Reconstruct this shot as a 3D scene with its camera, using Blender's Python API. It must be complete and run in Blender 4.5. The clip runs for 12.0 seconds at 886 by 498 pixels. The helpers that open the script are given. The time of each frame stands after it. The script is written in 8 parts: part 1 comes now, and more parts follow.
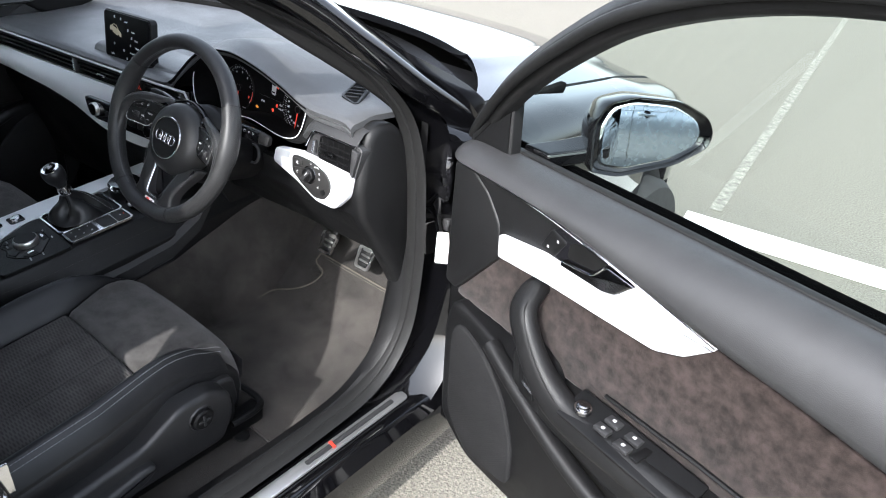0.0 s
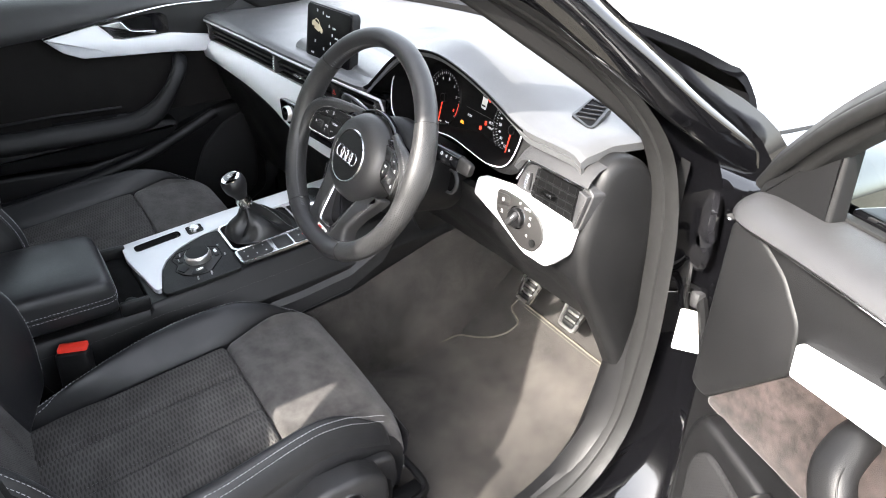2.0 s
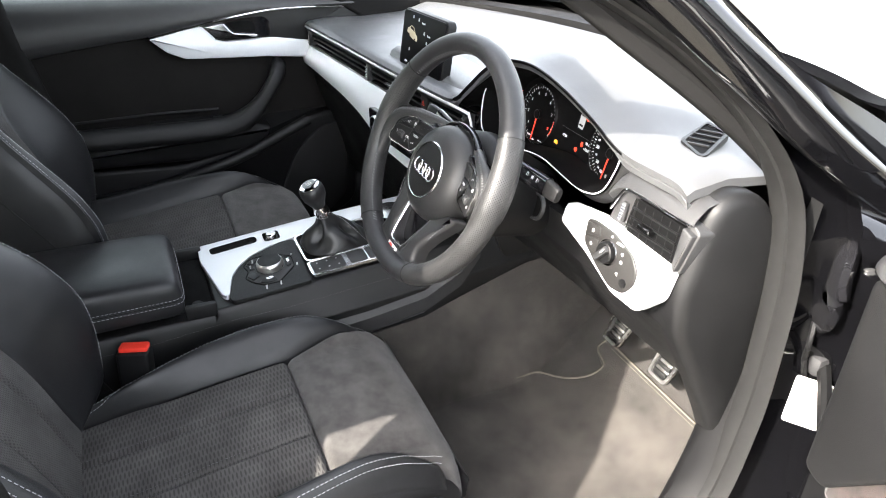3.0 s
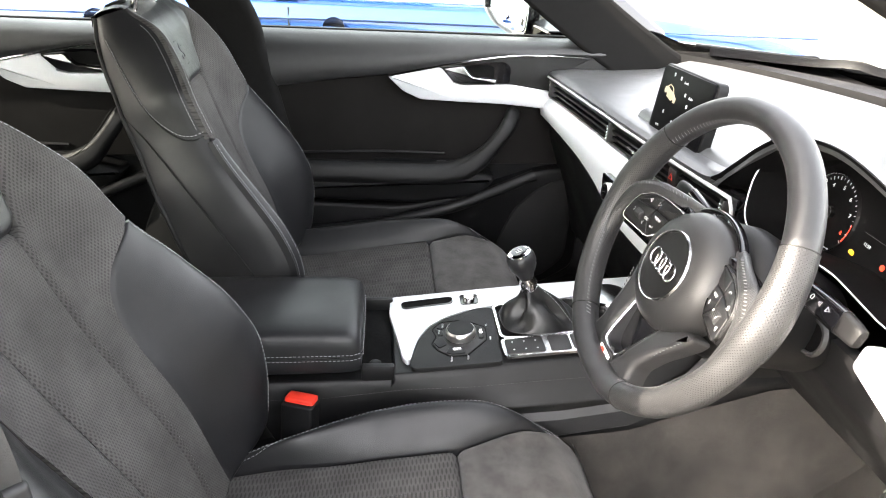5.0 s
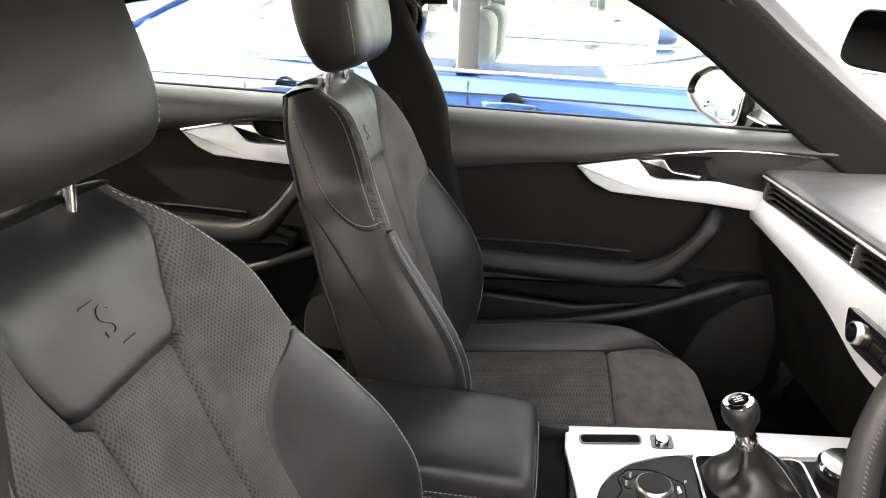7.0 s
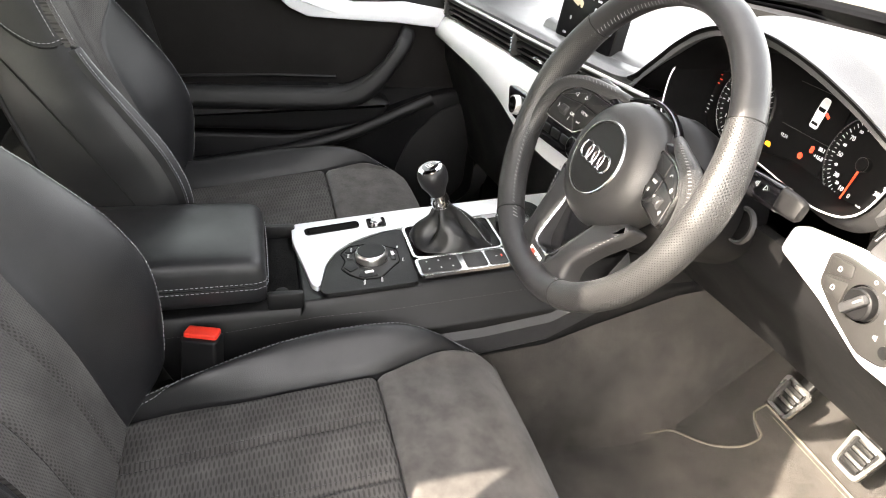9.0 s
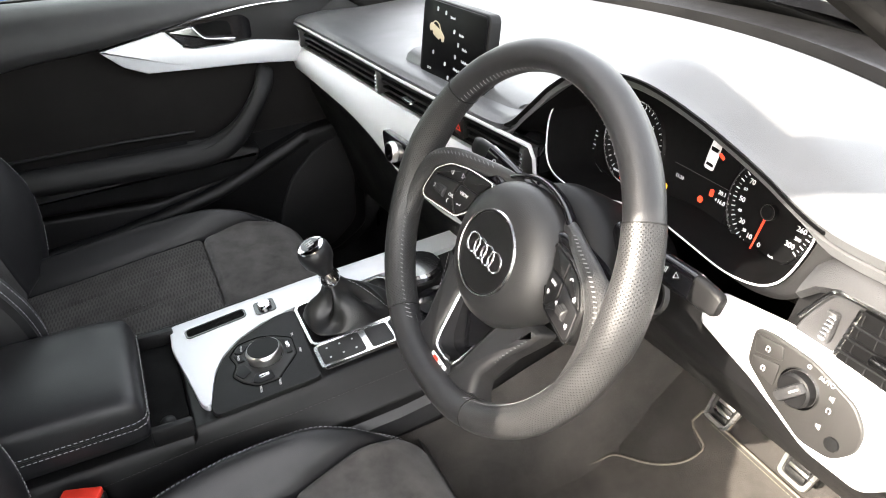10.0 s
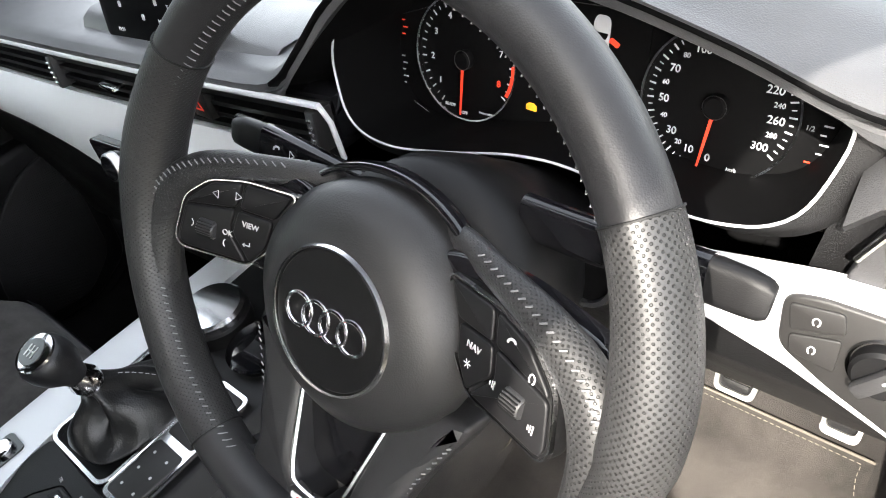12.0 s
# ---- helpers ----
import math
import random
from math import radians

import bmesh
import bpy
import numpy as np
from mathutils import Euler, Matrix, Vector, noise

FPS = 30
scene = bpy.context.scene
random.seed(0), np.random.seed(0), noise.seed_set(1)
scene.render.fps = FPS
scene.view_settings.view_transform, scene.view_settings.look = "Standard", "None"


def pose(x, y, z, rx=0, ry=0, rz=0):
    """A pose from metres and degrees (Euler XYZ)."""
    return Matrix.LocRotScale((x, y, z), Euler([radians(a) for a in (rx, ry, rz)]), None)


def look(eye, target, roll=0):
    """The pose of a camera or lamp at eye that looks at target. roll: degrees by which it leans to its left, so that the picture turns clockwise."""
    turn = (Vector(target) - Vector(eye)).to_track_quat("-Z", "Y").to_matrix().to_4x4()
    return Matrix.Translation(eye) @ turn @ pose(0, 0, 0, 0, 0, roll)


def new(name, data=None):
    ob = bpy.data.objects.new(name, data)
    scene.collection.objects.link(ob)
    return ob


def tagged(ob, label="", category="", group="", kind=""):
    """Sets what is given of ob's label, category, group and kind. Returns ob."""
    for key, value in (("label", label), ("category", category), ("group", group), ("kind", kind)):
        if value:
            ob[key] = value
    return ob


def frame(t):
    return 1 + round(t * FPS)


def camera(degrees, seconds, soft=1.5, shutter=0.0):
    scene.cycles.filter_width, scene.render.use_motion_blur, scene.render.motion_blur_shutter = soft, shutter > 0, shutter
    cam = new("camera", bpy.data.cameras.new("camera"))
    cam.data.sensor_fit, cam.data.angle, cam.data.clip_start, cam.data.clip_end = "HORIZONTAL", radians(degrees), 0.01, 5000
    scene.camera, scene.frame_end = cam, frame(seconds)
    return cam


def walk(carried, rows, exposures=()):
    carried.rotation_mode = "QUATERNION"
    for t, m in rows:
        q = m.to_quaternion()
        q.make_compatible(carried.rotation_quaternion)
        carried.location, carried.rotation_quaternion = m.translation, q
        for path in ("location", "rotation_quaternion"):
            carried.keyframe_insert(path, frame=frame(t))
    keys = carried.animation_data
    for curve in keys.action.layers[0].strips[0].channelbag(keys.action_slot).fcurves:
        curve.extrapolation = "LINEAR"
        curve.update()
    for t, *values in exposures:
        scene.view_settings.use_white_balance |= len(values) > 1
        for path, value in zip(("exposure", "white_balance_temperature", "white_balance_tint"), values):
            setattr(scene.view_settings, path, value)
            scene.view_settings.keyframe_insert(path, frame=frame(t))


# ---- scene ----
cam = camera(64.8, 12.0, soft=1.0)
PATH = [
    (0, (1.588, -0.662, 1.544), (0.563, 0.713, 0.515), 5.6),
    (0.5, (1.514, -0.614, 1.518), (0.369, 0.675, 0.505), 5.0),
    (1, (1.485, -0.575, 1.5), (0.248, 0.621, 0.481), 3.1),
    (1.5, (1.39, -0.501, 1.453), (0.003, 0.515, 0.43), 1.7),
    (2, (1.313, -0.44, 1.43), (-0.095, 0.535, 0.397), 2.4),
    (2.5, (1.29, -0.388, 1.4), (-0.143, 0.548, 0.365), 3.7),
    (3, (1.244, -0.364, 1.385), (-0.323, 0.384, 0.392), 2.5),
    (3.2, (1.241, -0.338, 1.378), (-0.379, 0.335, 0.418), 2.3),
    (4.8, (1.072, -0.294, 1.341), (-0.699, -0.062, 0.441), 1.0),
    (5, (1.056, -0.305, 1.333), (-0.727, -0.127, 0.444), 3.0),
    (5.5, (0.995, -0.326, 1.33), (-0.83, -0.316, 0.513), 2.7),
    (6, (0.932, -0.344, 1.329), (-0.908, -0.458, 0.554), 2.9),
    (6.5, (0.878, -0.36, 1.337), (-0.963, -0.585, 0.591), 3.0),
    (6.7, (0.865, -0.37, 1.344), (-0.978, -0.63, 0.61), 3.0),
    (8.3, (1.037, -0.383, 1.236), (-0.712, -0.252, 0.274), 5.4),
    (8.5, (1.05, -0.387, 1.23), (-0.666, -0.154, 0.23), 6.4),
    (9, (1.018, -0.345, 1.252), (-0.643, 0.166, 0.262), 5.9),
    (9.5, (0.933, -0.292, 1.302), (-0.723, 0.298, 0.349), 2.4),
    (10, (0.875, -0.261, 1.329), (-0.671, 0.458, 0.283), -0.8),
    (10.5, (0.8, -0.294, 1.33), (-0.551, 0.675, 0.22), -3.2),
    (11, (0.741, -0.294, 1.333), (-0.484, 0.708, 0.11), -8.3),
    (11.5, (0.697, -0.229, 1.306), (-0.358, 0.894, 0.031), -5.7),
    (12, (0.623, -0.129, 1.23), (-0.503, 0.966, -0.008), -9.2),
]
walk(cam, [(t, look(eye, target, roll)) for t, eye, target, roll in PATH],
     exposures=[(0.0, 2.4, 6000, 10), (0.5, 2.9, 6100, 12), (1.0, 3.2, 6400, 12), (1.5, 3.55, 6500, 12), (2.5, 3.75, 6600, 10), (5.0, 4.55, 7200, 12), (6.7, 4.3, 7800, 14), (8.5, 4.75, 7700, 16), (9.0, 4.4, 7500, 12), (9.5, 4.2, 7200, 10), (10.5, 3.86, 7100, 12), (11.0, 3.7, 7000, 12), (12.0, 3.5, 6700, 10)])

# ---- light ----
SUN = Vector((0.38, -1.30, 1.0)).normalized()
elev, azim = math.asin(SUN.z), math.atan2(SUN.x, SUN.y)
sky_world = bpy.data.worlds.new("sky")
scene.world = sky_world
sky_world.use_nodes = True
wn = sky_world.node_tree
sky_tex = wn.nodes.new("ShaderNodeTexSky")
sky_tex.sky_type, sky_tex.sun_disc = "NISHITA", False
sky_tex.sun_elevation, sky_tex.sun_rotation = elev, azim
sky_tex.dust_density, sky_tex.ozone_density = 3.0, 0.6
haze = wn.nodes.new("ShaderNodeHueSaturation")
haze.inputs["Saturation"].default_value = 0.35
wn.links.new(sky_tex.outputs[0], haze.inputs["Color"])
wn.links.new(haze.outputs[0], wn.nodes["Background"].inputs[0])
wn.nodes["Background"].inputs[1].default_value = 0.15
sun_data = bpy.data.lights.new("sun", "SUN")
sun_data.energy, sun_data.angle, sun_data.color = 2.2, radians(0.6), (1.0, 0.95, 0.87)
sun_ob = new("sun", sun_data)
sun_ob.matrix_world = look(SUN * 20, (0, 0, 0))

# ---- mesh tools ----
def thing(name, label, category, group="", kind="", at=(0, 0, 0)):
    ob = new(name)
    ob.empty_display_size = 0.05
    ob.location = at
    return tagged(ob, label, category, group, kind)


def part(name, bm, material, parent=None, label="", smooth=35, bevel=0.0, m=None, subsurf=0):
    """Links a bmesh as one mesh object under its thing."""
    if m is not None:
        bmesh.ops.transform(bm, matrix=m, verts=bm.verts)
    bmesh.ops.recalc_face_normals(bm, faces=bm.faces)
    data = bpy.data.meshes.new(name)
    bm.to_mesh(data)
    bm.free()
    data.materials.append(material)
    if smooth:
        data.shade_smooth()
        data.set_sharp_from_angle(angle=radians(smooth))
    ob = new(name, data)
    if parent:
        ob.parent = parent
    if label:
        ob["label"] = label
    if bevel:
        mod = ob.modifiers.new("edge", "BEVEL")
        mod.width, mod.segments, mod.limit_method, mod.angle_limit = bevel, 3, "ANGLE", radians(40)
    if subsurf:
        mod = ob.modifiers.new("round", "SUBSURF")
        mod.levels = mod.render_levels = subsurf
    return ob


def loft(rows, closed=True, caps=True):
    """Skins a list of rings (or open rows when closed is false)."""
    bm = bmesh.new()
    vs = [[bm.verts.new(p) for p in r] for r in rows]
    n = len(rows[0])
    for a, b in zip(vs, vs[1:]):
        for i in range(n if closed else n - 1):
            j = (i + 1) % n
            bm.faces.new((a[i], a[j], b[j], b[i]))
    if caps and closed:
        bm.faces.new(vs[0])
        bm.faces.new(vs[-1][::-1])
    return bm


def patch(f, nu, nv, thick=0.0, side=None):
    """A surface f(u, v) for u, v in 0..1, given thickness along side when asked."""
    bm = bmesh.new()
    top = [[bm.verts.new(f(i / nu, j / nv)) for j in range(nv + 1)] for i in range(nu + 1)]
    for i in range(nu):
        for j in range(nv):
            bm.faces.new((top[i][j], top[i + 1][j], top[i + 1][j + 1], top[i][j + 1]))
    if thick:
        d = Vector(side) * thick
        under = [[bm.verts.new(q.co + d) for q in line] for line in top]
        for i in range(nu):
            for j in range(nv):
                bm.faces.new((under[i][j], under[i][j + 1], under[i + 1][j + 1], under[i + 1][j]))
        rim = [(i, 0) for i in range(nu)] + [(nu, j) for j in range(nv)] + [(i, nv) for i in range(nu, 0, -1)] + [(0, j) for j in range(nv, 0, -1)]
        low = [under[i][j] for i, j in rim]
        for k in range(len(rim)):
            a, b = rim[k], rim[(k + 1) % len(rim)]
            bm.faces.new((top[b[0]][b[1]], top[a[0]][a[1]], low[k], low[(k + 1) % len(rim)]))
    return bm


def catmull(pts, per=6, closed=False):
    """A smooth line through the points."""
    p = [Vector(q) for q in pts]
    n = len(p)
    out = []
    for i in range(n if closed else n - 1):
        if closed:
            a, b, c, d = p[i - 1], p[i], p[(i + 1) % n], p[(i + 2) % n]
        else:
            a, b, c, d = p[max(i - 1, 0)], p[i], p[i + 1], p[min(i + 2, n - 1)]
        for k in range(per):
            t = k / per
            out.append(0.5 * (2 * b + (c - a) * t + (2 * a - 5 * b + 4 * c - d) * t * t + (3 * b - a - 3 * c + d) * t ** 3))
    if not closed:
        out.append(p[-1])
    return out


def sweep(pts, shape, closed=False, up=(0, 0, 1), scale=None):
    """Carries a flat shape of (across, up) pairs along a line."""
    p = [Vector(q) for q in pts]
    n, rows, up = len(p), [], Vector(up)
    for i in range(n):
        a = p[i - 1] if (closed or i) else p[i]
        b = p[(i + 1) % n] if (closed or i < n - 1) else p[i]
        tan = (b - a).normalized()
        side = tan.cross(up)
        side = side.normalized() if side.length > 1e-6 else Vector((1, 0, 0))
        top = side.cross(tan).normalized()
        k = scale[i] if scale else 1.0
        rows.append([p[i] + side * (x * k) + top * (y * k) for x, y in shape])
    if closed:
        rows.append(rows[0])
        bm = loft(rows, caps=False)
        bmesh.ops.remove_doubles(bm, verts=bm.verts, dist=1e-6)
        return bm
    return loft(rows)


def unrolled(bm, pts, shape):
    """Gives a swept mesh metric UVs: along the line and round the section."""
    ns, lay = len(shape), bm.loops.layers.uv.new("unrolled")
    run = [0.0]
    for a, b in zip(pts, pts[1:]):
        run.append(run[-1] + (Vector(b) - Vector(a)).length)
    girth = sum((Vector(shape[i]) - Vector(shape[i - 1])).length for i in range(ns))
    bm.verts.ensure_lookup_table()
    bm.verts.index_update()
    for f in bm.faces:
        cols = [lp.vert.index % ns for lp in f.loops]
        wrap = max(cols) - min(cols) > ns / 2
        for lp, c in zip(f.loops, cols):
            lp[lay].uv = (run[min(lp.vert.index // ns, len(run) - 1)], (c + (ns if wrap and c < ns / 2 else 0)) * girth / ns)
    return bm


def ring_shape(rx, ry=None, n=10):
    ry = ry or rx
    return [(rx * math.cos(2 * math.pi * i / n), ry * math.sin(2 * math.pi * i / n)) for i in range(n)]


def tube(pts, r, n=8, closed=False, up=(0, 0, 1)):
    return sweep(pts, ring_shape(r, n=n), closed, up)


def round_rect(w, h, r, n=4):
    """A rectangle with rounded corners, centred, as (x, y) pairs."""
    out = []
    for cx, cy, a0 in ((w / 2 - r, h / 2 - r, 0), (-w / 2 + r, h / 2 - r, 90), (-w / 2 + r, -h / 2 + r, 180), (w / 2 - r, -h / 2 + r, 270)):
        for k in range(n + 1):
            a = radians(a0 + 90 * k / n)
            out.append((cx + r * math.cos(a), cy + r * math.sin(a)))
    return out


def round_poly(pts, r, n=4):
    """A polygon whose corners are rounded by about r."""
    p = [Vector((x, y)) for x, y in pts]
    out = []
    for i in range(len(p)):
        a, b, c = p[i - 1], p[i], p[(i + 1) % len(p)]
        ra = min(r, (a - b).length * 0.45)
        rc = min(r, (c - b).length * 0.45)
        s, e = b + (a - b).normalized() * ra, b + (c - b).normalized() * rc
        for k in range(n + 1):
            t = k / n
            q = s * (1 - t) ** 2 + b * 2 * t * (1 - t) + e * t * t
            out.append((q.x, q.y))
    return out


def prism(poly, z0, z1, soft=0.0):
    """A flat outline raised from z0 to z1, its top edge softened."""
    rows = [[(x, y, z0) for x, y in poly]]
    if soft:
        c = Vector((sum(x for x, y in poly) / len(poly), sum(y for x, y in poly) / len(poly)))
        rows.append([(x, y, z1 - soft) for x, y in poly])
        for k in (0.35, 0.8, 1.0):
            inn = soft * (1 - math.sqrt(max(0, 1 - k * k)))
            row = []
            for i, (x, y) in enumerate(poly):
                a, b = Vector(poly[i - 1]), Vector(poly[(i + 1) % len(poly)])
                t = (b - a)
                nrm = Vector((t.y, -t.x))
                nrm = nrm.normalized() if nrm.length > 1e-9 else Vector((0, 0))
                if nrm.dot(Vector((x, y)) - c) < 0:
                    nrm = -nrm
                q = Vector((x, y)) - nrm * inn
                row.append((q.x, q.y, z1 - soft + soft * k))
            rows.append(row)
    else:
        rows.append([(x, y, z1) for x, y in poly])
    return loft(rows)


def frame_prism(outer, inner, z0, z1):
    """A flat ring between two outlines of the same count, raised from z0 to z1."""
    rows = [[(x, y, z0) for x, y in outer], [(x, y, z1) for x, y in outer], [(x, y, z1) for x, y in inner], [(x, y, z0) for x, y in inner]]
    rows.append(rows[0])
    bm = loft(rows, caps=False)
    bmesh.ops.remove_doubles(bm, verts=bm.verts, dist=1e-6)
    return bm


def lathe(profile, n=32):
    """Turns (radius, height) pairs round z."""
    rows = [[(r * math.cos(2 * math.pi * i / n), r * math.sin(2 * math.pi * i / n), z) for i in range(n)] for r, z in profile]
    return loft(rows)


def hoop(profile, n=32):
    """Turns a closed (radius, height) outline round z: a ring with a hole."""
    bm = lathe_open([*profile, profile[0]], n)
    bmesh.ops.remove_doubles(bm, verts=bm.verts, dist=1e-6)
    return bm


def lathe_open(profile, n=32):
    return loft([[(r * math.cos(2 * math.pi * i / n), r * math.sin(2 * math.pi * i / n), z) for i in range(n)] for r, z in profile], caps=False)


def block(sx, sy, sz, at=(0, 0, 0), bevel=0.003, segs=2):
    bm = bmesh.new()
    bmesh.ops.create_cube(bm, size=1, matrix=Matrix.Translation(at) @ Matrix.Diagonal((sx, sy, sz, 1)))
    if bevel:
        bmesh.ops.bevel(bm, geom=list(bm.edges), offset=bevel, segments=segs, affect="EDGES", profile=0.5)
    return bm


def axes(o, x, y):
    """A pose whose x and y run along the given directions."""
    x = Vector(x).normalized()
    z = x.cross(Vector(y)).normalized()
    y = z.cross(x)
    m = Matrix((x, y, z)).transposed().to_4x4()
    m.translation = o
    return m


def merge(*bms):
    out = bmesh.new()
    for b in bms:
        data = bpy.data.meshes.new("tmp")
        b.to_mesh(data)
        b.free()
        out.from_mesh(data)
        bpy.data.meshes.remove(data)
    return out


def ramp(t):
    t = min(max(t, 0.0), 1.0)
    return t * t * (3 - 2 * t)


def at_x(table, x):
    """Linear reading of (x, value) pairs."""
    if x <= table[0][0]:
        return table[0][1]
    for (a, va), (b, vb) in zip(table, table[1:]):
        if x <= b:
            t = (x - a) / (b - a)
            return va + (vb - va) * t
    return table[-1][1]


def stitches(line, r=0.0006, dash=0.0042, gap=0.0028):
    """A sewn row: short raised threads along a line."""
    p = [Vector(q) for q in line]
    segs, pos, out = [0.0], 0.0, []
    for a, b in zip(p, p[1:]):
        segs.append(segs[-1] + (b - a).length)

    def at(d):
        for i in range(len(p) - 1):
            if d <= segs[i + 1]:
                return p[i].lerp(p[i + 1], (d - segs[i]) / max(segs[i + 1] - segs[i], 1e-9))
        return p[-1]

    bm = bmesh.new()
    while pos + dash < segs[-1]:
        a, b = at(pos), at(pos + dash)
        t = (b - a).normalized()
        s1 = t.cross(Vector((0.31, 0.52, 0.79))).normalized() * r
        s2 = t.cross(s1)
        ra = [bm.verts.new(a + o) for o in (s1, s2, -s1, -s2)]
        rb = [bm.verts.new(b + o) for o in (s1, s2, -s1, -s2)]
        for i in range(4):
            bm.faces.new((ra[i], ra[(i + 1) % 4], rb[(i + 1) % 4], rb[i]))
        bm.faces.new(ra)
        bm.faces.new(rb[::-1])
        pos += dash + gap
    return bm


def text_bm(body, size, m, depth=0.0004):
    """Letters in the built-in font as a mesh, centred at the pose m."""
    cu = bpy.data.curves.new("letters", "FONT")
    cu.body, cu.size, cu.align_x, cu.align_y, cu.extrude = body, size, "CENTER", "CENTER", depth
    ob = bpy.data.objects.new("letters", cu)
    data = bpy.data.meshes.new_from_object(ob)
    bm = bmesh.new()
    bm.from_mesh(data)
    bpy.data.meshes.remove(data)
    bpy.data.objects.remove(ob)
    bpy.data.curves.remove(cu)
    bmesh.ops.transform(bm, matrix=m, verts=bm.verts)
    return bm

def outline_symbol(kind, size):
    """Small printed marks: a triangle outline, a bracket, an arrow, a star, bars."""
    r = size / 2
    if kind in "<>":
        k = -1 if kind == "<" else 1
        return tube([(-r * 0.7 * k, -r, 0), (r * k, 0, 0), (-r * 0.7 * k, r, 0), (-r * 0.7 * k, -r, 0)], size * 0.07, 4)
    if kind == "(":
        return tube([(r * 0.3, r, 0), (-r * 0.2, 0.35 * r, 0), (-r * 0.2, -0.35 * r, 0), (r * 0.3, -r, 0)], size * 0.08, 4)
    if kind == ")":
        return tube([(-r * 0.3, r, 0), (r * 0.2, 0.35 * r, 0), (r * 0.2, -0.35 * r, 0), (-r * 0.3, -r, 0)], size * 0.08, 4)
    if kind == "b":
        return tube([(r, r * 0.6, 0), (r, -r * 0.3, 0), (-r, -r * 0.3, 0), (-r * 0.5, r * 0.2, 0), (-r, -r * 0.3, 0), (-r * 0.5, -r * 0.8, 0)], size * 0.08, 4)
    if kind == "p":
        return sweep(catmull([(-r, -r * 0.5, 0), (-r * 0.8, r * 0.2, 0), (0, r * 0.6, 0), (r * 0.8, r * 0.5, 0), (r, 0.1 * r, 0)], 3), [(-size * 0.12, -0.0002), (size * 0.12, -0.0002), (size * 0.12, 0.0002), (-size * 0.12, 0.0002)])
    if kind == "h":
        return tube([(r * 0.7 * math.cos(radians(a)), r * math.sin(radians(a)), 0) for a in range(-60, 241, 30)], size * 0.09, 4)
    if kind == "*":
        return merge(*[tube([(-r * math.cos(t), -r * math.sin(t), 0), (r * math.cos(t), r * math.sin(t), 0)], size * 0.07, 4) for t in (0.0, 1.047, 2.094)])
    return merge(*[block(size * 0.14, size * (0.5 + 0.25 * k), 0.0003, ((k - 1) * size * 0.3, 0, 0), 0) for k in range(3)])


# ---- materials ----
def node(nt, kind, **values):
    n = nt.nodes.new(kind)
    for k, v in values.items():
        n.inputs[k].default_value = v
    return n


def mat(name, color, rough=0.5, metal=0.0, vary=0.15, scale=30.0, bump=0.0, bump_scale=400.0, spec=0.5, coat=0.0, glow=0.0, vor=False, bump_dist=0.001, rough_vary=0.08, sheen=0.0):
    """A surface with a base colour, a broad and a fine variation, and relief."""
    m = bpy.data.materials.new(name)
    m.use_nodes = True
    nt = m.node_tree
    b = nt.nodes["Principled BSDF"]
    b.inputs["Metallic"].default_value = metal
    b.inputs["Specular IOR Level"].default_value = spec
    b.inputs["Coat Weight"].default_value = coat
    b.inputs["Coat Roughness"].default_value = 0.03
    b.inputs["Coat IOR"].default_value = 1.55
    b.inputs["Sheen Weight"].default_value = sheen
    tc = nt.nodes.new("ShaderNodeTexCoord")
    n1 = node(nt, "ShaderNodeTexNoise", Scale=scale, Detail=6.0, Roughness=0.6)
    nt.links.new(tc.outputs["Object"], n1.inputs["Vector"])
    mix = nt.nodes.new("ShaderNodeMix")
    mix.data_type = "RGBA"
    c = Vector(color)
    lo, hi = c * (1 - vary), c * (1 + vary)
    mix.inputs[6].default_value = (*lo, 1)
    mix.inputs[7].default_value = (*[min(v, 1) for v in hi], 1)
    spread = node(nt, "ShaderNodeMapRange", **{"From Min": 0.32, "From Max": 0.68})
    nt.links.new(n1.outputs["Fac"], spread.inputs["Value"])
    nt.links.new(spread.outputs[0], mix.inputs[0])
    nt.links.new(mix.outputs[2], b.inputs["Base Color"])
    mr = node(nt, "ShaderNodeMapRange", **{"From Min": 0.3, "From Max": 0.7, "To Min": max(rough - rough_vary, 0.01), "To Max": min(rough + rough_vary, 1)})
    n2 = node(nt, "ShaderNodeTexNoise", Scale=scale * 0.35, Detail=4.0)
    nt.links.new(tc.outputs["Object"], n2.inputs["Vector"])
    nt.links.new(n2.outputs["Fac"], mr.inputs["Value"])
    nt.links.new(mr.outputs[0], b.inputs["Roughness"])
    if bump:
        if vor:
            n3 = node(nt, "ShaderNodeTexVoronoi", Scale=bump_scale)
            out = n3.outputs["Distance"]
        else:
            n3 = node(nt, "ShaderNodeTexNoise", Scale=bump_scale, Detail=3.0)
            out = n3.outputs["Fac"]
        nt.links.new(tc.outputs["Object"], n3.inputs["Vector"])
        bp = node(nt, "ShaderNodeBump", Strength=bump, Distance=bump_dist)
        nt.links.new(out, bp.inputs["Height"])
        nt.links.new(bp.outputs[0], b.inputs["Normal"])
    if glow:
        b.inputs["Emission Color"].default_value = (*color, 1)
        b.inputs["Emission Strength"].default_value = glow
    return m


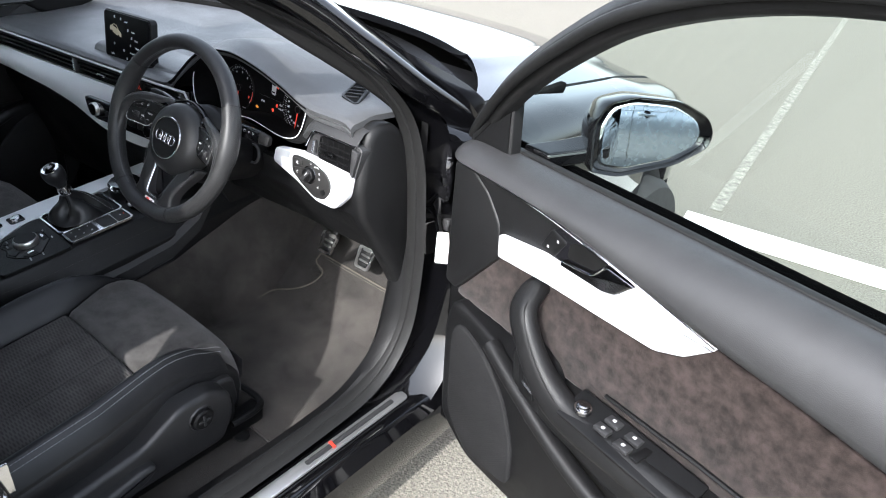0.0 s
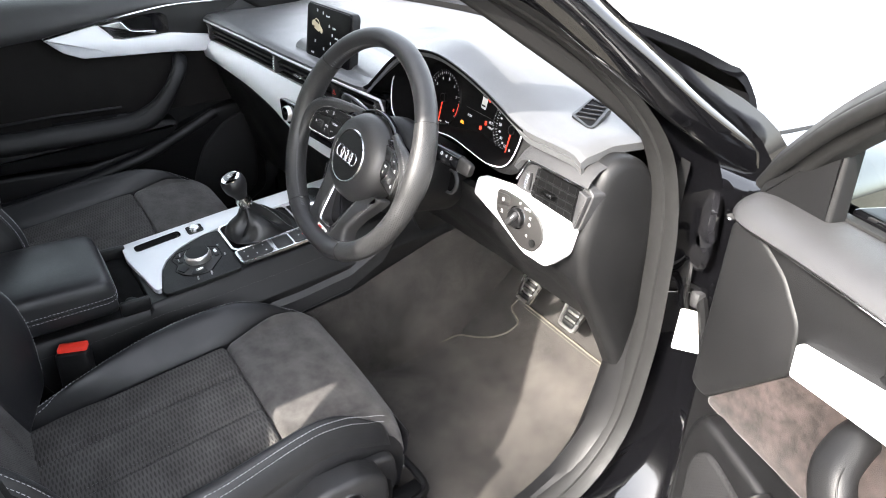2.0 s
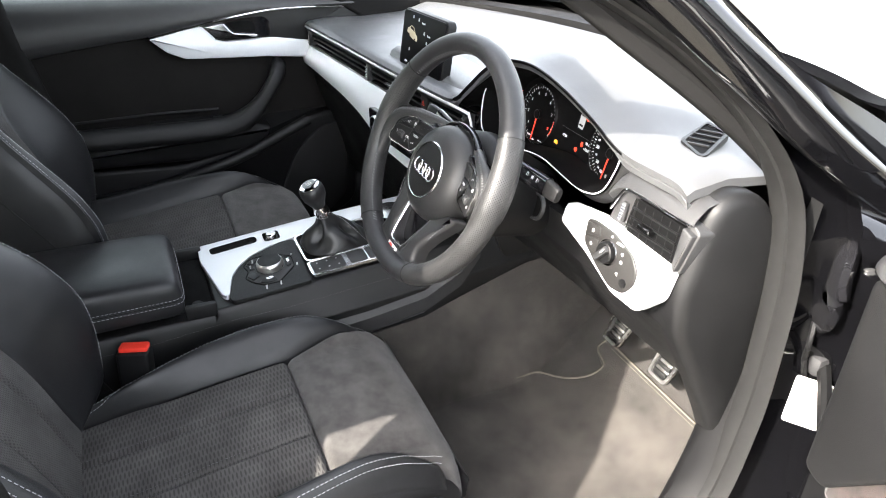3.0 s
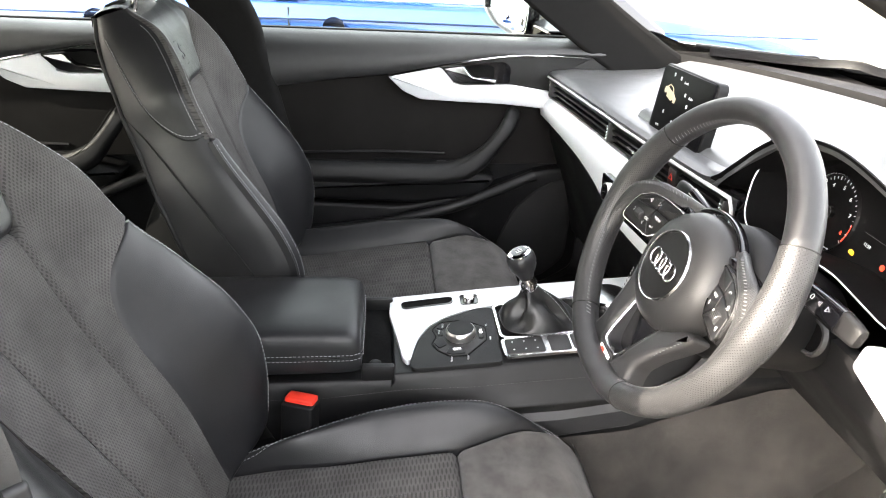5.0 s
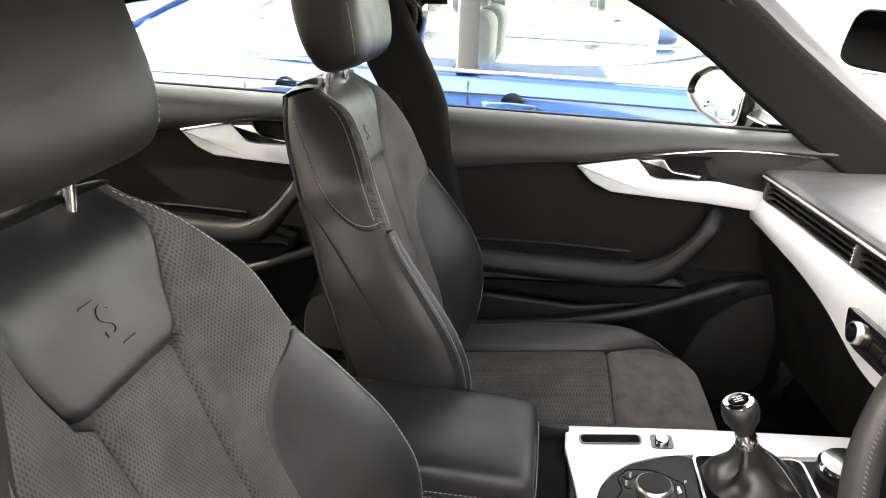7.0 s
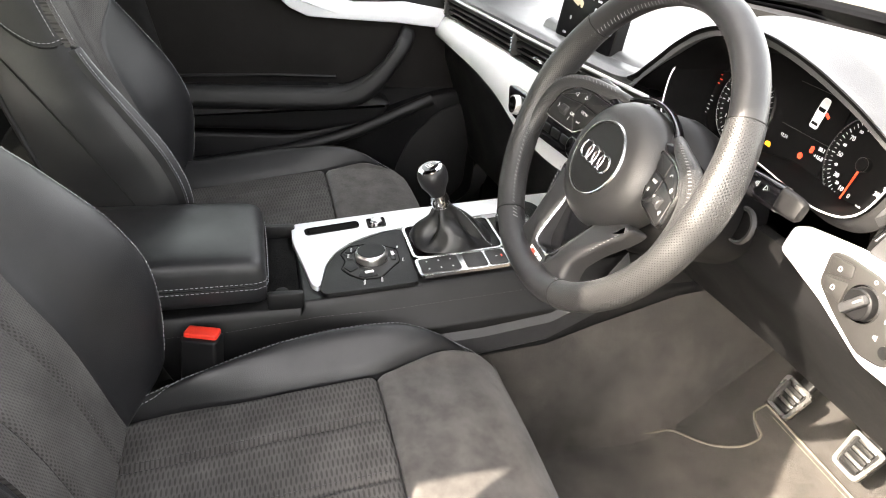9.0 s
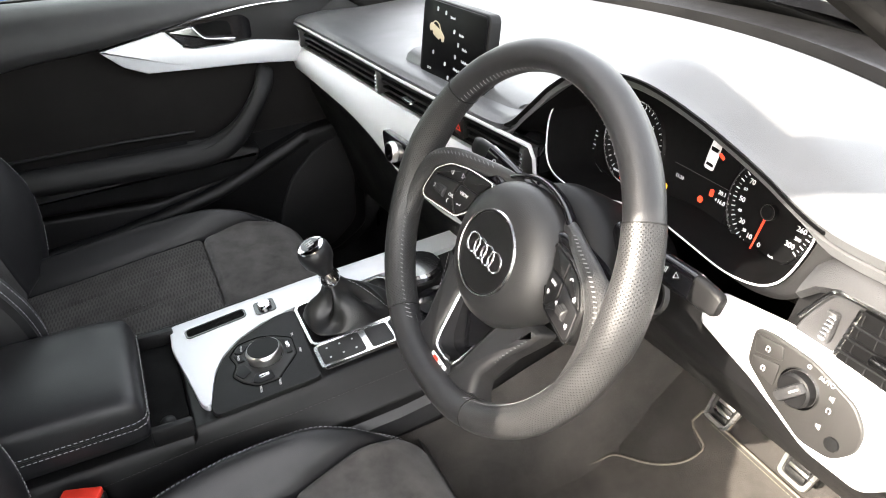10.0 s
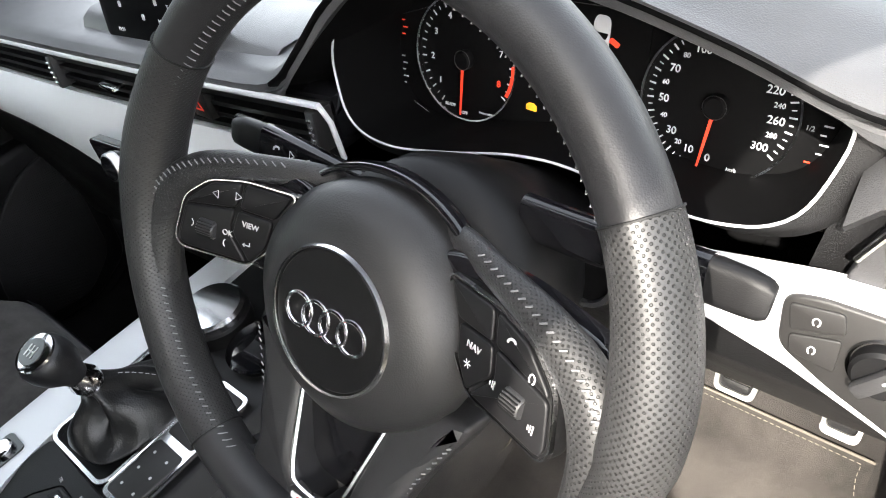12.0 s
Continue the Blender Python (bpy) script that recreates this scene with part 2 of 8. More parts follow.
def dotted(name, color, rough, pitch, hole=0.3, stretch=1.0, axes_used=(0, 1), depth=0.4, hole_tone=0.45, vary=0.2, scale=20.0, spec=0.4, coords="Object"):
    """Cloth or leather with rows of small punched or woven dots at the given pitch, set brick-wise."""
    m = mat(name, color, rough, vary=vary, scale=scale, spec=spec)
    nt = m.node_tree
    b = nt.nodes["Principled BSDF"]
    tc = nt.nodes["Texture Coordinate"]
    sep = nt.nodes.new("ShaderNodeSeparateXYZ")
    nt.links.new(tc.outputs[coords], sep.inputs[0])

    def op(kind, a, bb=None, c=None):
        n = nt.nodes.new("ShaderNodeMath")
        n.operation = kind
        for i, v in enumerate((a, bb, c)):
            if v is None:
                continue
            if isinstance(v, (int, float)):
                n.inputs[i].default_value = v
            else:
                nt.links.new(v, n.inputs[i])
        return n.outputs[0]

    u = op("MULTIPLY", sep.outputs[axes_used[0]], 1 / (pitch * stretch))
    v = op("MULTIPLY", sep.outputs[axes_used[1]], 1 / pitch)
    a = op("ADD", u, v)
    c = op("SUBTRACT", u, v)
    fa = op("SUBTRACT", op("FRACT", op("ADD", a, 1000.0)), 0.5)
    fc = op("SUBTRACT", op("FRACT", op("ADD", c, 1000.0)), 0.5)
    d = op("SQRT", op("ADD", op("MULTIPLY", fa, fa), op("MULTIPLY", fc, fc)))
    mr = node(nt, "ShaderNodeMapRange", **{"From Min": hole * 0.6, "From Max": hole, "To Min": 0.0, "To Max": 1.0})
    nt.links.new(d, mr.inputs["Value"])
    old = b.inputs["Base Color"].links[0].from_socket
    mx = nt.nodes.new("ShaderNodeMix")
    mx.data_type, mx.blend_type = "RGBA", "MULTIPLY"
    mx.inputs[0].default_value = 1.0
    nt.links.new(old, mx.inputs[6])
    gr = nt.nodes.new("ShaderNodeMix")
    gr.data_type = "RGBA"
    gr.inputs[6].default_value = (hole_tone, hole_tone, hole_tone, 1)
    gr.inputs[7].default_value = (1, 1, 1, 1)
    nt.links.new(mr.outputs[0], gr.inputs[0])
    nt.links.new(gr.outputs[2], mx.inputs[7])
    nt.links.new(mx.outputs[2], b.inputs["Base Color"])
    bp = node(nt, "ShaderNodeBump", Strength=depth, Distance=0.0008)
    nt.links.new(mr.outputs[0], bp.inputs["Height"])
    nt.links.new(bp.outputs[0], b.inputs["Normal"])
    return m


def glass(name, tint=(1, 1, 1), rough=0.0):
    """Thin clear glass: mostly passes light, with a little gloss."""
    m = bpy.data.materials.new(name)
    m.use_nodes = True
    nt = m.node_tree
    nt.nodes.remove(nt.nodes["Principled BSDF"])
    out = nt.nodes["Material Output"]
    tr = nt.nodes.new("ShaderNodeBsdfTransparent")
    tr.inputs[0].default_value = (*tint, 1)
    gl = nt.nodes.new("ShaderNodeBsdfGlossy")
    gl.inputs["Roughness"].default_value = rough
    lw = nt.nodes.new("ShaderNodeLayerWeight")
    pw = node(nt, "ShaderNodeMath")
    pw.operation = "POWER"
    pw.inputs[1].default_value = 4.0
    nt.links.new(lw.outputs["Facing"], pw.inputs[0])
    fr = nt.nodes.new("ShaderNodeMath")
    fr.operation = "MULTIPLY_ADD"
    fr.inputs[1].default_value, fr.inputs[2].default_value = 0.7, 0.05
    nt.links.new(pw.outputs[0], fr.inputs[0])
    mx = nt.nodes.new("ShaderNodeMixShader")
    nt.links.new(fr.outputs[0], mx.inputs[0])
    nt.links.new(tr.outputs[0], mx.inputs[1])
    nt.links.new(gl.outputs[0], mx.inputs[2])
    nt.links.new(mx.outputs[0], out.inputs[0])
    return m


LEATHER = mat("black_leather", (0.0102, 0.0103, 0.0113), 0.42, spec=0.36, vary=0.12, scale=40, bump=0.25, bump_scale=900, vor=True, bump_dist=0.0006)
CLOTH = dotted("woven_seat_cloth", (0.064, 0.0610, 0.0592), 0.95, 0.0062, 0.40, stretch=4.5, depth=0.7, hole_tone=0.60, spec=0.1, vary=0.28, scale=14)
CLOTH_BACK = dotted("woven_back_cloth", (0.066, 0.0635, 0.0625), 0.95, 0.0078, 0.38, stretch=0.55, axes_used=(0, 2), depth=0.7, hole_tone=0.60, spec=0.1, vary=0.22, scale=14)
NAPPED = mat("napped_seat_suede", (0.056, 0.0528, 0.0507), 1.0, vary=0.32, scale=26, bump=0.4, bump_scale=1400, sheen=0.15, spec=0.05)
PERF = dotted("perforated_leather", (0.018, 0.018, 0.0185), 0.44, 0.0034, 0.27, axes_used=(0, 1), depth=0.9, hole_tone=0.28, spec=0.35, coords="UV")
RIM_LEATHER = mat("smooth_rim_leather", (0.014, 0.014, 0.015), 0.46, spec=0.35, vary=0.1, scale=60, bump=0.2, bump_scale=1200, vor=True, bump_dist=0.0004)
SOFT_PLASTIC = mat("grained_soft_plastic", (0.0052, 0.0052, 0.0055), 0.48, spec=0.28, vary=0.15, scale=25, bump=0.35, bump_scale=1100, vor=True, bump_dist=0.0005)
# black dash skin with windscreen light on its upper faces put into the colour
LIT_DASH_SKIN = mat("lit_dash_skin", (0.050, 0.0508, 0.053), 0.40, spec=0.5, vary=0.08, scale=20, bump=0.35, bump_scale=1000, vor=True, bump_dist=0.0005)
SEAT_PLASTIC = mat("grained_seat_plastic", (0.012, 0.012, 0.0128), 0.44, spec=0.4, vary=0.12, scale=30, bump=0.3, bump_scale=1200, vor=True, bump_dist=0.0005)
HARD_PLASTIC = mat("hard_black_plastic", (0.004, 0.004, 0.0043), 0.48, spec=0.2, vary=0.2, scale=40, bump=0.15, bump_scale=1500)
GREY_PLASTIC = mat("dark_grey_plastic", (0.020, 0.020, 0.021), 0.46, spec=0.35, vary=0.12, scale=40, bump=0.2, bump_scale=1300)
HUB_SKIN = mat("grained_airbag_skin", (0.013, 0.013, 0.0135), 0.50, spec=0.35, vary=0.08, scale=60, bump=0.25, bump_scale=900, vor=True, bump_dist=0.0004)
PLATE_GREY = mat("matt_switch_grey", (0.013, 0.0125, 0.0122), 0.5, spec=0.35, vary=0.08, scale=40, bump=0.15, bump_scale=1300)
BUTTON_BLACK = mat("satin_button_black", (0.006, 0.006, 0.0065), 0.42, spec=0.22, vary=0.12, scale=40)
GLOSS_BLACK = mat("gloss_black_trim", (0.006, 0.006, 0.007), 0.06, vary=0.1, rough_vary=0.02)
SILVER = mat("brushed_silver_trim", (0.62, 0.63, 0.65), 0.40, metal=0.2, vary=0.02, scale=8, rough_vary=0.04)
CHROME = mat("satin_chrome", (0.78, 0.78, 0.79), 0.16, metal=1.0, vary=0.03, rough_vary=0.05)
STEEL = mat("pedal_steel", (0.6, 0.59, 0.57), 0.3, metal=1.0, vary=0.08, scale=60)
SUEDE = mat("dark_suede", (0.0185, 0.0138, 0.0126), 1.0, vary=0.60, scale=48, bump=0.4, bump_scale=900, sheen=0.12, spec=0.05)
# the same door suede with cabin shade put into its colour
SUEDE_SHADED = mat("shaded_suede", (0.0100, 0.0092, 0.0088), 1.0, vary=0.14, scale=10, bump=0.3, bump_scale=900, sheen=0.08, spec=0.05)
CARPET = mat("charcoal_carpet", (0.042, 0.0375, 0.0335), 1.0, vary=0.55, scale=7, bump=0.9, bump_scale=1300, bump_dist=0.003, sheen=0.08, spec=0.05)
PAINT = mat("black_car_paint", (0.002, 0.002, 0.0024), 0.04, vary=0.1, coat=0.5, spec=0.35, rough_vary=0.02)
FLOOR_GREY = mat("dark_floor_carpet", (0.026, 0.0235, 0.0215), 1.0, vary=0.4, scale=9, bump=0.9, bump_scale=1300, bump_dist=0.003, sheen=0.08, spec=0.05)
# near-black carpet: the shade of footwells and recesses put into the colour
SHADE_CARPET = mat("shade_black_carpet", (0.009, 0.009, 0.009), 1.0, spec=0.03, vary=0.3, scale=14, bump=0.9, bump_scale=1300, bump_dist=0.003)
RUBBER = mat("black_rubber_seal", (0.007, 0.007, 0.007), 0.6, spec=0.22, vary=0.15, scale=80, bump=0.2, bump_scale=900)
RIM_THREAD = mat("dull_rim_thread", (0.15, 0.15, 0.155), 0.9, spec=0.1, vary=0.1)
THREAD = mat("pale_stitching", (0.30, 0.30, 0.31), 0.9, spec=0.1, vary=0.1)
HEADLINER = mat("black_headliner", (0.0085, 0.0083, 0.0083), 1.0, spec=0.08, vary=0.06, scale=90, bump=0.15, bump_scale=1800)
SUNLIT_WEBBING = mat("sunlit_belt_webbing", (0.045, 0.044, 0.043), 0.8, spec=0.2, vary=0.1, scale=60, bump=0.3, bump_scale=700)
RED = mat("red_plastic", (0.65, 0.035, 0.02), 0.4, vary=0.08)
WHITE_LABEL = mat("white_label", (0.8, 0.8, 0.78), 0.5, vary=0.03)
WHITE_INK = mat("white_print", (0.42, 0.42, 0.42), 0.5, vary=0.02)
NEEDLE = mat("lit_red", (0.9, 0.05, 0.02), 0.5, glow=0.05)
LIT_WHITE = mat("lit_white", (0.40, 0.41, 0.43), 0.6, spec=0.1, glow=0.02)
AMBER = mat("lit_amber", (0.9, 0.32, 0.02), 0.5, glow=0.05)
SCREEN = mat("dark_display_glass", (0.003, 0.003, 0.0035), 0.30, vary=0.05, rough_vary=0.02, spec=0.03)
DARK_CHROME = mat("dark_chrome", (0.24, 0.24, 0.245), 0.18, metal=1.0, vary=0.05, rough_vary=0.04)
ROLL_SKIN = mat("grained_door_skin", (0.024, 0.024, 0.025), 0.45, spec=0.4, vary=0.1, scale=25, bump=0.35, bump_scale=1100, vor=True, bump_dist=0.0005)
DIAL_BLACK = mat("matt_dial_black", (0.002, 0.002, 0.0022), 0.7, spec=0.06, vary=0.1)
GAITER = mat("soft_gaiter_leather", (0.008, 0.008, 0.0085), 0.38, spec=0.4, vary=0.25, scale=50, bump=0.3, bump_scale=500, vor=True, bump_dist=0.0008)
CLEAR = glass("clear_glass", (0.93, 0.95, 0.95))
DARK_TINT = glass("privacy_glass", (0.16, 0.17, 0.17))
TINT = glass("green_tint_glass", (0.72, 0.79, 0.76))
MIRROR = mat("mirror_silvering", (0.86, 0.88, 0.9), 0.02, metal=1.0, vary=0.0, rough_vary=0.0)
BLUE_PAINT = mat("blue_car_paint", (0.020, 0.065, 0.22), 0.16, metal=0.3, vary=0.08, coat=1.0)
SILVER_PAINT = mat("silver_car_paint", (0.50, 0.57, 0.62), 0.25, metal=0.6, vary=0.05, coat=1.0)
WHITE_PAINT = mat("white_car_paint", (0.78, 0.78, 0.78), 0.25, vary=0.03, coat=0.8)
ASPHALT = mat("worn_asphalt", (0.165, 0.155, 0.132), 0.95, spec=0.1, vary=0.45, scale=110, bump=1.0, bump_scale=160, bump_dist=0.005)
LINE_PAINT = mat("white_road_paint", (0.75, 0.74, 0.70), 0.8, vary=0.12, scale=40, bump=0.5, bump_scale=200, bump_dist=0.003)
TYRE = mat("tyre_rubber", (0.02, 0.02, 0.02), 0.85, vary=0.2)
ALLOY = mat("alloy_wheel", (0.55, 0.55, 0.56), 0.3, metal=0.9, vary=0.06)

# ---- ground ----
def ground_bm():
    bm = bmesh.new()
    bmesh.ops.create_grid(bm, x_segments=40, y_segments=40, size=400)
    return bm


tagged(part("ground", ground_bm(), ASPHALT, smooth=0), "worn grey asphalt of a car park", "ground", kind="structure")
BAY_A = axes((1.12, 2.578, 0.004), (0.985, 0.17, 0), (-0.17, 0.985, 0))
tagged(part("bay_marking", prism([(-0.45, -0.1), (6.0, -0.1), (6.0, 0.1), (-0.45, 0.1)], 0, 0.003), LINE_PAINT, smooth=0, m=BAY_A),
       "white painted parking line on the asphalt", "road marking", kind="structure")
WORN = mat("worn_line_paint", (0.205, 0.195, 0.17), 0.95, spec=0.1, vary=0.4, scale=25, bump=0.5, bump_scale=200, bump_dist=0.003)
BAY_B = axes((0.757, 2.72, 0.004), (-0.125, 0.992, 0), (-0.992, -0.125, 0))
tagged(part("worn_marking", prism([(0, -0.03), (7.0, -0.03), (7.0, 0.03), (0, 0.03)], 0, 0.002), WORN, smooth=0, m=BAY_B),
       "faded parking line worn into the asphalt", "road marking", kind="structure")

# ---- car shell ----
car = thing("saloon_car", "gloss black saloon car standing with its driver door open", "car")
# door opening, driver side
OPENING = [(0.755, -0.47, 0.46), (0.755, -0.28, 0.425), (0.755, 0.05, 0.425), (0.757, 0.22, 0.455), (0.755, 0.315, 0.55), (0.752, 0.345, 0.70), (0.75, 0.345, 0.83),
           (0.743, 0.335, 0.97), (0.728, 0.293, 1.09), (0.698, 0.172, 1.208), (0.655, 0.0, 1.305), (0.615, -0.25, 1.39), (0.595, -0.48, 1.425), (0.605, -0.62, 1.40),
           (0.672, -0.590, 1.18), (0.725, -0.545, 0.95), (0.75, -0.505, 0.70)]
opening = catmull(OPENING, 5, closed=True)
seal = [(x * 0.9, y) for x, y in ring_shape(0.011, 0.016, 8)]
part("door_seal", sweep(opening, seal, closed=True, up=(1, 0, 0)), RUBBER, car, "black rubber door seal")
part("seal_lip", sweep([p + Vector((0.014, 0, 0)) for p in opening], [(x, y) for x, y in ring_shape(0.004, 0.021, 8)], closed=True, up=(1, 0, 0)), RUBBER, car)


def outward(p, d):
    """Moves a point of the opening away from its middle, in the side plane."""
    c = Vector((p.x, -0.18, 0.85))
    v = (p - c)
    v.x = 0
    return p + v.normalized() * d * (1 - 0.65 * ramp((p.z - 1.0) / 0.2))


rear_edge = [p for p in opening[len(opening) // 2:] if p.y < -0.44 and p.z < 1.33] + [opening[0]]
part("pillar_seal", sweep([outward(p, 0.034) + Vector((0.014, 0, 0)) for p in rear_edge], ring_shape(0.009, 0.020, 10), up=(1, 0, 0)), RUBBER, car, "second rubber seal on the centre pillar")
# painted flange round the opening, from the seal outwards
rows = []
for dx, dd in ((0.004, 0.0), (0.008, 0.03), (0.016, 0.058), (0.05, 0.088), (0.08, 0.108), (0.10, 0.118), (0.105, 0.15)):
    rows.append([outward(p, dd) + Vector((dx * (1 - 0.65 * ramp((p.z - 0.98) / 0.2)), 0, 0)) for p in opening])
rows = [r + [r[0]] for r in rows]
part("door_frame", loft(rows, closed=False), PAINT, car, "gloss black painted door frame")


def wing_out(y):
    return 0.885 - 0.02 * ramp((y - 1.1) / 0.5) - 0.45 * (max(0.0, y - 1.5) / 0.6) ** 2


def wing_top(y):
    return at_x([(0.3, 1.035), (0.47, 1.025), (0.8, 1.0), (1.25, 0.950), (1.5, 0.90), (1.75, 0.81), (2.0, 0.70), (2.2, 0.62)], y)


def side_row(y):
    """Outer body side of the front wing at y."""
    out, top = wing_out(y), wing_top(y)
    body = [(out - 0.15, y, top + 0.012), (out - 0.09, y, top + 0.008), (out - 0.045, y, top - 0.006), (out - 0.016, y, top - 0.035), (out - 0.002, y, top - 0.085)]
    return body + [(out - 0.012 * f, y, (top - 0.085) * (1 - f) + 0.26 * f) for f in (0.2, 0.4, 0.6, 0.8, 1.0)]


wing_rows = [side_row(0.47 + 0.04 * i) for i in range(42)]


def wing_bm(flip):
    bm = loft([[(x * flip, y, z) for x, y, z in r] for r in wing_rows], closed=False)
    cut = [f for f in bm.faces if (f.calc_center_median().y - 1.34) ** 2 + (f.calc_center_median().z - 0.32) ** 2 < 0.37 ** 2]
    bmesh.ops.delete(bm, geom=cut, context="FACES")
    return bm


part("front_wing", wing_bm(1), PAINT, car)
part("front_wing", wing_bm(-1), PAINT, car)


def bonnet_at(u, v):
    s = 2 * u - 1
    y0 = 0.89 - 0.35 * s ** 4
    y = y0 + v * (2.105 - 0.02 * s ** 4 - y0)
    crown = 0.05 * (1 - abs(s) ** 2.4)
    crease = 0.010 * math.exp(-((abs(s) - 0.72) / 0.06) ** 2)
    return Vector((s * (wing_out(y) - 0.154), y, wing_top(y) + 0.010 + crown + crease))


part("bonnet", patch(bonnet_at, 40, 24, 0.02, (0, 0, -1)), PAINT, car, "gloss black bonnet mirroring the sky")
part("cowl", patch(lambda u, v: Vector((-0.72 + 1.44 * u, 0.77 - 0.33 * (2 * u - 1) ** 2 + v * 0.15, 1.016 - 0.012 * v - 0.012 * math.sin(math.pi * v))), 24, 6, 0.02, (0, 0, -1)), HARD_PLASTIC, car, "black plastic cowl under the windscreen")
for sx in (1, -1):
    # rear corner of the wing, running up to the windscreen pillar
    rows = [[(sx * x, y, z) for x, y, z in r] for r in (
        [(0.735, 0.48, 1.037), (0.795, 0.47, 1.033), (0.840, 0.47, 1.019), (0.869, 0.47, 0.990), (0.883, 0.47, 0.940)],
        [(0.735, 0.44, 1.045), (0.785, 0.42, 1.043), (0.825, 0.41, 1.030), (0.850, 0.41, 1.005), (0.862, 0.41, 0.965)],
        [(0.735, 0.40, 1.060), (0.770, 0.38, 1.062), (0.800, 0.365, 1.055), (0.815, 0.36, 1.035), (0.820, 0.36, 1.01)])]
    part("wing_corner", loft(rows, closed=False), PAINT, car, smooth=80)
    part("shut_line", tube([(sx * (wing_out(y) - 0.152), y, wing_top(y) + 0.012) for y in (0.5 + 0.1 * i for i in range(14))], 0.004, 5), RUBBER, car)
# body side behind the front doors
for sx in (1, -1):
    part("body_side", loft([[(sx * (x - d), y, z) for x, z in ((0.775, 1.035), (0.835, 1.005), (0.868, 0.90), (0.880, 0.74), (0.872, 0.55), (0.858, 0.42), (0.835, 0.27))] for y, d in ((-0.662, 0.020), (-0.668, 0.002), (-0.70, 0.0), (-1.1, 0.0), (-1.6, 0.012), (-2.1, 0.06), (-2.5, 0.14))], closed=False), PAINT, car, "gloss black body side", smooth=60)
# roof, pillars and glass
roof_side = [(0.640, -0.17, 1.385), (0.628, -0.34, 1.435), (0.615, -0.58, 1.458), (0.61, -0.95, 1.450), (0.60, -1.35, 1.42), (0.585, -1.62, 1.375)]
rs = catmull(roof_side, 5)


def roof_at(u, v):
    k = v * (len(rs) - 1)
    i = min(int(k), len(rs) - 2)
    p = rs[i].lerp(rs[i + 1], k - i)
    s = 2 * u - 1
    return Vector((p.x * s, p.y + 0.08 * (1 - s * s) * (1 - v), p.z + 0.045 * (1 - s * s)))


part("roof", patch(roof_at, 24, 20, 0.02, (0, 0, 1)), PAINT, car)
part("headliner", patch(lambda u, v: roof_at(u, v) * 1.0 - Vector((0, 0, 0.028)), 24, 20, 0.02, (0, 0, 1)), HEADLINER, car, "black cloth headliner")
for sx in (1, -1):
    if sx > 0:
        inner = [(0.722, 0.40, 1.015), (0.716, 0.325, 1.072), (0.702, 0.245, 1.135), (0.672, 0.135, 1.212), (0.632, -0.01, 1.304), (0.588, -0.22, 1.386), (0.585, -0.5, 1.428), (0.58, -0.9, 1.42), (0.57, -1.3, 1.395), (0.56, -1.6, 1.35)]
        shape = [(-0.009, -0.014), (0.009, -0.014), (0.014, 0.0), (0.009, 0.014), (-0.009, 0.014), (-0.014, 0.0)]
    else:
        inner = [(-0.735, 0.50, 0.91), (-0.71, 0.37, 0.985), (-0.69, 0.235, 1.07), (-0.665, 0.075, 1.18), (-0.638, -0.075, 1.285), (-0.61, -0.28, 1.385), (-0.59, -0.55, 1.437), (-0.58, -0.9, 1.425), (-0.57, -1.3, 1.395), (-0.56, -1.6, 1.35)]
        shape = [(-0.018, -0.066), (0.014, -0.066), (0.026, -0.045), (0.030, 0.0), (0.026, 0.045), (0.014, 0.066), (-0.018, 0.066)]
    part("pillar_trim", sweep(catmull(inner, 6), shape, up=(0, 0.55, 0.83)), HEADLINER, car, "black pillar lining", bevel=0.004 if sx > 0 else 0.01)
    outer = [(sx * x, y - (0.05 if sx < 0 else 0), z) for x, y, z in ((0.80, 0.47, 1.03), (0.765, 0.33, 1.12), (0.735, 0.20, 1.215), (0.695, 0.03, 1.33), (0.65, -0.22, 1.425), (0.635, -0.55, 1.45), (0.63, -0.95, 1.44), (0.61, -1.35, 1.41), (0.59, -1.62, 1.365))]
    part("outer_pillar", sweep(catmull(outer, 6), [(-0.024, -0.024), (0.024, -0.024), (0.030, 0.0), (0.022, 0.024), (-0.022, 0.024), (-0.030, 0.0)], up=(0, -0.55, 0.83)), PAINT, car, bevel=0.008)
    bp = [(sx * x, y, z) for x, y, z in ((0.715, -0.548, 0.42), (0.702, -0.580, 0.75), (0.696, -0.604, 0.90), (0.694, -0.650, 1.02), (0.648, -0.70, 1.2), (0.59, -0.735, 1.37))]
    if sx < 0:
        bp = [(-0.70, -0.535, 0.40), (-0.695, -0.56, 0.60), (-0.690, -0.605, 0.81), (-0.688, -0.645, 0.98), (-0.675, -0.66, 1.06), (-0.645, -0.735, 1.22), (-0.60, -0.79, 1.37)]
    part("centre_pillar", sweep(catmull(bp, 5), round_rect(0.13, 0.07 if sx > 0 else 0.05, 0.02), up=(sx, 0, 0.2)), HEADLINER, car, "black centre pillar lining")
part("door_striker", tube(catmull([(0.750, -0.512, 0.725), (0.778, -0.510, 0.725), (0.786, -0.517, 0.725), (0.788, -0.547, 0.725), (0.782, -0.557, 0.725), (0.750, -0.557, 0.725)], 5), 0.0058, 10), CHROME, car, "bright steel door striker")
part("striker_plate", block(0.004, 0.095, 0.055, (0.752, -0.535, 0.725), 0.0015), CHROME, car, "steel striker plate")
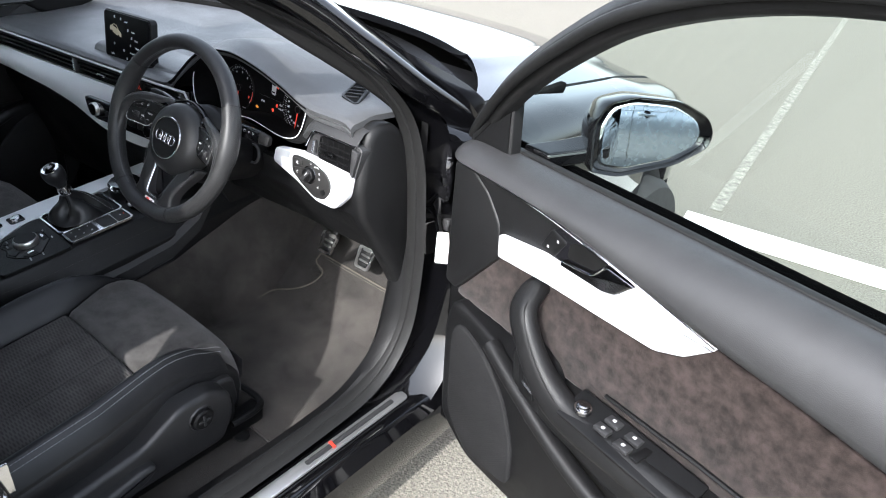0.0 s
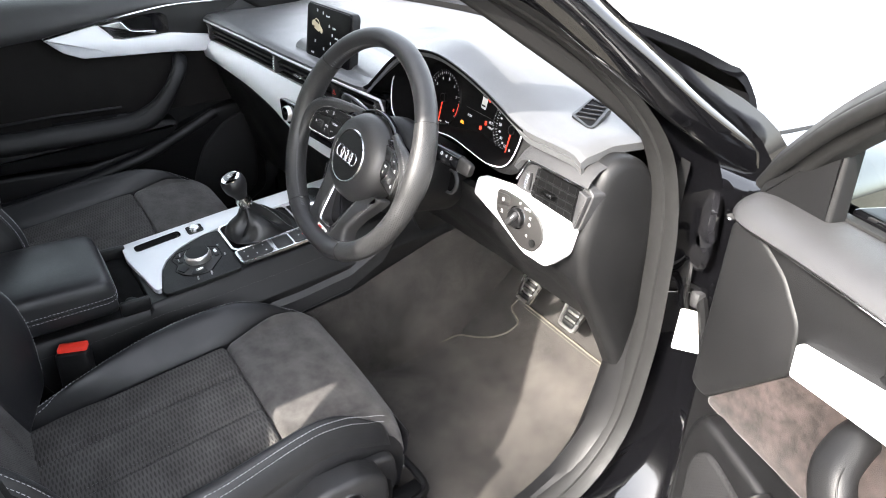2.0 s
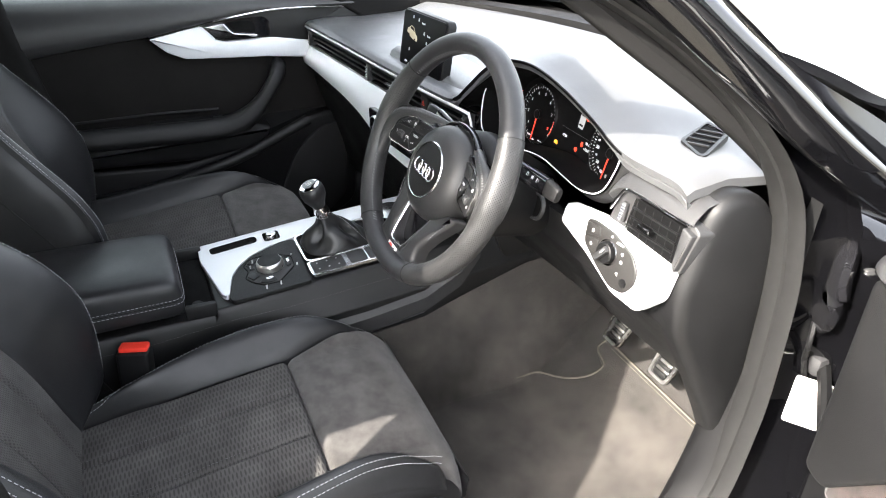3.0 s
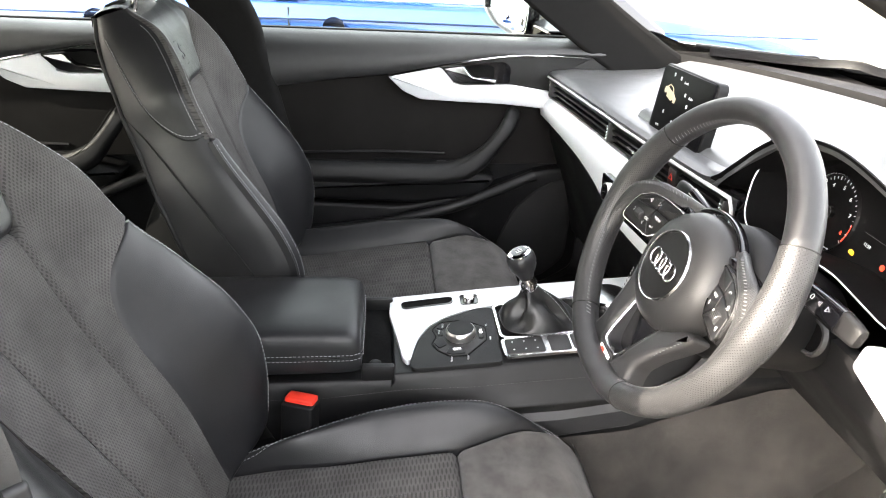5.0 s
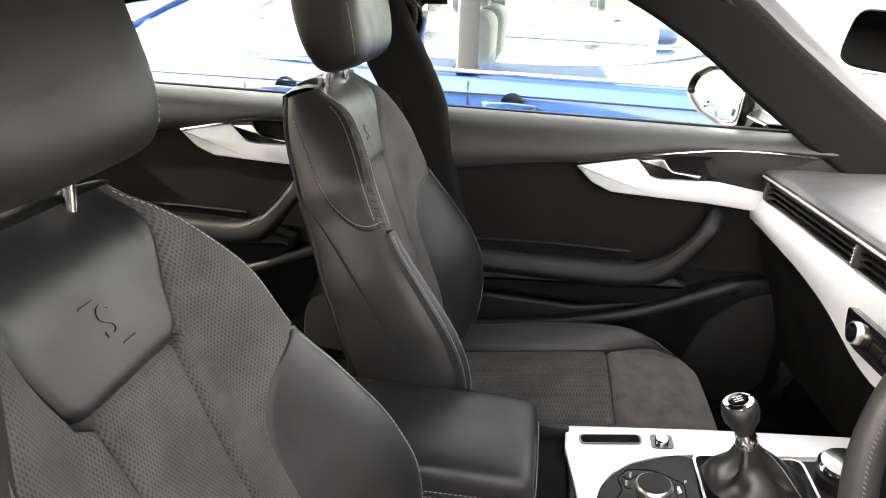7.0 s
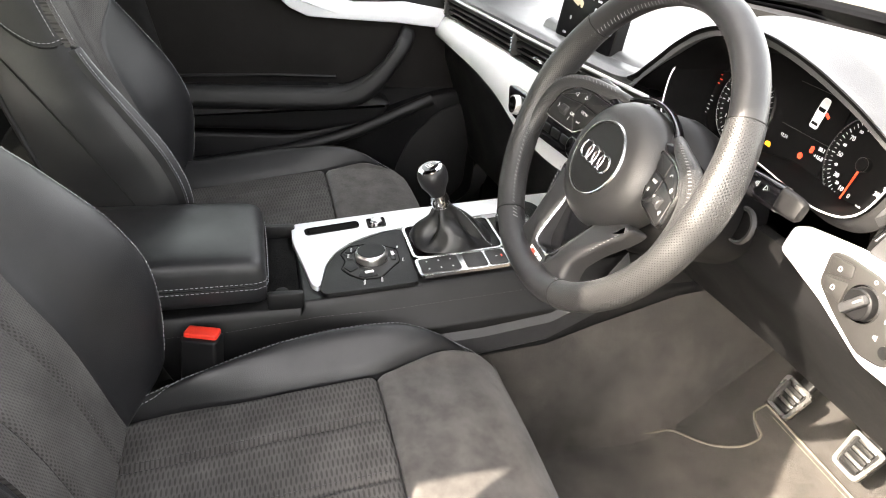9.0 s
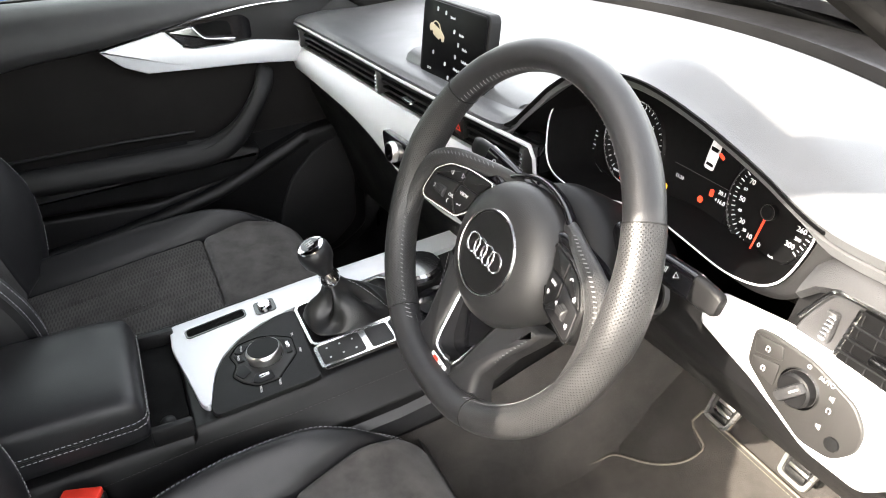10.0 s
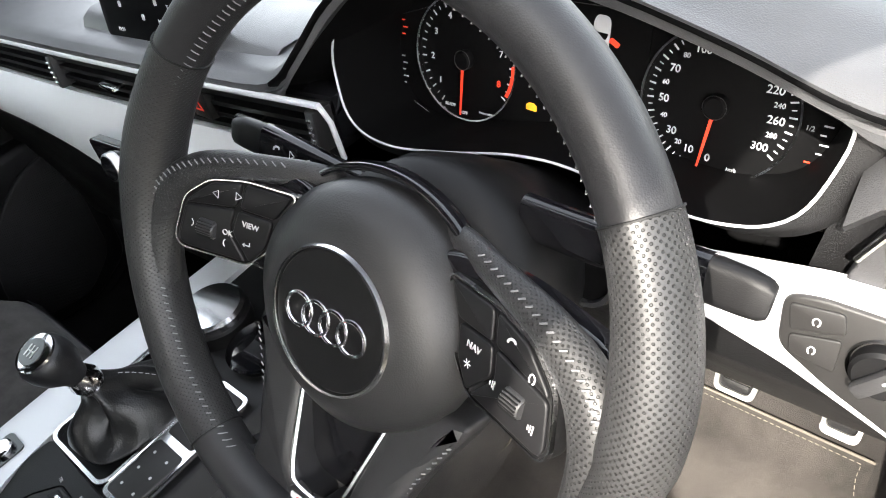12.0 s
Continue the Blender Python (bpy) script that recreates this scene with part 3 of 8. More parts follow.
for sx in (1, -1):
    part("roof_lining", loft([[(sx * 0.685, y, 1.262 - d * 0.7), (sx * 0.655, y, 1.33 - d), (sx * 0.615, y, 1.405 - d), (sx * 0.59, y, 1.43 - d)] for y, d in ((-0.60, -0.005), (-0.9, 0.0), (-1.15, 0.01), (-1.4, 0.06), (-1.62, 0.16))], closed=False), HEADLINER, car, "black lining over the rear doors", smooth=60)
screen_glass = patch(lambda u, v: Vector(((-1 + 2 * u) * (0.70 - 0.10 * v), (0.80 - 0.34 * (2 * u - 1) ** 2) * (1 - v) - (0.07 + 0.14 * (2 * u - 1) ** 2) * v + 0.03 * math.sin(math.pi * v), 1.035 + 0.365 * v + 0.02 * (1 - (2 * u - 1) ** 2))), 20, 12)
ws = part("windscreen", screen_glass, CLEAR, car, "clear windscreen")
ws.visible_shadow = False
# floor, sills
FLOOR_YZ = [(-1.6, 0.36), (-0.75, 0.34), (-0.2, 0.335), (0.30, 0.335), (0.42, 0.36), (0.53, 0.43), (0.66, 0.56), (0.78, 0.74), (0.80, 0.95)]


def floor_bm(x0, x1):
    prof = catmull([(0, y, z) for y, z in FLOOR_YZ], 5)
    return patch(lambda u, v: Vector((x0 + (x1 - x0) * u, prof[round(v * (len(prof) - 1))].y, prof[round(v * (len(prof) - 1))].z + 0.05 * (1 - ramp(min(u, 1 - u) * 12)))), 20, len(prof) - 1, 0.03, (0, 0, -1))


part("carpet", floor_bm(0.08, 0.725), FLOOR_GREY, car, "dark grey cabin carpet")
# same carpet as the driver side, darkened in colour for footwell shade
part("carpet", floor_bm(-0.725, -0.08), SHADE_CARPET, car, "cabin carpet painted near black for the shaded passenger footwell")
part("bulkhead", block(1.5, 0.03, 0.62, (0, 0.84, 0.64)), HARD_PLASTIC, car)
for sx in (1, -1):
    yy = [-1.5, -0.9, -0.6, -0.3, 0.05, 0.20, 0.30, 0.345, 0.36, 0.36]
    zz = [0.0, 0.0, 0.0, 0.0, 0.0, 0.03, 0.12, 0.27, 0.40, 0.62]
    prof = [(0.69, 0.33), (0.70, 0.385), (0.712, 0.415), (0.735, 0.425), (0.752, 0.42)]
    line = catmull([(0, y, z) for y, z in zip(yy, zz)], 4)
    part("sill_trim", loft([[(sx * (x + 0.008 * min(1, p.z * 4)), p.y - 0.35 * max(0, (0.752 - x)) * min(1, p.z * 6) * (0 if p.z < 0.02 else 1), z + p.z) for x, z in prof] for p in line], closed=False), HARD_PLASTIC, car, "black plastic inner sill trim")
    part("sill", sweep([(sx * 0.80, y, 0.352) for y in (-1.5, -0.6, 0.0, 0.42)], [(-0.055, 0.04), (0.045, 0.045), (0.075, 0.02), (0.085, -0.03), (0.06, -0.12), (-0.04, -0.12)]), PAINT, car, "gloss black painted sill", bevel=0.012)
plate = thing("sill_plate", "brushed aluminium sill plate with a red mark, on the black sill", "sill plate")
part("plate", prism(round_rect(0.030, 0.66, 0.010), 0, 0.006, 0.002), ALLOY, plate, m=Matrix.Translation((0.806, -0.04, 0.398)))
part("inlay", prism(round_rect(0.012, 0.26, 0.004), 0, 0.0015), GREY_PLASTIC, plate, "engraved dark line", m=Matrix.Translation((0.806, 0.12, 0.4045)))
part("red_mark", prism([(-0.010, -0.001), (0.010, -0.004), (0.010, 0.003), (-0.010, 0.006)], 0, 0.0018), RED, plate, "small red slanted mark", m=Matrix.Translation((0.806, 0.062, 0.4045)))
for sx in (1, -1):
    part("kick_panel", block(0.02, 0.55 if sx > 0 else 0.60, 0.75, (sx * 0.742, 0.645 if sx > 0 else 0.545, 0.64), 0.004), SHADE_CARPET, car, "dark footwell side lining")
part("scuttle", block(1.48, 0.36, 0.02, (0, 0.66, 0.985), 0.004), HARD_PLASTIC, car)
# hinge pillar details
tag = part("paper_tag", prism(round_rect(0.046, 0.080, 0.004), 0, 0.0012), WHITE_LABEL, m=axes((0.802, 0.404, 0.752), (0.80, 0.60, 0), (0.02, 0.0, 1)), smooth=0)
tagged(tag, "blank white paper tag hung on the hinge pillar", "tag")
part("door_check", tube([(0.79, 0.43, 0.80), (0.82, 0.40, 0.79), (0.86, 0.36, 0.77), (0.90, 0.33, 0.75)], 0.009, 8), HARD_PLASTIC, car, "black door check strap")
part("check_bracket", block(0.022, 0.035, 0.030, (0.785, 0.430, 0.80), 0.006), GREY_PLASTIC, car, "steel bracket")
part("wiring_boot", sweep(catmull([(0.765, 0.425, 0.965), (0.778, 0.412, 0.962), (0.784, 0.405, 0.94), (0.784, 0.405, 0.90), (0.772, 0.415, 0.88)], 5), ring_shape(0.014, 0.030)), GLOSS_BLACK, car, "black rubber cable boot")
for z in (0.93, 0.56):
    part("hinge", block(0.05, 0.06, 0.05, (0.82, 0.45, z), 0.006), PAINT, car)
part("cable", tube(catmull([(0.775, 0.40, 0.87), (0.785, 0.39, 0.84), (0.78, 0.40, 0.81), (0.79, 0.405, 0.77)], 6), 0.004, 6), HARD_PLASTIC, car, "cable clip")


def wheel_at(parent, x, y, r=0.32, w=0.22, face=1):
    """A road wheel under a car."""
    m = axes((x, y, r), (0, 1, 0), (0, 0, 1)) if face > 0 else axes((x, y, r), (0, -1, 0), (0, 0, 1))
    tyre = part("tyre", lathe([(r - 0.09, -w / 2), (r - 0.02, -w / 2), (r, -w / 2 + 0.03), (r, w / 2 - 0.03), (r - 0.02, w / 2), (r - 0.09, w / 2)], 40), TYRE, parent, m=m)
    bms = [lathe([(r - 0.092, w / 2 - 0.10), (r - 0.088, w / 2 - 0.008), (r - 0.105, w / 2 - 0.01), (r - 0.11, w / 2 - 0.10)], 40), lathe([(0.001, w / 2 - 0.015), (0.05, w / 2 - 0.015), (0.055, w / 2 - 0.06), (0.001, w / 2 - 0.06)], 20)]
    for k in range(10):
        a = 2 * math.pi * k / 10
        b = block(r - 0.14, 0.022, 0.03, ((r - 0.06) / 2, 0, w / 2 - 0.035), 0.004)
        bmesh.ops.transform(b, matrix=Matrix.Rotation(a + (0.12 if k % 2 else -0.12), 4, "Z"), verts=b.verts)
        bms.append(b)
    part("rim", merge(*bms), ALLOY, tyre, "silver alloy rim", m=m)
    return tyre


wheel_at(car, 0.79, 1.34)
wheel_at(car, -0.79, 1.34, face=-1)

# front bumper closes the nose
part("front_bumper", loft([[(x, y, z) for x, y in ((-0.62, 1.95), (-0.42, 2.10), (0.0, 2.18), (0.42, 2.10), (0.62, 1.95))] for z in (0.26, 0.45, 0.60, 0.70)], closed=False), PAINT, car, smooth=80)
# belt hanging from the passenger side pillar
part("seat_belt", sweep(catmull([(-0.640, -0.735, 1.17), (-0.652, -0.70, 1.00), (-0.658, -0.66, 0.80), (-0.66, -0.62, 0.55)], 6), round_rect(0.045, 0.002, 0.0008, 2), up=(1, 0, 0.2)), HEADLINER, car, "black seat belt webbing")

# driver belt, hanging slack in front of the centre pillar, with its tongue
front = catmull([(0.612, -0.66, 1.34), (0.650, -0.610, 1.24), (0.676, -0.575, 1.14), (0.680, -0.560, 1.08), (0.682, -0.551, 1.03), (0.683, -0.546, 0.985), (0.683, -0.546, 0.955)], 5)
# webbing colour is raised to a paler grey to carry sunlight on it
belt = part("seat_belt", loft([[p, p + Vector((0.030, -0.034, 0)), p + Vector((0.0285, -0.0355, 0)), p + Vector((-0.0015, -0.0015, 0))] for p in front]), SUNLIT_WEBBING, car, "black-grey ribbed seat belt webbing painted lighter as if sunlit", smooth=20)
part("belt_tongue", block(0.052, 0.012, 0.062, (0, 0, 0), 0.005, 3), GREY_PLASTIC, belt, "grey plastic belt tongue", m=axes((0.698, -0.563, 0.938), (0.66, -0.75, 0), (0, 0, 1)) @ Matrix.Rotation(radians(90), 4, "X"))

# ---- dashboard ----
dash = thing("dashboard", "black soft-touch dashboard with a silver trim band and slatted vents", "dashboard")


def zv(x):
    return 0.953 + 0.04 * x


def yv(x):
    return at_x([(-0.74, 0.120), (-0.6, 0.130), (-0.4, 0.142), (-0.2, 0.152), (0.0, 0.165), (0.2, 0.183), (0.4, 0.19), (0.6, 0.188), (0.74, 0.19)], x)


HOOD = [(-0.8, 0.0), (0.13, 0.0), (0.165, 0.010), (0.185, 0.040), (0.205, 0.066), (0.235, 0.088), (0.27, 0.101), (0.32, 0.109), (0.36, 0.110), (0.40, 0.103), (0.44, 0.095), (0.48, 0.078), (0.52, 0.060), (0.555, 0.044), (0.59, 0.036), (0.65, 0.036), (0.74, 0.034)]


def hood(x):
    return (at_x(HOOD, x - 0.02) + 2 * at_x(HOOD, x) + at_x(HOOD, x + 0.02)) / 4


def dash_top(u, v):
    x = -0.725 + 1.428 * u
    h, y0, z0 = hood(x), yv(x) - 0.012 + 0.020 * ramp((x - 0.15) / 0.08) + 0.004 * ramp((x - 0.42) / 0.12), zv(x) + 0.033 + 0.008 * ramp((x - 0.42) / 0.12)
    end = ramp((abs(x) - 0.60) / 0.13)
    far = 0.74 - 0.29 * (x / 0.72) ** 2
    lip = 0.35 + 0.65 * (1 - ramp((h - 0.02) / 0.05))
    bare = 0.02 + 0.98 * (1 - ramp((x - 0.13) / 0.04) * (1 - ramp((x - 0.555) / 0.03)))
    pts = [(y0 + 0.012 * bare, z0 + h + 0.002 - 0.014 * bare), (y0 + 0.002 * bare, z0 + h + 0.002 - 0.008 * bare), (y0, z0 + h + 0.002), (y0 + 0.010, z0 + h + 0.009 * lip), (y0 + 0.06, z0 + h + 0.015), (y0 + 0.16, z0 + 0.80 * h + 0.022 - 0.01 * end), (y0 + 0.28, z0 + 0.35 * h + 0.022), (far, 1.005)]
    k = v * (len(pts) - 1)
    i = min(int(k), len(pts) - 2)
    t = k - i
    y, z = pts[i][0] * (1 - t) + pts[i + 1][0] * t, pts[i][1] * (1 - t) + pts[i + 1][1] * t
    return Vector((x, y, z - 0.02 * ramp((abs(x) - 0.68) / 0.05)))


part("dash_top", patch(dash_top, 110, 28, 0.012, (0, 0.3, -1)), LIT_DASH_SKIN, dash, "grained black dash top painted lighter as if lit through the windscreen")


def visor_at(u, v):
    x = 0.150 + 0.430 * u
    y0 = yv(x) - 0.012 + 0.020 * ramp((x - 0.15) / 0.08) + 0.004 * ramp((x - 0.42) / 0.12)
    z0 = zv(x) + 0.033 + 0.008 * ramp((x - 0.42) / 0.12) + hood(x)
    return Vector((x, y0 - 0.0025 + 0.075 * v ** 2, z0 + 0.0015 - 0.004 * v - 0.022 * v * v))


part("visor", patch(visor_at, 60, 8, 0.003, (0, 0, -1)), DIAL_BLACK, dash, "black visor over the instruments", smooth=70)
# lower body of the dash
LOWER = [(0.030, 0.022), (0.030, -0.035), (0.012, -0.05), (0.018, -0.11), (0.05, -0.16), (0.10, -0.25), (0.14, -0.34), (0.20, -0.36), (0.40, -0.36)]


def dash_low(u, v):
    x = -0.72 + 1.43 * u
    k = v * (len(LOWER) - 1)
    i = min(int(k), len(LOWER) - 2)
    t = k - i
    dy, dz = LOWER[i][0] * (1 - t) + LOWER[i + 1][0] * t, LOWER[i][1] * (1 - t) + LOWER[i + 1][1] * t
    if x > 0.14:
        dz = at_x([(-0.36, -0.272), (-0.34, -0.268), (-0.25, -0.215), (-0.16, -0.154), (-0.11, -0.11)], dz) if dz < -0.11 else dz
    if x < 0:
        dz *= 1.15
        dy = dy * 0.7
    if 0.15 < x < 0.565:
        dz = min(dz, -0.058)
    return Vector((x, yv(x) + dy, zv(x) + dz))


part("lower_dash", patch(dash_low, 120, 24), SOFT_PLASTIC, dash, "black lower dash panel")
cap = [(0.214, 1.000), (0.222, 1.036), (0.240, 1.051), (0.262, 1.056), (0.300, 1.045), (0.33, 1.013), (0.36, 0.95), (0.40, 0.92), (0.40, 0.64), (0.335, 0.64), (0.305, 0.70), (0.26, 0.78), (0.212, 0.86), (0.200, 0.923), (0.207, 0.962)]
part("end_panel", prism(round_poly(cap, 0.018), 0, 0.034, 0.016), SOFT_PLASTIC, dash, "black dash end panel", m=axes((0.700, 0, 0), (0, 1, 0), (0, 0, 1)))
part("end_panel", prism(round_poly([(y - 0.06, z - 0.05) for y, z in cap], 0.02), 0, 0.02, 0.006), SOFT_PLASTIC, dash, m=axes((-0.735, 0, 0), (0, 1, 0), (0, 0, 1)))


def along(x0, x1, n, dy, dz, dzv=None):
    return [(x, yv(x) + dy, zv(x) + dz + (dzv(x) if dzv else 0)) for x in (x0 + (x1 - x0) * i / n for i in range(n + 1))]


# slatted vent band
part("vent_recess", sweep(along(-0.705, 0.192, 40, 0.022, 0.0), [(-0.012, -0.024), (0.012, -0.024), (0.012, 0.024), (-0.012, 0.024)]), GLOSS_BLACK, dash)
for k in range(4):
    part("vent_slat", sweep(along(-0.70, 0.190, 40, 0.004 + 0.002 * k, 0.018 - 0.0125 * k), [(-0.010, -0.0012), (0.012, -0.002), (0.012, 0.0022), (-0.010, 0.0012)]), HARD_PLASTIC, dash)
part("vent_chrome", sweep(along(-0.715, 0.198, 40, -0.010, 0.026), round_rect(0.006, 0.005, 0.002, 2)), SILVER, dash, "thin chrome line above the vents")
part("vent_chrome", tube([(0.198, yv(0.2) - 0.01, zv(0.2) + 0.026), (0.206, yv(0.2) - 0.008, zv(0.2) + 0.012), (0.210, yv(0.2) - 0.006, zv(0.2) - 0.022)], 0.0025, 6), SILVER, dash)
for x in (-0.66, -0.245, 0.186):
    part("vent_wheel", block(0.012, 0.022, 0.040, (x, yv(x) - 0.002, zv(x)), 0.003), GREY_PLASTIC, dash, "ribbed vent wheel")
    for q in range(5):
        part("wheel_rib", block(0.006, 0.003, 0.003, (x, yv(x) - 0.0135, zv(x) - 0.012 + q * 0.006), 0.0008, 1), CHROME, dash)
for x in (-0.13, 0.10):
    part("vent_tab", block(0.03, 0.016, 0.006, (x, yv(x) - 0.006, zv(x) - 0.002), 0.002), CHROME, dash, "satin vent tab")
# silver band, wider round the climate panel
WIDE = [(-0.72, 0.047), (-0.55, 0.056), (-0.40, 0.066), (-0.28, 0.082), (-0.20, 0.104), (-0.14, 0.122), (0.0, 0.128), (0.16, 0.112)]


def band_at(u, v):
    x = -0.715 + 0.875 * u
    w = (at_x(WIDE, x - 0.03) + at_x(WIDE, x) + at_x(WIDE, x + 0.03)) / 3
    z = zv(x) - 0.026 - w * v
    return Vector((x, yv(x) - 0.004 - 0.008 * math.sin(math.pi * v) - 0.012 * v, z))


part("silver_band", patch(band_at, 60, 8, 0.015, (0, 1, 0)), SILVER, dash, "brushed silver trim band")
CLIM = axes((0.008, 0.131, 0.876), (1, 0.07, 0.04), (0, 0.10, 1))
part("climate_panel", prism(round_poly([(-0.175, 0.022), (0.16, 0.022), (0.15, -0.028), (-0.13, -0.028), (-0.16, -0.016)], 0.012), -0.004, 0.008, 0.002), GLOSS_BLACK, dash, "gloss black climate panel", m=CLIM)
for x in (-0.125, 0.10):
    kn = part("climate_knob", lathe([(0.0175, 0.0), (0.017, 0.008), (0.0160, 0.0095)], 28), STEEL, dash, "chrome climate dial", m=CLIM @ Matrix.Translation((x, -0.003, 0.008)))
    part("knob_face", lathe([(0.0145, 0.0), (0.0145, 0.002), (0.001, 0.003)], 24), GLOSS_BLACK, kn, m=CLIM @ Matrix.Translation((x, -0.003, 0.0162)))
for i in range(5):
    part("climate_button", prism(round_rect(0.026, 0.014, 0.003), 0.008, 0.010, 0.001), HARD_PLASTIC, dash, m=CLIM @ Matrix.Translation((-0.07 + i * 0.033, -0.004, 0)))
part("button_row", prism(round_rect(0.24, 0.016, 0.004), 0, 0.008, 0.002), HARD_PLASTIC, dash, m=axes((0.02, 0.168, 0.822), (1, 0.07, 0.04), (0, 0.2, 1)))
# fascia right of the cluster
FACE = axes((0.0, 0.182, 0.93), (1, 0.02, 0.02), (0, 0.10, 1)) @ Matrix.Translation((0.010, -0.93, 0))
# sloping shelf under the dash top, then the vent housing
part("vent_shelf", loft([[(x, 1.036 - d, -0.030), (x, 1.030 - d, -0.012), (x, 1.016 - d, 0.000), (x, 1.008 - d, 0.004), (x, 1.000 - d, -0.006)] for x, d in ((0.566, 0.022), (0.580, 0.008), (0.600, 0.0), (0.66, 0.0), (0.700, 0.0), (0.716, 0.001))], closed=False), ROLL_SKIN, dash, "grey shelf above the vent", m=FACE.copy(), smooth=60)
part("vent_surround", prism(round_poly([(0.568, 0.935), (0.575, 0.962), (0.588, 0.994), (0.602, 1.009), (0.712, 1.008), (0.726, 1.000), (0.712, 0.940)], 0.005), -0.03, 0.000, 0.002), ROLL_SKIN, dash, "dark grey vent housing", m=FACE.copy())
part("silver_panel", prism(round_poly([(0.494, 0.944), (0.488, 0.912), (0.556, 0.893), (0.622, 0.866), (0.672, 0.866), (0.704, 0.900), (0.711, 0.950), (0.62, 0.955), (0.569, 0.955)], 0.009), -0.004, 0.012, 0.004), SILVER, dash, "brushed silver trim panel", m=FACE.copy())
part("vent_recess", prism(round_poly([(0.620, 1.002), (0.705, 1.001), (0.705, 0.945), (0.611, 0.950)], 0.003), 0, 0.0042), DIAL_BLACK, dash, m=FACE.copy())
for k in range(3):
    part("vent_slat", block(0.084, 0.0018, 0.005, (0.660 - 0.002 * k, 0.989 - 0.0125 * k, 0.006), 0.0006), HARD_PLASTIC, dash, "slim black vent slat", m=FACE.copy())
for k in range(6):
    part("vent_vane", block(0.0010, 0.048, 0.0012, (0.624 + 0.0148 * k, 0.9755, 0.0050), 0.0005), HARD_PLASTIC, dash, m=FACE.copy())
part("vent_tab", block(0.022, 0.006, 0.010, (0.655, 0.9765, 0.0145), 0.002), DARK_CHROME, dash, "satin vent tab", m=FACE.copy())
part("vent_chrome", tube(catmull([(0.576, 0.970, 0.004), (0.590, 0.995, 0.005), (0.600, 1.0055, 0.006), (0.620, 1.0075, 0.006), (0.66, 1.0075, 0.006), (0.712, 1.0055, 0.005)], 5), 0.0022, 8, up=(0, 0, 1)), CHROME, dash, "thin chrome line above the vent", m=FACE.copy())
part("vent_chrome", sweep([(0.6125, 0.950, 0.004), (0.6205, 1.001, 0.004)], round_rect(0.004, 0.004, 0.001, 2), up=(0, 0, 1)), CHROME, dash, m=FACE.copy())
part("vent_end", prism(round_poly([(0.7055, 1.001), (0.7225, 0.997), (0.7105, 0.944), (0.7045, 0.946)], 0.002), 0.0, 0.009, 0.002), ROLL_SKIN, dash, "dark grey end of the vent", m=FACE.copy())
wheel_strip = part("vent_wheel", block(0.010, 0.028, 0.008, (0.6015, 0.9755, 0.004), 0.003), ROLL_SKIN, dash, "ribbed vent wheel", m=FACE.copy())
for k in range(6):
    part("wheel_rib", block(0.006, 0.0022, 0.002, (0.6010 + 0.0006 * k, 0.9655 + 0.004 * k, 0.0085), 0.0006, 1), CHROME, wheel_strip, m=FACE.copy())
LP = FACE @ Matrix.Translation((0, 0.010, 0))
lamp_plate = part("light_switch_plate", prism(round_poly([(0.549, 0.934), (0.566, 0.938), (0.606, 0.937), (0.648, 0.924), (0.661, 0.908), (0.661, 0.888), (0.646, 0.868), (0.618, 0.864), (0.580, 0.882), (0.551, 0.900)], 0.008), 0.008, 0.0150, 0.002), PLATE_GREY, dash, "dark grey light switch plate", m=LP.copy())
DIAL_AT = LP @ Matrix.Translation((0.603, 0.908, 0.0150))
part("light_dial", lathe([(0.0155, 0.0), (0.015, 0.007), (0.013, 0.009), (0.001, 0.009)], 32), HARD_PLASTIC, lamp_plate, "round light dial", m=DIAL_AT.copy())
part("dial_grip", block(0.0095, 0.029, 0.009, (0, 0, 0.011), 0.003), GREY_PLASTIC, lamp_plate, "raised dial grip", m=DIAL_AT @ Matrix.Rotation(radians(-40), 4, "Z"))
part("grip_mark", block(0.0014, 0.009, 0.0006, (0, 0.008, 0.0157), 0), WHITE_INK, lamp_plate, m=DIAL_AT @ Matrix.Rotation(radians(-40), 4, "Z"), smooth=0)
part("dial_ring", hoop([(0.0160, 0.0), (0.0175, 0.002), (0.0182, 0.0)], 32), DARK_CHROME, lamp_plate, m=DIAL_AT.copy())
part("round_button", lathe([(0.0062, 0.0), (0.006, 0.002), (0.001, 0.0025)], 20), HARD_PLASTIC, lamp_plate, "round button", m=LP @ Matrix.Translation((0.643, 0.883, 0.0150)))
for poly in ([(0.553, 0.931), (0.580, 0.934), (0.583, 0.921), (0.556, 0.914)], [(0.556, 0.911), (0.582, 0.917), (0.582, 0.895), (0.558, 0.899)]):
    part("lamp_key", prism(round_poly(poly, 0.003), 0.0148, 0.0166, 0.0008), PLATE_GREY, lamp_plate, "flat lamp key", m=LP.copy())
part("lamp_mark", outline_symbol("h", 0.0052), WHITE_INK, lamp_plate, m=LP @ Matrix.Translation((0.568, 0.924, 0.0168)), smooth=0)
part("lamp_mark", outline_symbol("h", 0.0052), WHITE_INK, lamp_plate, m=LP @ Matrix.Translation((0.569, 0.905, 0.0168)), smooth=0)
part("lamp_text", text_bm("AUTO", 0.0050, LP @ Matrix.Translation((0.622, 0.9285, 0.0152))), WHITE_INK, lamp_plate, smooth=0)
part("lamp_text", text_bm("O", 0.0050, LP @ Matrix.Translation((0.605, 0.9315, 0.0152))), WHITE_INK, lamp_plate, smooth=0)
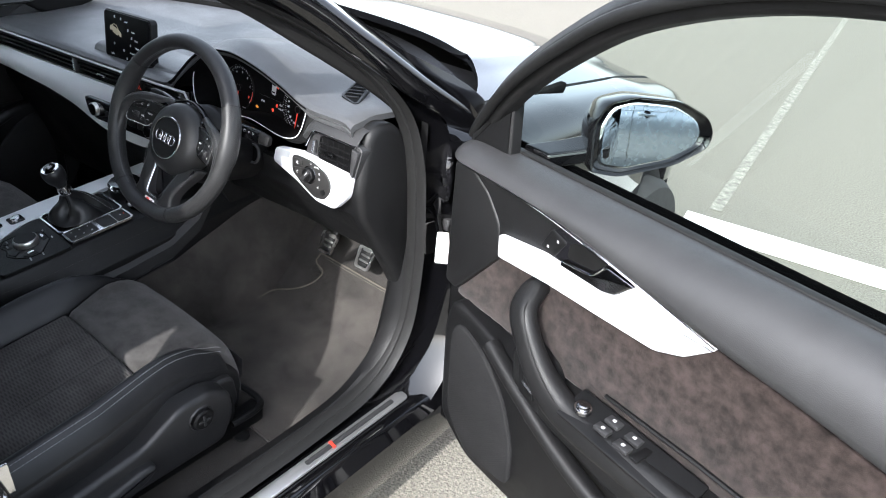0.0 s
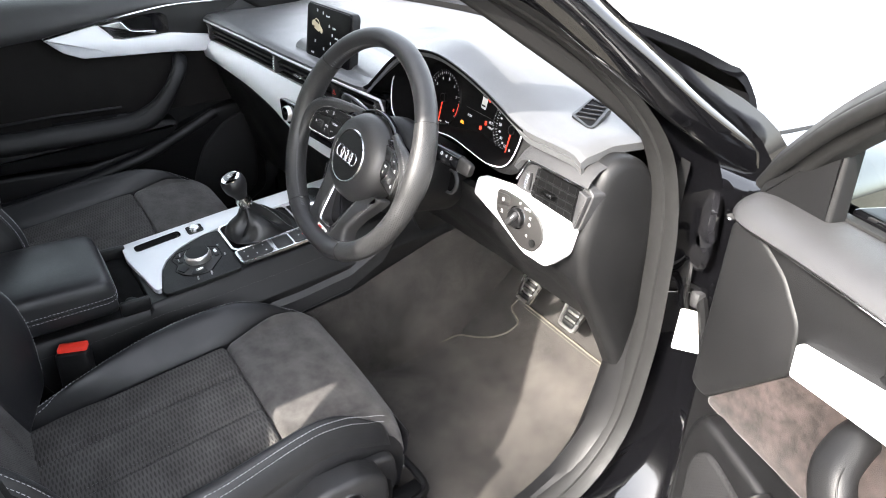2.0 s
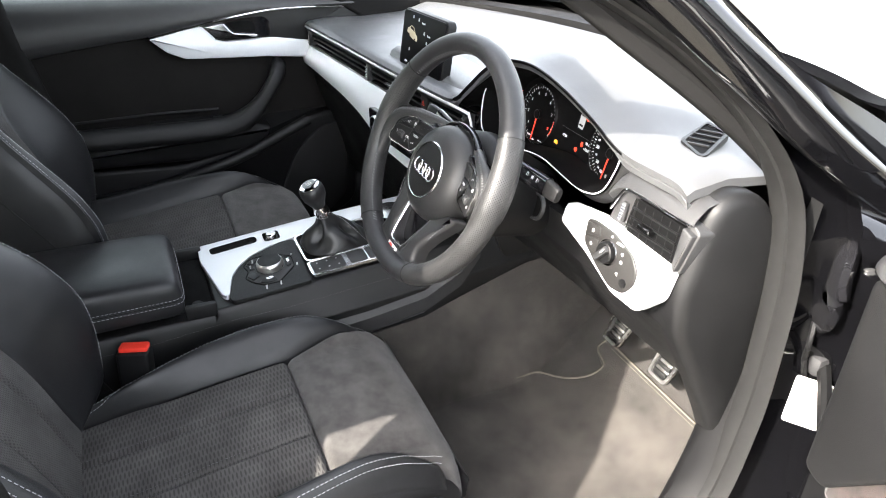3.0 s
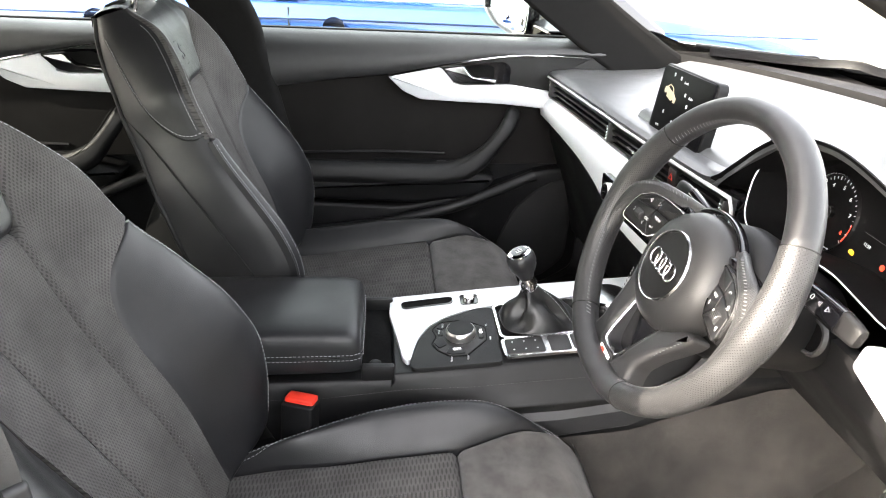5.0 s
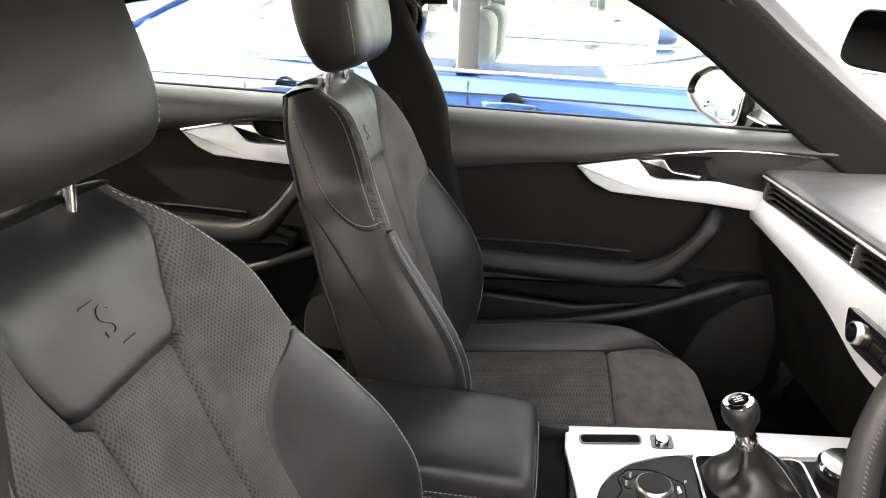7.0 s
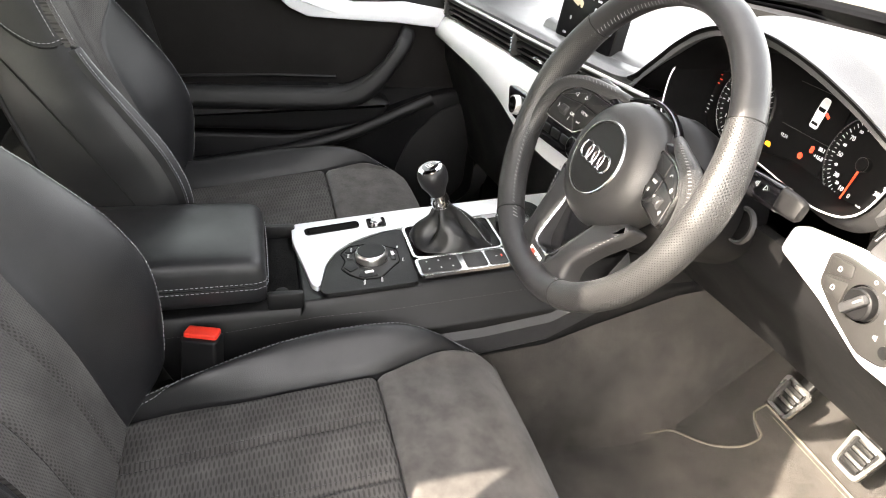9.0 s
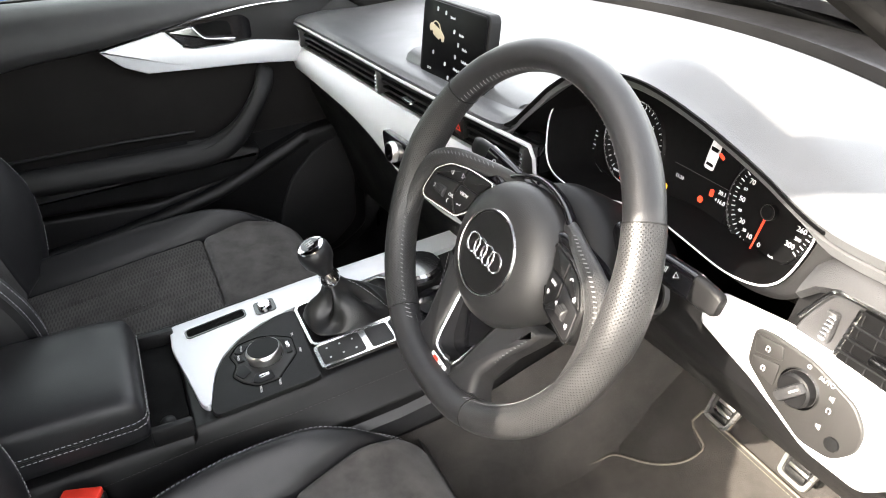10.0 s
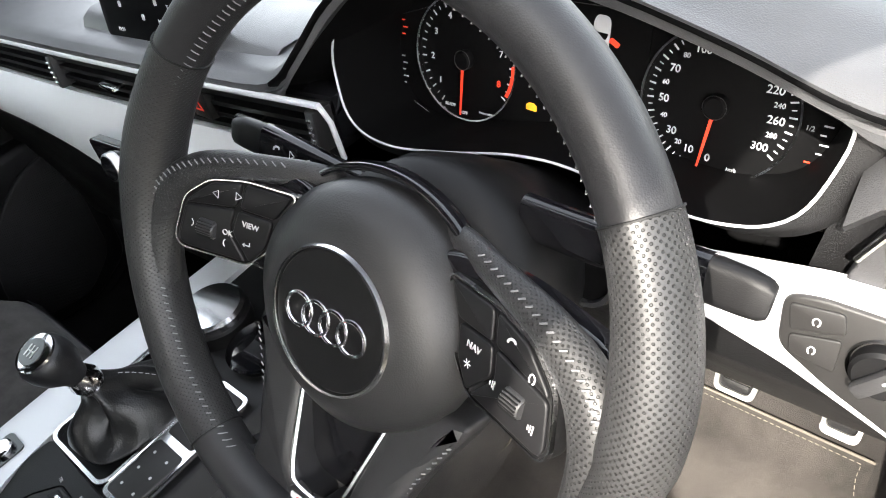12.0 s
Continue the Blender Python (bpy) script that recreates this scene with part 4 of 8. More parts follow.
for kind, x, y in (("m", 0.630, 0.918), ("h", 0.631, 0.907), ("m", 0.628, 0.889)):
    part("lamp_mark", outline_symbol(kind, 0.0050), WHITE_INK, lamp_plate, m=LP @ Matrix.Translation((x, y, 0.0153)), smooth=0)
# demister vent on the dash top
DEM = axes((0.612, 0.304, 1.0745), (1, 0, 0), (0, 0.993, 0.12))
part("demister_vent", frame_prism(round_poly([(-0.012, -0.030), (0.038, -0.043), (0.043, -0.036), (0.008, 0.034), (-0.037, 0.038)], 0.006), round_poly([(-0.007, -0.027), (0.034, -0.038), (0.037, -0.034), (0.004, 0.030), (-0.033, 0.033)], 0.005), -0.006, 0.0025), SOFT_PLASTIC, dash, m=DEM.copy())
part("demister_hole", prism(round_poly([(-0.009, -0.028), (0.035, -0.039), (0.039, -0.034), (0.005, 0.031), (-0.034, 0.034)], 0.005), -0.006, 0.0006), DIAL_BLACK, dash, m=DEM.copy())
for k, length in ((-1.5, 0.030), (-0.5, 0.036), (0.5, 0.037), (1.5, 0.034)):
    part("demister_slat", block(length, 0.0028, 0.003, (0, 0, 0.0014), 0.0006), SOFT_PLASTIC, dash, m=DEM @ Matrix.Translation((0.001 - 0.0062 * k, -0.001 + 0.0135 * k, 0)) @ Matrix.Rotation(radians(27), 4, "Z"))

# instrument cluster
cluster = thing("instrument_cluster", "black instrument cluster with two round dials and red needles", "instrument cluster")
CL = axes((0.0, 0.222, 1.0), (1, 0, 0), (0, 0.16, 1)) @ Matrix.Translation((0, -1.0, 0))
OUT = round_poly([(0.184, 1.016), (0.194, 0.966), (0.214, 0.950), (0.250, 0.947), (0.31, 0.959), (0.36, 0.972), (0.40, 0.977), (0.45, 0.972), (0.50, 0.967), (0.536, 0.974), (0.556, 0.991), (0.569, 1.040), (0.556, 1.056), (0.50, 1.076), (0.44, 1.090), (0.36, 1.098), (0.26, 1.086), (0.205, 1.050)], 0.02)
OUT_IN = [(0.357 + (x - 0.357) * 0.93, 1.01 + (y - 1.01) * 0.9) for x, y in OUT]
part("bezel", loft([[(x, y, 0.012) for x, y in OUT], [(x, y, 0.016) for x, y in OUT], [(x, y, -0.05) for x, y in OUT_IN]], caps=False), DIAL_BLACK, cluster, m=CL.copy())
under_hood = lambda x: zv(x) + 0.022 + hood(x)
part("surround", loft([[(x, y, 0.011) for x, y in OUT], [(0.357 + (x - 0.357) * 1.05, min(1.0 + (y - 1.0) * 1.06, under_hood(x)), 0.010) for x, y in OUT], [(0.357 + (x - 0.357) * 1.09, min(1.0 + (y - 1.0) * 1.3, under_hood(x)), 0.002) for x, y in OUT]], caps=False), SOFT_PLASTIC, cluster, "black cowl round the dials", m=CL.copy(), smooth=60)
part("face", prism([(x, y) for x, y in OUT_IN], -0.056, -0.050), DIAL_BLACK, cluster, "black dial face", m=CL.copy())
part("bezel_chrome", tube([(x, y, 0.017) for x, y in OUT], 0.0010, 6, closed=True, up=(0, 0, 1)), SILVER, cluster, "thin chrome edge", m=CL.copy())


FACE_Z = -0.0475


def on_face(x, y, lift=0.0):
    return CL @ Matrix.Translation((x, y, FACE_Z + lift))


def dial(cx, cy, rim, marks, minor, needle, ticks, name):
    """One round dial: rim, ticks, figures at their angles and a needle."""
    base = part(name, lathe([(rim - 0.001, -0.003), (rim - 0.001, 0.0), (rim - 0.003, 0.0004), (0.001, 0.0004)], 56), DIAL_BLACK, cluster, m=on_face(cx, cy, -0.0006))
    part("dial_rim", hoop([(rim - 0.0010, 0.0), (rim - 0.0008, 0.0045), (rim + 0.0006, 0.0048), (rim + 0.0012, 0.0)], 64), CHROME, base, "thin chrome rim", m=on_face(cx, cy, -0.001))
    t0, t1, count = ticks
    lines = []
    for i in range(count):
        long = i % 2 == 0
        b = block(0.0046 if long else 0.0028, 0.0010 if long else 0.0006, 0.0004, (rim - 0.0052, 0, 0), 0)
        bmesh.ops.transform(b, matrix=Matrix.Rotation(radians(t0 + (t1 - t0) * i / (count - 1)), 4, "Z"), verts=b.verts)
        lines.append(b)
    part("tick_ring", merge(*lines), LIT_WHITE, base, m=on_face(cx, cy, 0.0004), smooth=0)
    for figures, size, reach in ((marks, 0.0072, rim - 0.0145), (minor, 0.0046, rim - 0.0135)):
        for text, angle in figures:
            a = radians(angle)
            part("figure", text_bm(text, size, on_face(cx + reach * math.cos(a), cy + reach * math.sin(a), 0.0004)), LIT_WHITE, base, smooth=0)
    part("needle", prism([(0.004, -0.0011), (rim - 0.004, -0.0005), (rim - 0.004, 0.0005), (0.004, 0.0011)], 0, 0.0012), NEEDLE, base, "lit red needle", m=on_face(cx, cy, 0.0042) @ Matrix.Rotation(radians(needle), 4, "Z"), smooth=0)
    part("needle_hub", lathe([(0.0078, 0.0), (0.0074, 0.006), (0.006, 0.0072), (0.001, 0.0072)], 28), DIAL_BLACK, base, m=on_face(cx, cy))
    part("hub_rim", hoop([(0.0074, 0.0060), (0.0077, 0.0066), (0.0080, 0.0060)], 28), GREY_PLASTIC, base, m=on_face(cx, cy))
    return base


TX, TY, VX, VY = 0.274, 1.008, 0.4775, 1.014
rev = dial(TX, TY, 0.0500, [(str(i), 219 - 34 * (i - 1)) for i in range(1, 8)], [], 266, (236, -34, 33), "rev_counter")
part("figure", text_bm("8", 0.0072, on_face(TX + 0.0355 * math.cos(radians(-24)), TY + 0.0355 * math.sin(radians(-24)), 0.0004)), NEEDLE, rev, "red figure", smooth=0)
for text, x, y, size in (("READY", -0.017, -0.041, 0.0036), ("OFF", -0.002, -0.0455, 0.0036), ("1/min x 1000", 0.020, -0.0415, 0.0026)):
    part("dial_text", text_bm(text, size, on_face(TX + x, TY + y, 0.0006)), LIT_WHITE, rev, smooth=0)
zone = [Vector((TX + 0.0462 * math.cos(radians(a)), TY + 0.0462 * math.sin(radians(a)), FACE_Z + 0.0008)) for a in range(2, -31, -4)]
part("red_zone", sweep(zone, [(-0.0014, -0.0003), (0.0014, -0.0003), (0.0014, 0.0003), (-0.0014, 0.0003)], up=(0, 0, 1)), NEEDLE, rev, "red zone of the rev counter", m=CL.copy(), smooth=0)
spd = dial(VX, VY, 0.0505, [("0", 269), ("10", 247), ("30", 220), ("50", 184), ("70", 150), ("100", 114), ("140", 84), ("180", 56), ("220", 27), ("260", -3), ("300", -34)], [("20", 234), ("40", 202), ("60", 167), ("80", 132), ("120", 99), ("160", 70), ("200", 41), ("240", 12), ("280", -18)], 263, (269, -34, 51), "speedometer")
part("dial_text", text_bm("km/h", 0.0032, on_face(VX + 0.016, VY - 0.040, 0.0006)), LIT_WHITE, spd, smooth=0)
# angular frames round the side gauges
for name, pts in (("gauge_frame", [(0.244, 1.046), (0.205, 1.034), (0.188, 1.012), (0.189, 0.990), (0.203, 0.966), (0.240, 0.952)]), ("gauge_frame", [(0.522, 1.040), (0.548, 1.030), (0.556, 1.012), (0.550, 0.988), (0.530, 0.972), (0.505, 0.964)])):
    part(name, tube([(x, y, FACE_Z + 0.001) for x, y in pts], 0.0007, 5, up=(0, 0, 1)), CHROME, cluster, "thin chrome gauge frame", m=CL.copy())
for fx, fz, mt, count in ((0.207, 1.018, NEEDLE, 3), (0.205, 0.976, LIT_WHITE, 5), (0.541, 0.998, LIT_WHITE, 4), (0.536, 0.980, NEEDLE, 3)):
    for i in range(count):
        part("gauge_tick", block(0.0052 if i % 2 else 0.0034, 0.0009, 0.0005, (fx + 0.0018 * (i % 2), fz + 0.0058 * i, FACE_Z + 0.0006), 0), mt, cluster, m=CL.copy(), smooth=0)
part("gauge_text", text_bm("1/2", 0.0042, on_face(0.533, 1.012)), LIT_WHITE, cluster, smooth=0)
mid = part("info_display", prism(round_rect(0.086, 0.112, 0.004), -0.003, 0.0), DIAL_BLACK, cluster, "dark information display", m=on_face(0.384, 1.026))
for text, x, y, size in (("40", 0.352, 1.0745, 0.0046), ("FM104", 0.404, 1.0705, 0.0050), ("30.1", 0.417, 1.006, 0.0062), ("+16.0", 0.417, 0.997, 0.0062), ("11:24", 0.356, 1.000, 0.0056)):
    part("display_text", text_bm(text, size, on_face(x, y, 0.0004)), LIT_WHITE, mid, smooth=0)
for y in (1.0635, 1.0125):
    part("display_rule", block(0.080, 0.0005, 0.0003, (0.384, y, FACE_Z + 0.0004), 0), GREY_PLASTIC, mid, m=CL.copy(), smooth=0)
part("warning_light", prism(round_rect(0.0052, 0.0080, 0.0018), 0, 0.0006), NEEDLE, mid, "red belt warning light", m=on_face(0.404, 1.0015, 0.0002))
part("warning_light", lathe([(0.0038, 0.0), (0.0036, 0.0006), (0.001, 0.0006)], 20), NEEDLE, mid, "red round warning light", m=on_face(0.392, 0.989, 0.0002))
part("engine_light", prism(round_poly([(-0.0048, -0.0022), (-0.0048, 0.0016), (-0.0022, 0.0034), (0.0022, 0.0034), (0.0048, 0.0012), (0.0048, -0.0028)], 0.001), 0, 0.0006), AMBER, cluster, "amber engine warning light", m=on_face(0.338, 0.982, 0.0002))
CARSHAPE = round_poly([(-0.0064, -0.017), (0.0064, -0.017), (0.0070, 0.0), (0.0062, 0.015), (0.004, 0.0185), (-0.004, 0.0185), (-0.0062, 0.015), (-0.0070, 0.0)], 0.003)
TURN = Matrix.Rotation(radians(-4), 4, "Z")
part("car_symbol", prism(CARSHAPE, 0, 0.0006), LIT_WHITE, mid, "white car symbol", m=on_face(0.391, 1.0395, 0.0002) @ TURN)
part("screen_symbol", prism(round_poly([(-0.0056, 0.0072), (0.0056, 0.0072), (0.0044, 0.0030), (-0.0044, 0.0030)], 0.0008), 0, 0.0005), DIAL_BLACK, mid, m=on_face(0.391, 1.0395, 0.0008) @ TURN)
part("screen_symbol", prism(round_poly([(-0.0050, -0.0130), (0.0050, -0.0130), (0.0042, -0.0100), (-0.0042, -0.0100)], 0.0006), 0, 0.0005), DIAL_BLACK, mid, m=on_face(0.391, 1.0395, 0.0008) @ TURN)
part("door_symbol", prism(round_rect(0.0080, 0.0036, 0.001), 0, 0.0006), NEEDLE, mid, "red open-door symbol", m=on_face(0.402, 1.041, 0.0002) @ Matrix.Rotation(radians(-28), 4, "Z"))

# hazard switch between the middle vents
hz = part("hazard_switch", block(0.030, 0.012, 0.028, (0.033, yv(0.033) - 0.004, zv(0.033) + 0.002), 0.003), HARD_PLASTIC, dash, "black hazard switch")
part("hazard_mark", frame_prism([(-0.0062, -0.0048), (0.0062, -0.0048), (0.0, 0.0060)], [(-0.0040, -0.0034), (0.0040, -0.0034), (0.0, 0.0034)], 0, 0.0006), RED, hz, "red triangle outline", m=axes((0.033, yv(0.033) - 0.0103, zv(0.033) + 0.002), (1, 0.06, 0), (0, 0, 1)))
# padded step under the display, in the same lightened skin as the dash top
part("display_step", loft([[(x, 0.185 + yy + 0.05 * x, zz) for yy, zz in ((0.0, 0.988), (0.004, 1.000), (0.016, 1.008), (0.10, 1.014), (0.12, 1.0))] for x in (-0.20, -0.19, -0.10, 0.0, 0.09, 0.115, 0.12)], closed=False), LIT_DASH_SKIN, dash, "padded step behind the display", smooth=60)
# centre display
disp = thing("centre_display", "black freestanding centre display showing its menu", "display")
DS = axes((-0.052, 0.190, 1.046), (1, 0.06, 0.03), (0, 0.13, 1))
part("display_case", prism(round_rect(0.188, 0.118, 0.012), -0.018, 0.0, 0.003), HARD_PLASTIC, disp, m=DS.copy())
part("display_glass", prism(round_rect(0.182, 0.112, 0.010), 0, 0.003, 0.001), SCREEN, disp, "glossy black screen", m=DS.copy())
part("display_foot", block(0.10, 0.06, 0.03, (0, -0.065, -0.02), 0.008), HARD_PLASTIC, disp, m=DS.copy())
menu = Matrix.Translation((0, 0, 0.0033))
for text, x, y in (("Sound", 0.0, 0.040), ("Radio", 0.028, 0.02), ("Media", 0.04, 0.002), ("Telephone", 0.045, -0.015), ("Navigation", 0.025, -0.03), ("11:24 AS", -0.06, -0.044)):
    part("menu_text", text_bm(text.split(" A")[0], 0.0055, DS @ menu @ Matrix.Translation((x, y, 0))), LIT_WHITE, disp, smooth=0)
for x, y in ((-0.02, 0.044), (0.008, 0.022), (0.022, 0.006), (0.016, -0.012), (-0.012, -0.028), (-0.05, -0.018), (-0.045, 0.046), (0.0, -0.046)):
    part("menu_icon", prism(round_rect(0.0045, 0.006, 0.0015), 0, 0.0006), LIT_WHITE, disp, m=DS @ menu @ Matrix.Translation((x, y, 0)))
GOLD = mat("screen_gold", (0.42, 0.36, 0.25), 0.5, glow=0.02)
CP = DS @ menu @ Matrix.Translation((-0.042, 0.016, 0)) @ Matrix.Rotation(radians(-14), 4, "Z")
part("car_picture", prism(round_poly([(-0.024, -0.008), (-0.024, 0.001), (-0.016, 0.0045), (0.010, 0.0035), (0.023, -0.001), (0.024, -0.009), (0.012, -0.0115), (-0.016, -0.0110)], 0.002), 0, 0.0005), GOLD, disp, "gold car picture", m=CP.copy())
part("car_picture_roof", prism(round_poly([(-0.018, 0.004), (-0.011, 0.0105), (0.001, 0.0105), (0.011, 0.0035)], 0.002), 0, 0.0005), GOLD, disp, m=CP.copy())
part("car_picture_window", prism(round_poly([(-0.014, 0.0045), (-0.0095, 0.0090), (0.0, 0.0090), (0.0075, 0.0040)], 0.001), 0.0004, 0.0009), SCREEN, disp, m=CP.copy())
for wx, wy in ((-0.0145, -0.0098), (0.0140, -0.0104)):
    part("car_picture_wheel", lathe([(0.0033, 0.0004), (0.0030, 0.0010), (0.001, 0.0010)], 16), SCREEN, disp, m=CP @ Matrix.Translation((wx, wy, 0)))

# ---- steering wheel ----
wheel = thing("steering_wheel", "black leather sport steering wheel with perforated grips and silver trim", "steering wheel")
SW = axes((0.382, 0.0247, 0.9947), (0.99868, 0.05137, 0), (-0.0206, 0.4006, 0.9160)) @ Matrix.Rotation(radians(-4), 4, "Z")
RIM_R, RIM_ACROSS, RIM_DEEP = 0.1705, 0.0152, 0.0180


def rim_point(a, extra=0.0):
    """The rim's middle line, slightly flattened at the bottom."""
    r = RIM_R + extra
    x, y = r * math.cos(a), r * math.sin(a)
    low = -(RIM_R - 0.012) - extra
    return Vector((x, low - 0.012 * math.tanh((low - y) / 0.012) if y < low else y, 0))


def rim_part(a0, a1, material, label, thick=1.0, thumb=False):
    n = max(6, int(abs(a1 - a0) / 3))
    pts, sc = [], []
    for i in range(n + 1):
        a = a0 + (a1 - a0) * i / n
        pts.append(rim_point(radians(a)))
        sc.append(thick * (1.0 + (0.12 * math.exp(-((a % 360 - 8) / 16) ** 2) + 0.12 * math.exp(-((a % 360 - 172) / 16) ** 2) if thumb else 0)))
    shape = ring_shape(RIM_ACROSS, RIM_DEEP, 22)
    return part("rim_section", unrolled(sweep(pts, shape, up=(0, 0, 1), scale=sc), pts, shape), material, wheel, label, m=SW.copy(), smooth=60)


SEAMS = (33, 147, 239, 297)
rim_part(33, 147, RIM_LEATHER, "smooth black leather rim section")
rim_part(239, 297, RIM_LEATHER, "smooth black leather rim section")
rim_part(147, 239, PERF, "perforated black leather grip", 1.03, True)
rim_part(297, 393, PERF, "perforated black leather grip", 1.03, True)
for a in SEAMS:
    p, q = rim_point(radians(a)), rim_point(radians(a + 1))
    side = (q - p).normalized()
    nn = side.cross(Vector((0, 0, 1)))
    loop = [p + nn * (0.0160 * math.cos(t)) + Vector((0, 0, 0.0187 * math.sin(t))) for t in (2 * math.pi * k / 24 for k in range(24))]
    part("rim_seam", tube(loop, 0.0006, 5, closed=True, up=side), RUBBER, wheel, m=SW.copy())
# inner stitching: slanted threads, with gaps where the spokes join
st = []
for i in range(190):
    a = 2 * math.pi * i / 190
    d = math.degrees(a)
    if d < 18 or d > 338 or 162 < d < 202 or 245 < d < 292:
        continue
    p, q = rim_point(a, -0.0140), rim_point(a + 0.016, -0.0150)
    st.append(tube([p + Vector((0, 0, 0.0085)), (p + q) / 2 + Vector((0, 0, 0.0062)), q + Vector((0, 0, 0.0028))], 0.00045, 4, up=(0.3, 0.2, 0.9)))
part("rim_stitching", merge(*st), RIM_THREAD, wheel, "pale cross stitching", m=SW.copy())["kind"] = "stuff"
# airbag cover and emblem
HUB = SW @ Matrix.Translation((0, -0.019, -0.021))
hub_rows = [(0.058, -0.050), (0.070, -0.030), (0.0745, -0.012), (0.0735, 0.0), (0.068, 0.011), (0.058, 0.0190), (0.047, 0.0235), (0.02, 0.0255), (0.001, 0.026)]
hub_bm = lathe(hub_rows, 56)
for v in hub_bm.verts:
    v.co.x *= 1.02
    v.co.y *= 0.98
part("airbag_cover", hub_bm, HUB_SKIN, wheel, "round black airbag cover", m=HUB.copy(), smooth=60)
EMB = HUB @ Matrix.Translation((0, 0, 0.0245))
part("emblem_ring", hoop([(0.0400, 0.0), (0.0405, 0.0022), (0.0418, 0.0024), (0.0428, 0.0)], 64), CHROME, wheel, "chrome emblem ring", m=EMB.copy())
part("emblem_disc", lathe([(0.0400, 0.0), (0.039, 0.0012), (0.001, 0.0018)], 56), HARD_PLASTIC, wheel, "black emblem disc", m=EMB.copy())
for k in range(4):
    c = Vector((-0.0195 + 0.013 * k, 0, 0.0028))
    loop = [c + Vector((0.0096 * math.cos(t), 0.0096 * math.sin(t), 0)) for t in (2 * math.pi * i / 32 for i in range(32))]
    part("emblem_loop", tube(loop, 0.0012, 8, closed=True, up=(0, 0, 1)), CHROME, wheel, m=EMB.copy())
# gloss arc round the upper half of the cover
arc = [Vector((0.081 * math.cos(radians(a)), 0.079 * math.sin(radians(a)), -0.012)) for a in range(-2, 183, 6)]
part("hub_arc", sweep(arc, round_rect(0.005, 0.012, 0.0018, 2), up=(0, 0, 1)), GLOSS_BLACK, wheel, "gloss black arc round the cover", m=HUB.copy())


def pad_frame(s):
    """The slanted plane of one button pad: its inner edge lies deeper."""
    lean = radians(15)
    return SW @ Matrix.Translation((0.10 * s, 0.0, -0.011)) @ Matrix(((math.cos(lean), 0, -s * math.sin(lean), 0), (0, 1, 0, 0), (s * math.sin(lean), 0, math.cos(lean), 0), (0, 0, 0, 1)))


for s in (1, -1):
    # gloss spoke body under the pad
    spoke = [(0.030, 0.030), (0.060, 0.040), (0.10, 0.036), (0.140, 0.026), (0.156, 0.004), (0.155, -0.024), (0.140, -0.032), (0.080, -0.030), (0.050, -0.022)]
    part("side_spoke", prism(round_poly([(x * s, y) for x, y in spoke], 0.01), -0.036, -0.020, 0.004), GLOSS_BLACK, wheel, "gloss black spoke", m=SW.copy())
    # perforated leather over the top of the spoke, flowing into the grip
    cover = catmull([(0.022 * s, 0.034, -0.046), (0.052 * s, 0.040, -0.032), (0.085 * s, 0.036, -0.019), (0.116 * s, 0.028, -0.011), (0.141 * s, 0.014, -0.006), (0.155 * s, -0.008, -0.003), (0.159 * s, -0.036, -0.001), (0.157 * s, -0.066, 0.0)], 7)
    n_cov = len(cover)
    shape = ring_shape(0.0125, 0.0105, 16)
    part("spoke_leather", unrolled(sweep(cover, shape, up=(0, 0, 1), scale=[0.62 + 0.55 * ramp((i / n_cov - 0.15) / 0.55) for i in range(n_cov)]), cover, shape), PERF, wheel, "perforated leather over the spoke", m=SW.copy(), smooth=60)
    thr = []
    for i in range(9, 34):
        t = i / 44
        c = cover[int(t * (n_cov - 1))].lerp(cover[min(int(t * (n_cov - 1)) + 1, n_cov - 1)], t * (n_cov - 1) % 1)
        c = c + Vector((0.004 * s, 0.004, 0.0078 + 0.0045 * ramp((t - 0.15) / 0.55)))
        thr.append(tube([c + Vector((-0.0018 * s, -0.0006, 0)), c + Vector((0.0016 * s, 0.0012, 0.0002))], 0.0005, 4, up=(0, 0, 1)))
    part("spoke_stitching", merge(*thr), RIM_THREAD, wheel, "pale stitching", m=SW.copy())
    M = pad_frame(s)
    outline = [(0.054, 0.030), (0.090, 0.029), (0.116, 0.023), (0.134, 0.008), (0.140, -0.020), (0.136, -0.027), (0.084, -0.024), (0.070, -0.010)]
    pad = round_poly([((x - 0.10) * s, y) for x, y in outline], 0.006)
    pad_in = [(0.005 * s + (x - 0.005 * s) * 0.980, 0.003 + (y - 0.003) * 0.965) for x, y in pad]
    pd = part("button_pad", prism(pad, -0.006, 0.004, 0.002), HARD_PLASTIC, wheel, "black button pad", m=M.copy())
    part("pad_chrome", frame_prism(pad, pad_in, 0.0025, 0.0058), CHROME, pd, "chrome pad edge", m=M.copy())
    # the keys, in the pad's plane measured from its middle
    keys = {"upper_key": [(0.058, 0.0275), (0.090, 0.0265), (0.093, 0.0105), (0.068, 0.0105)],
            "corner_key": [(0.0925, 0.0265), (0.114, 0.021), (0.1305, 0.007), (0.1315, 0.004), (0.0955, 0.0105)],
            "inner_key": [(0.0695, 0.009), (0.094, 0.009), (0.097, -0.006), (0.083, -0.022), (0.0725, -0.008)],
            "roller_key": [(0.0965, 0.009), (0.132, 0.0025), (0.1365, -0.0205), (0.1335, -0.0245), (0.086, -0.0222), (0.0995, -0.006)]}
    for name, poly in keys.items():
        part(name, prism(round_poly([((x - 0.10) * s, y) for x, y in poly], 0.003), 0.003, 0.0062, 0.0012), BUTTON_BLACK, pd, m=M.copy())
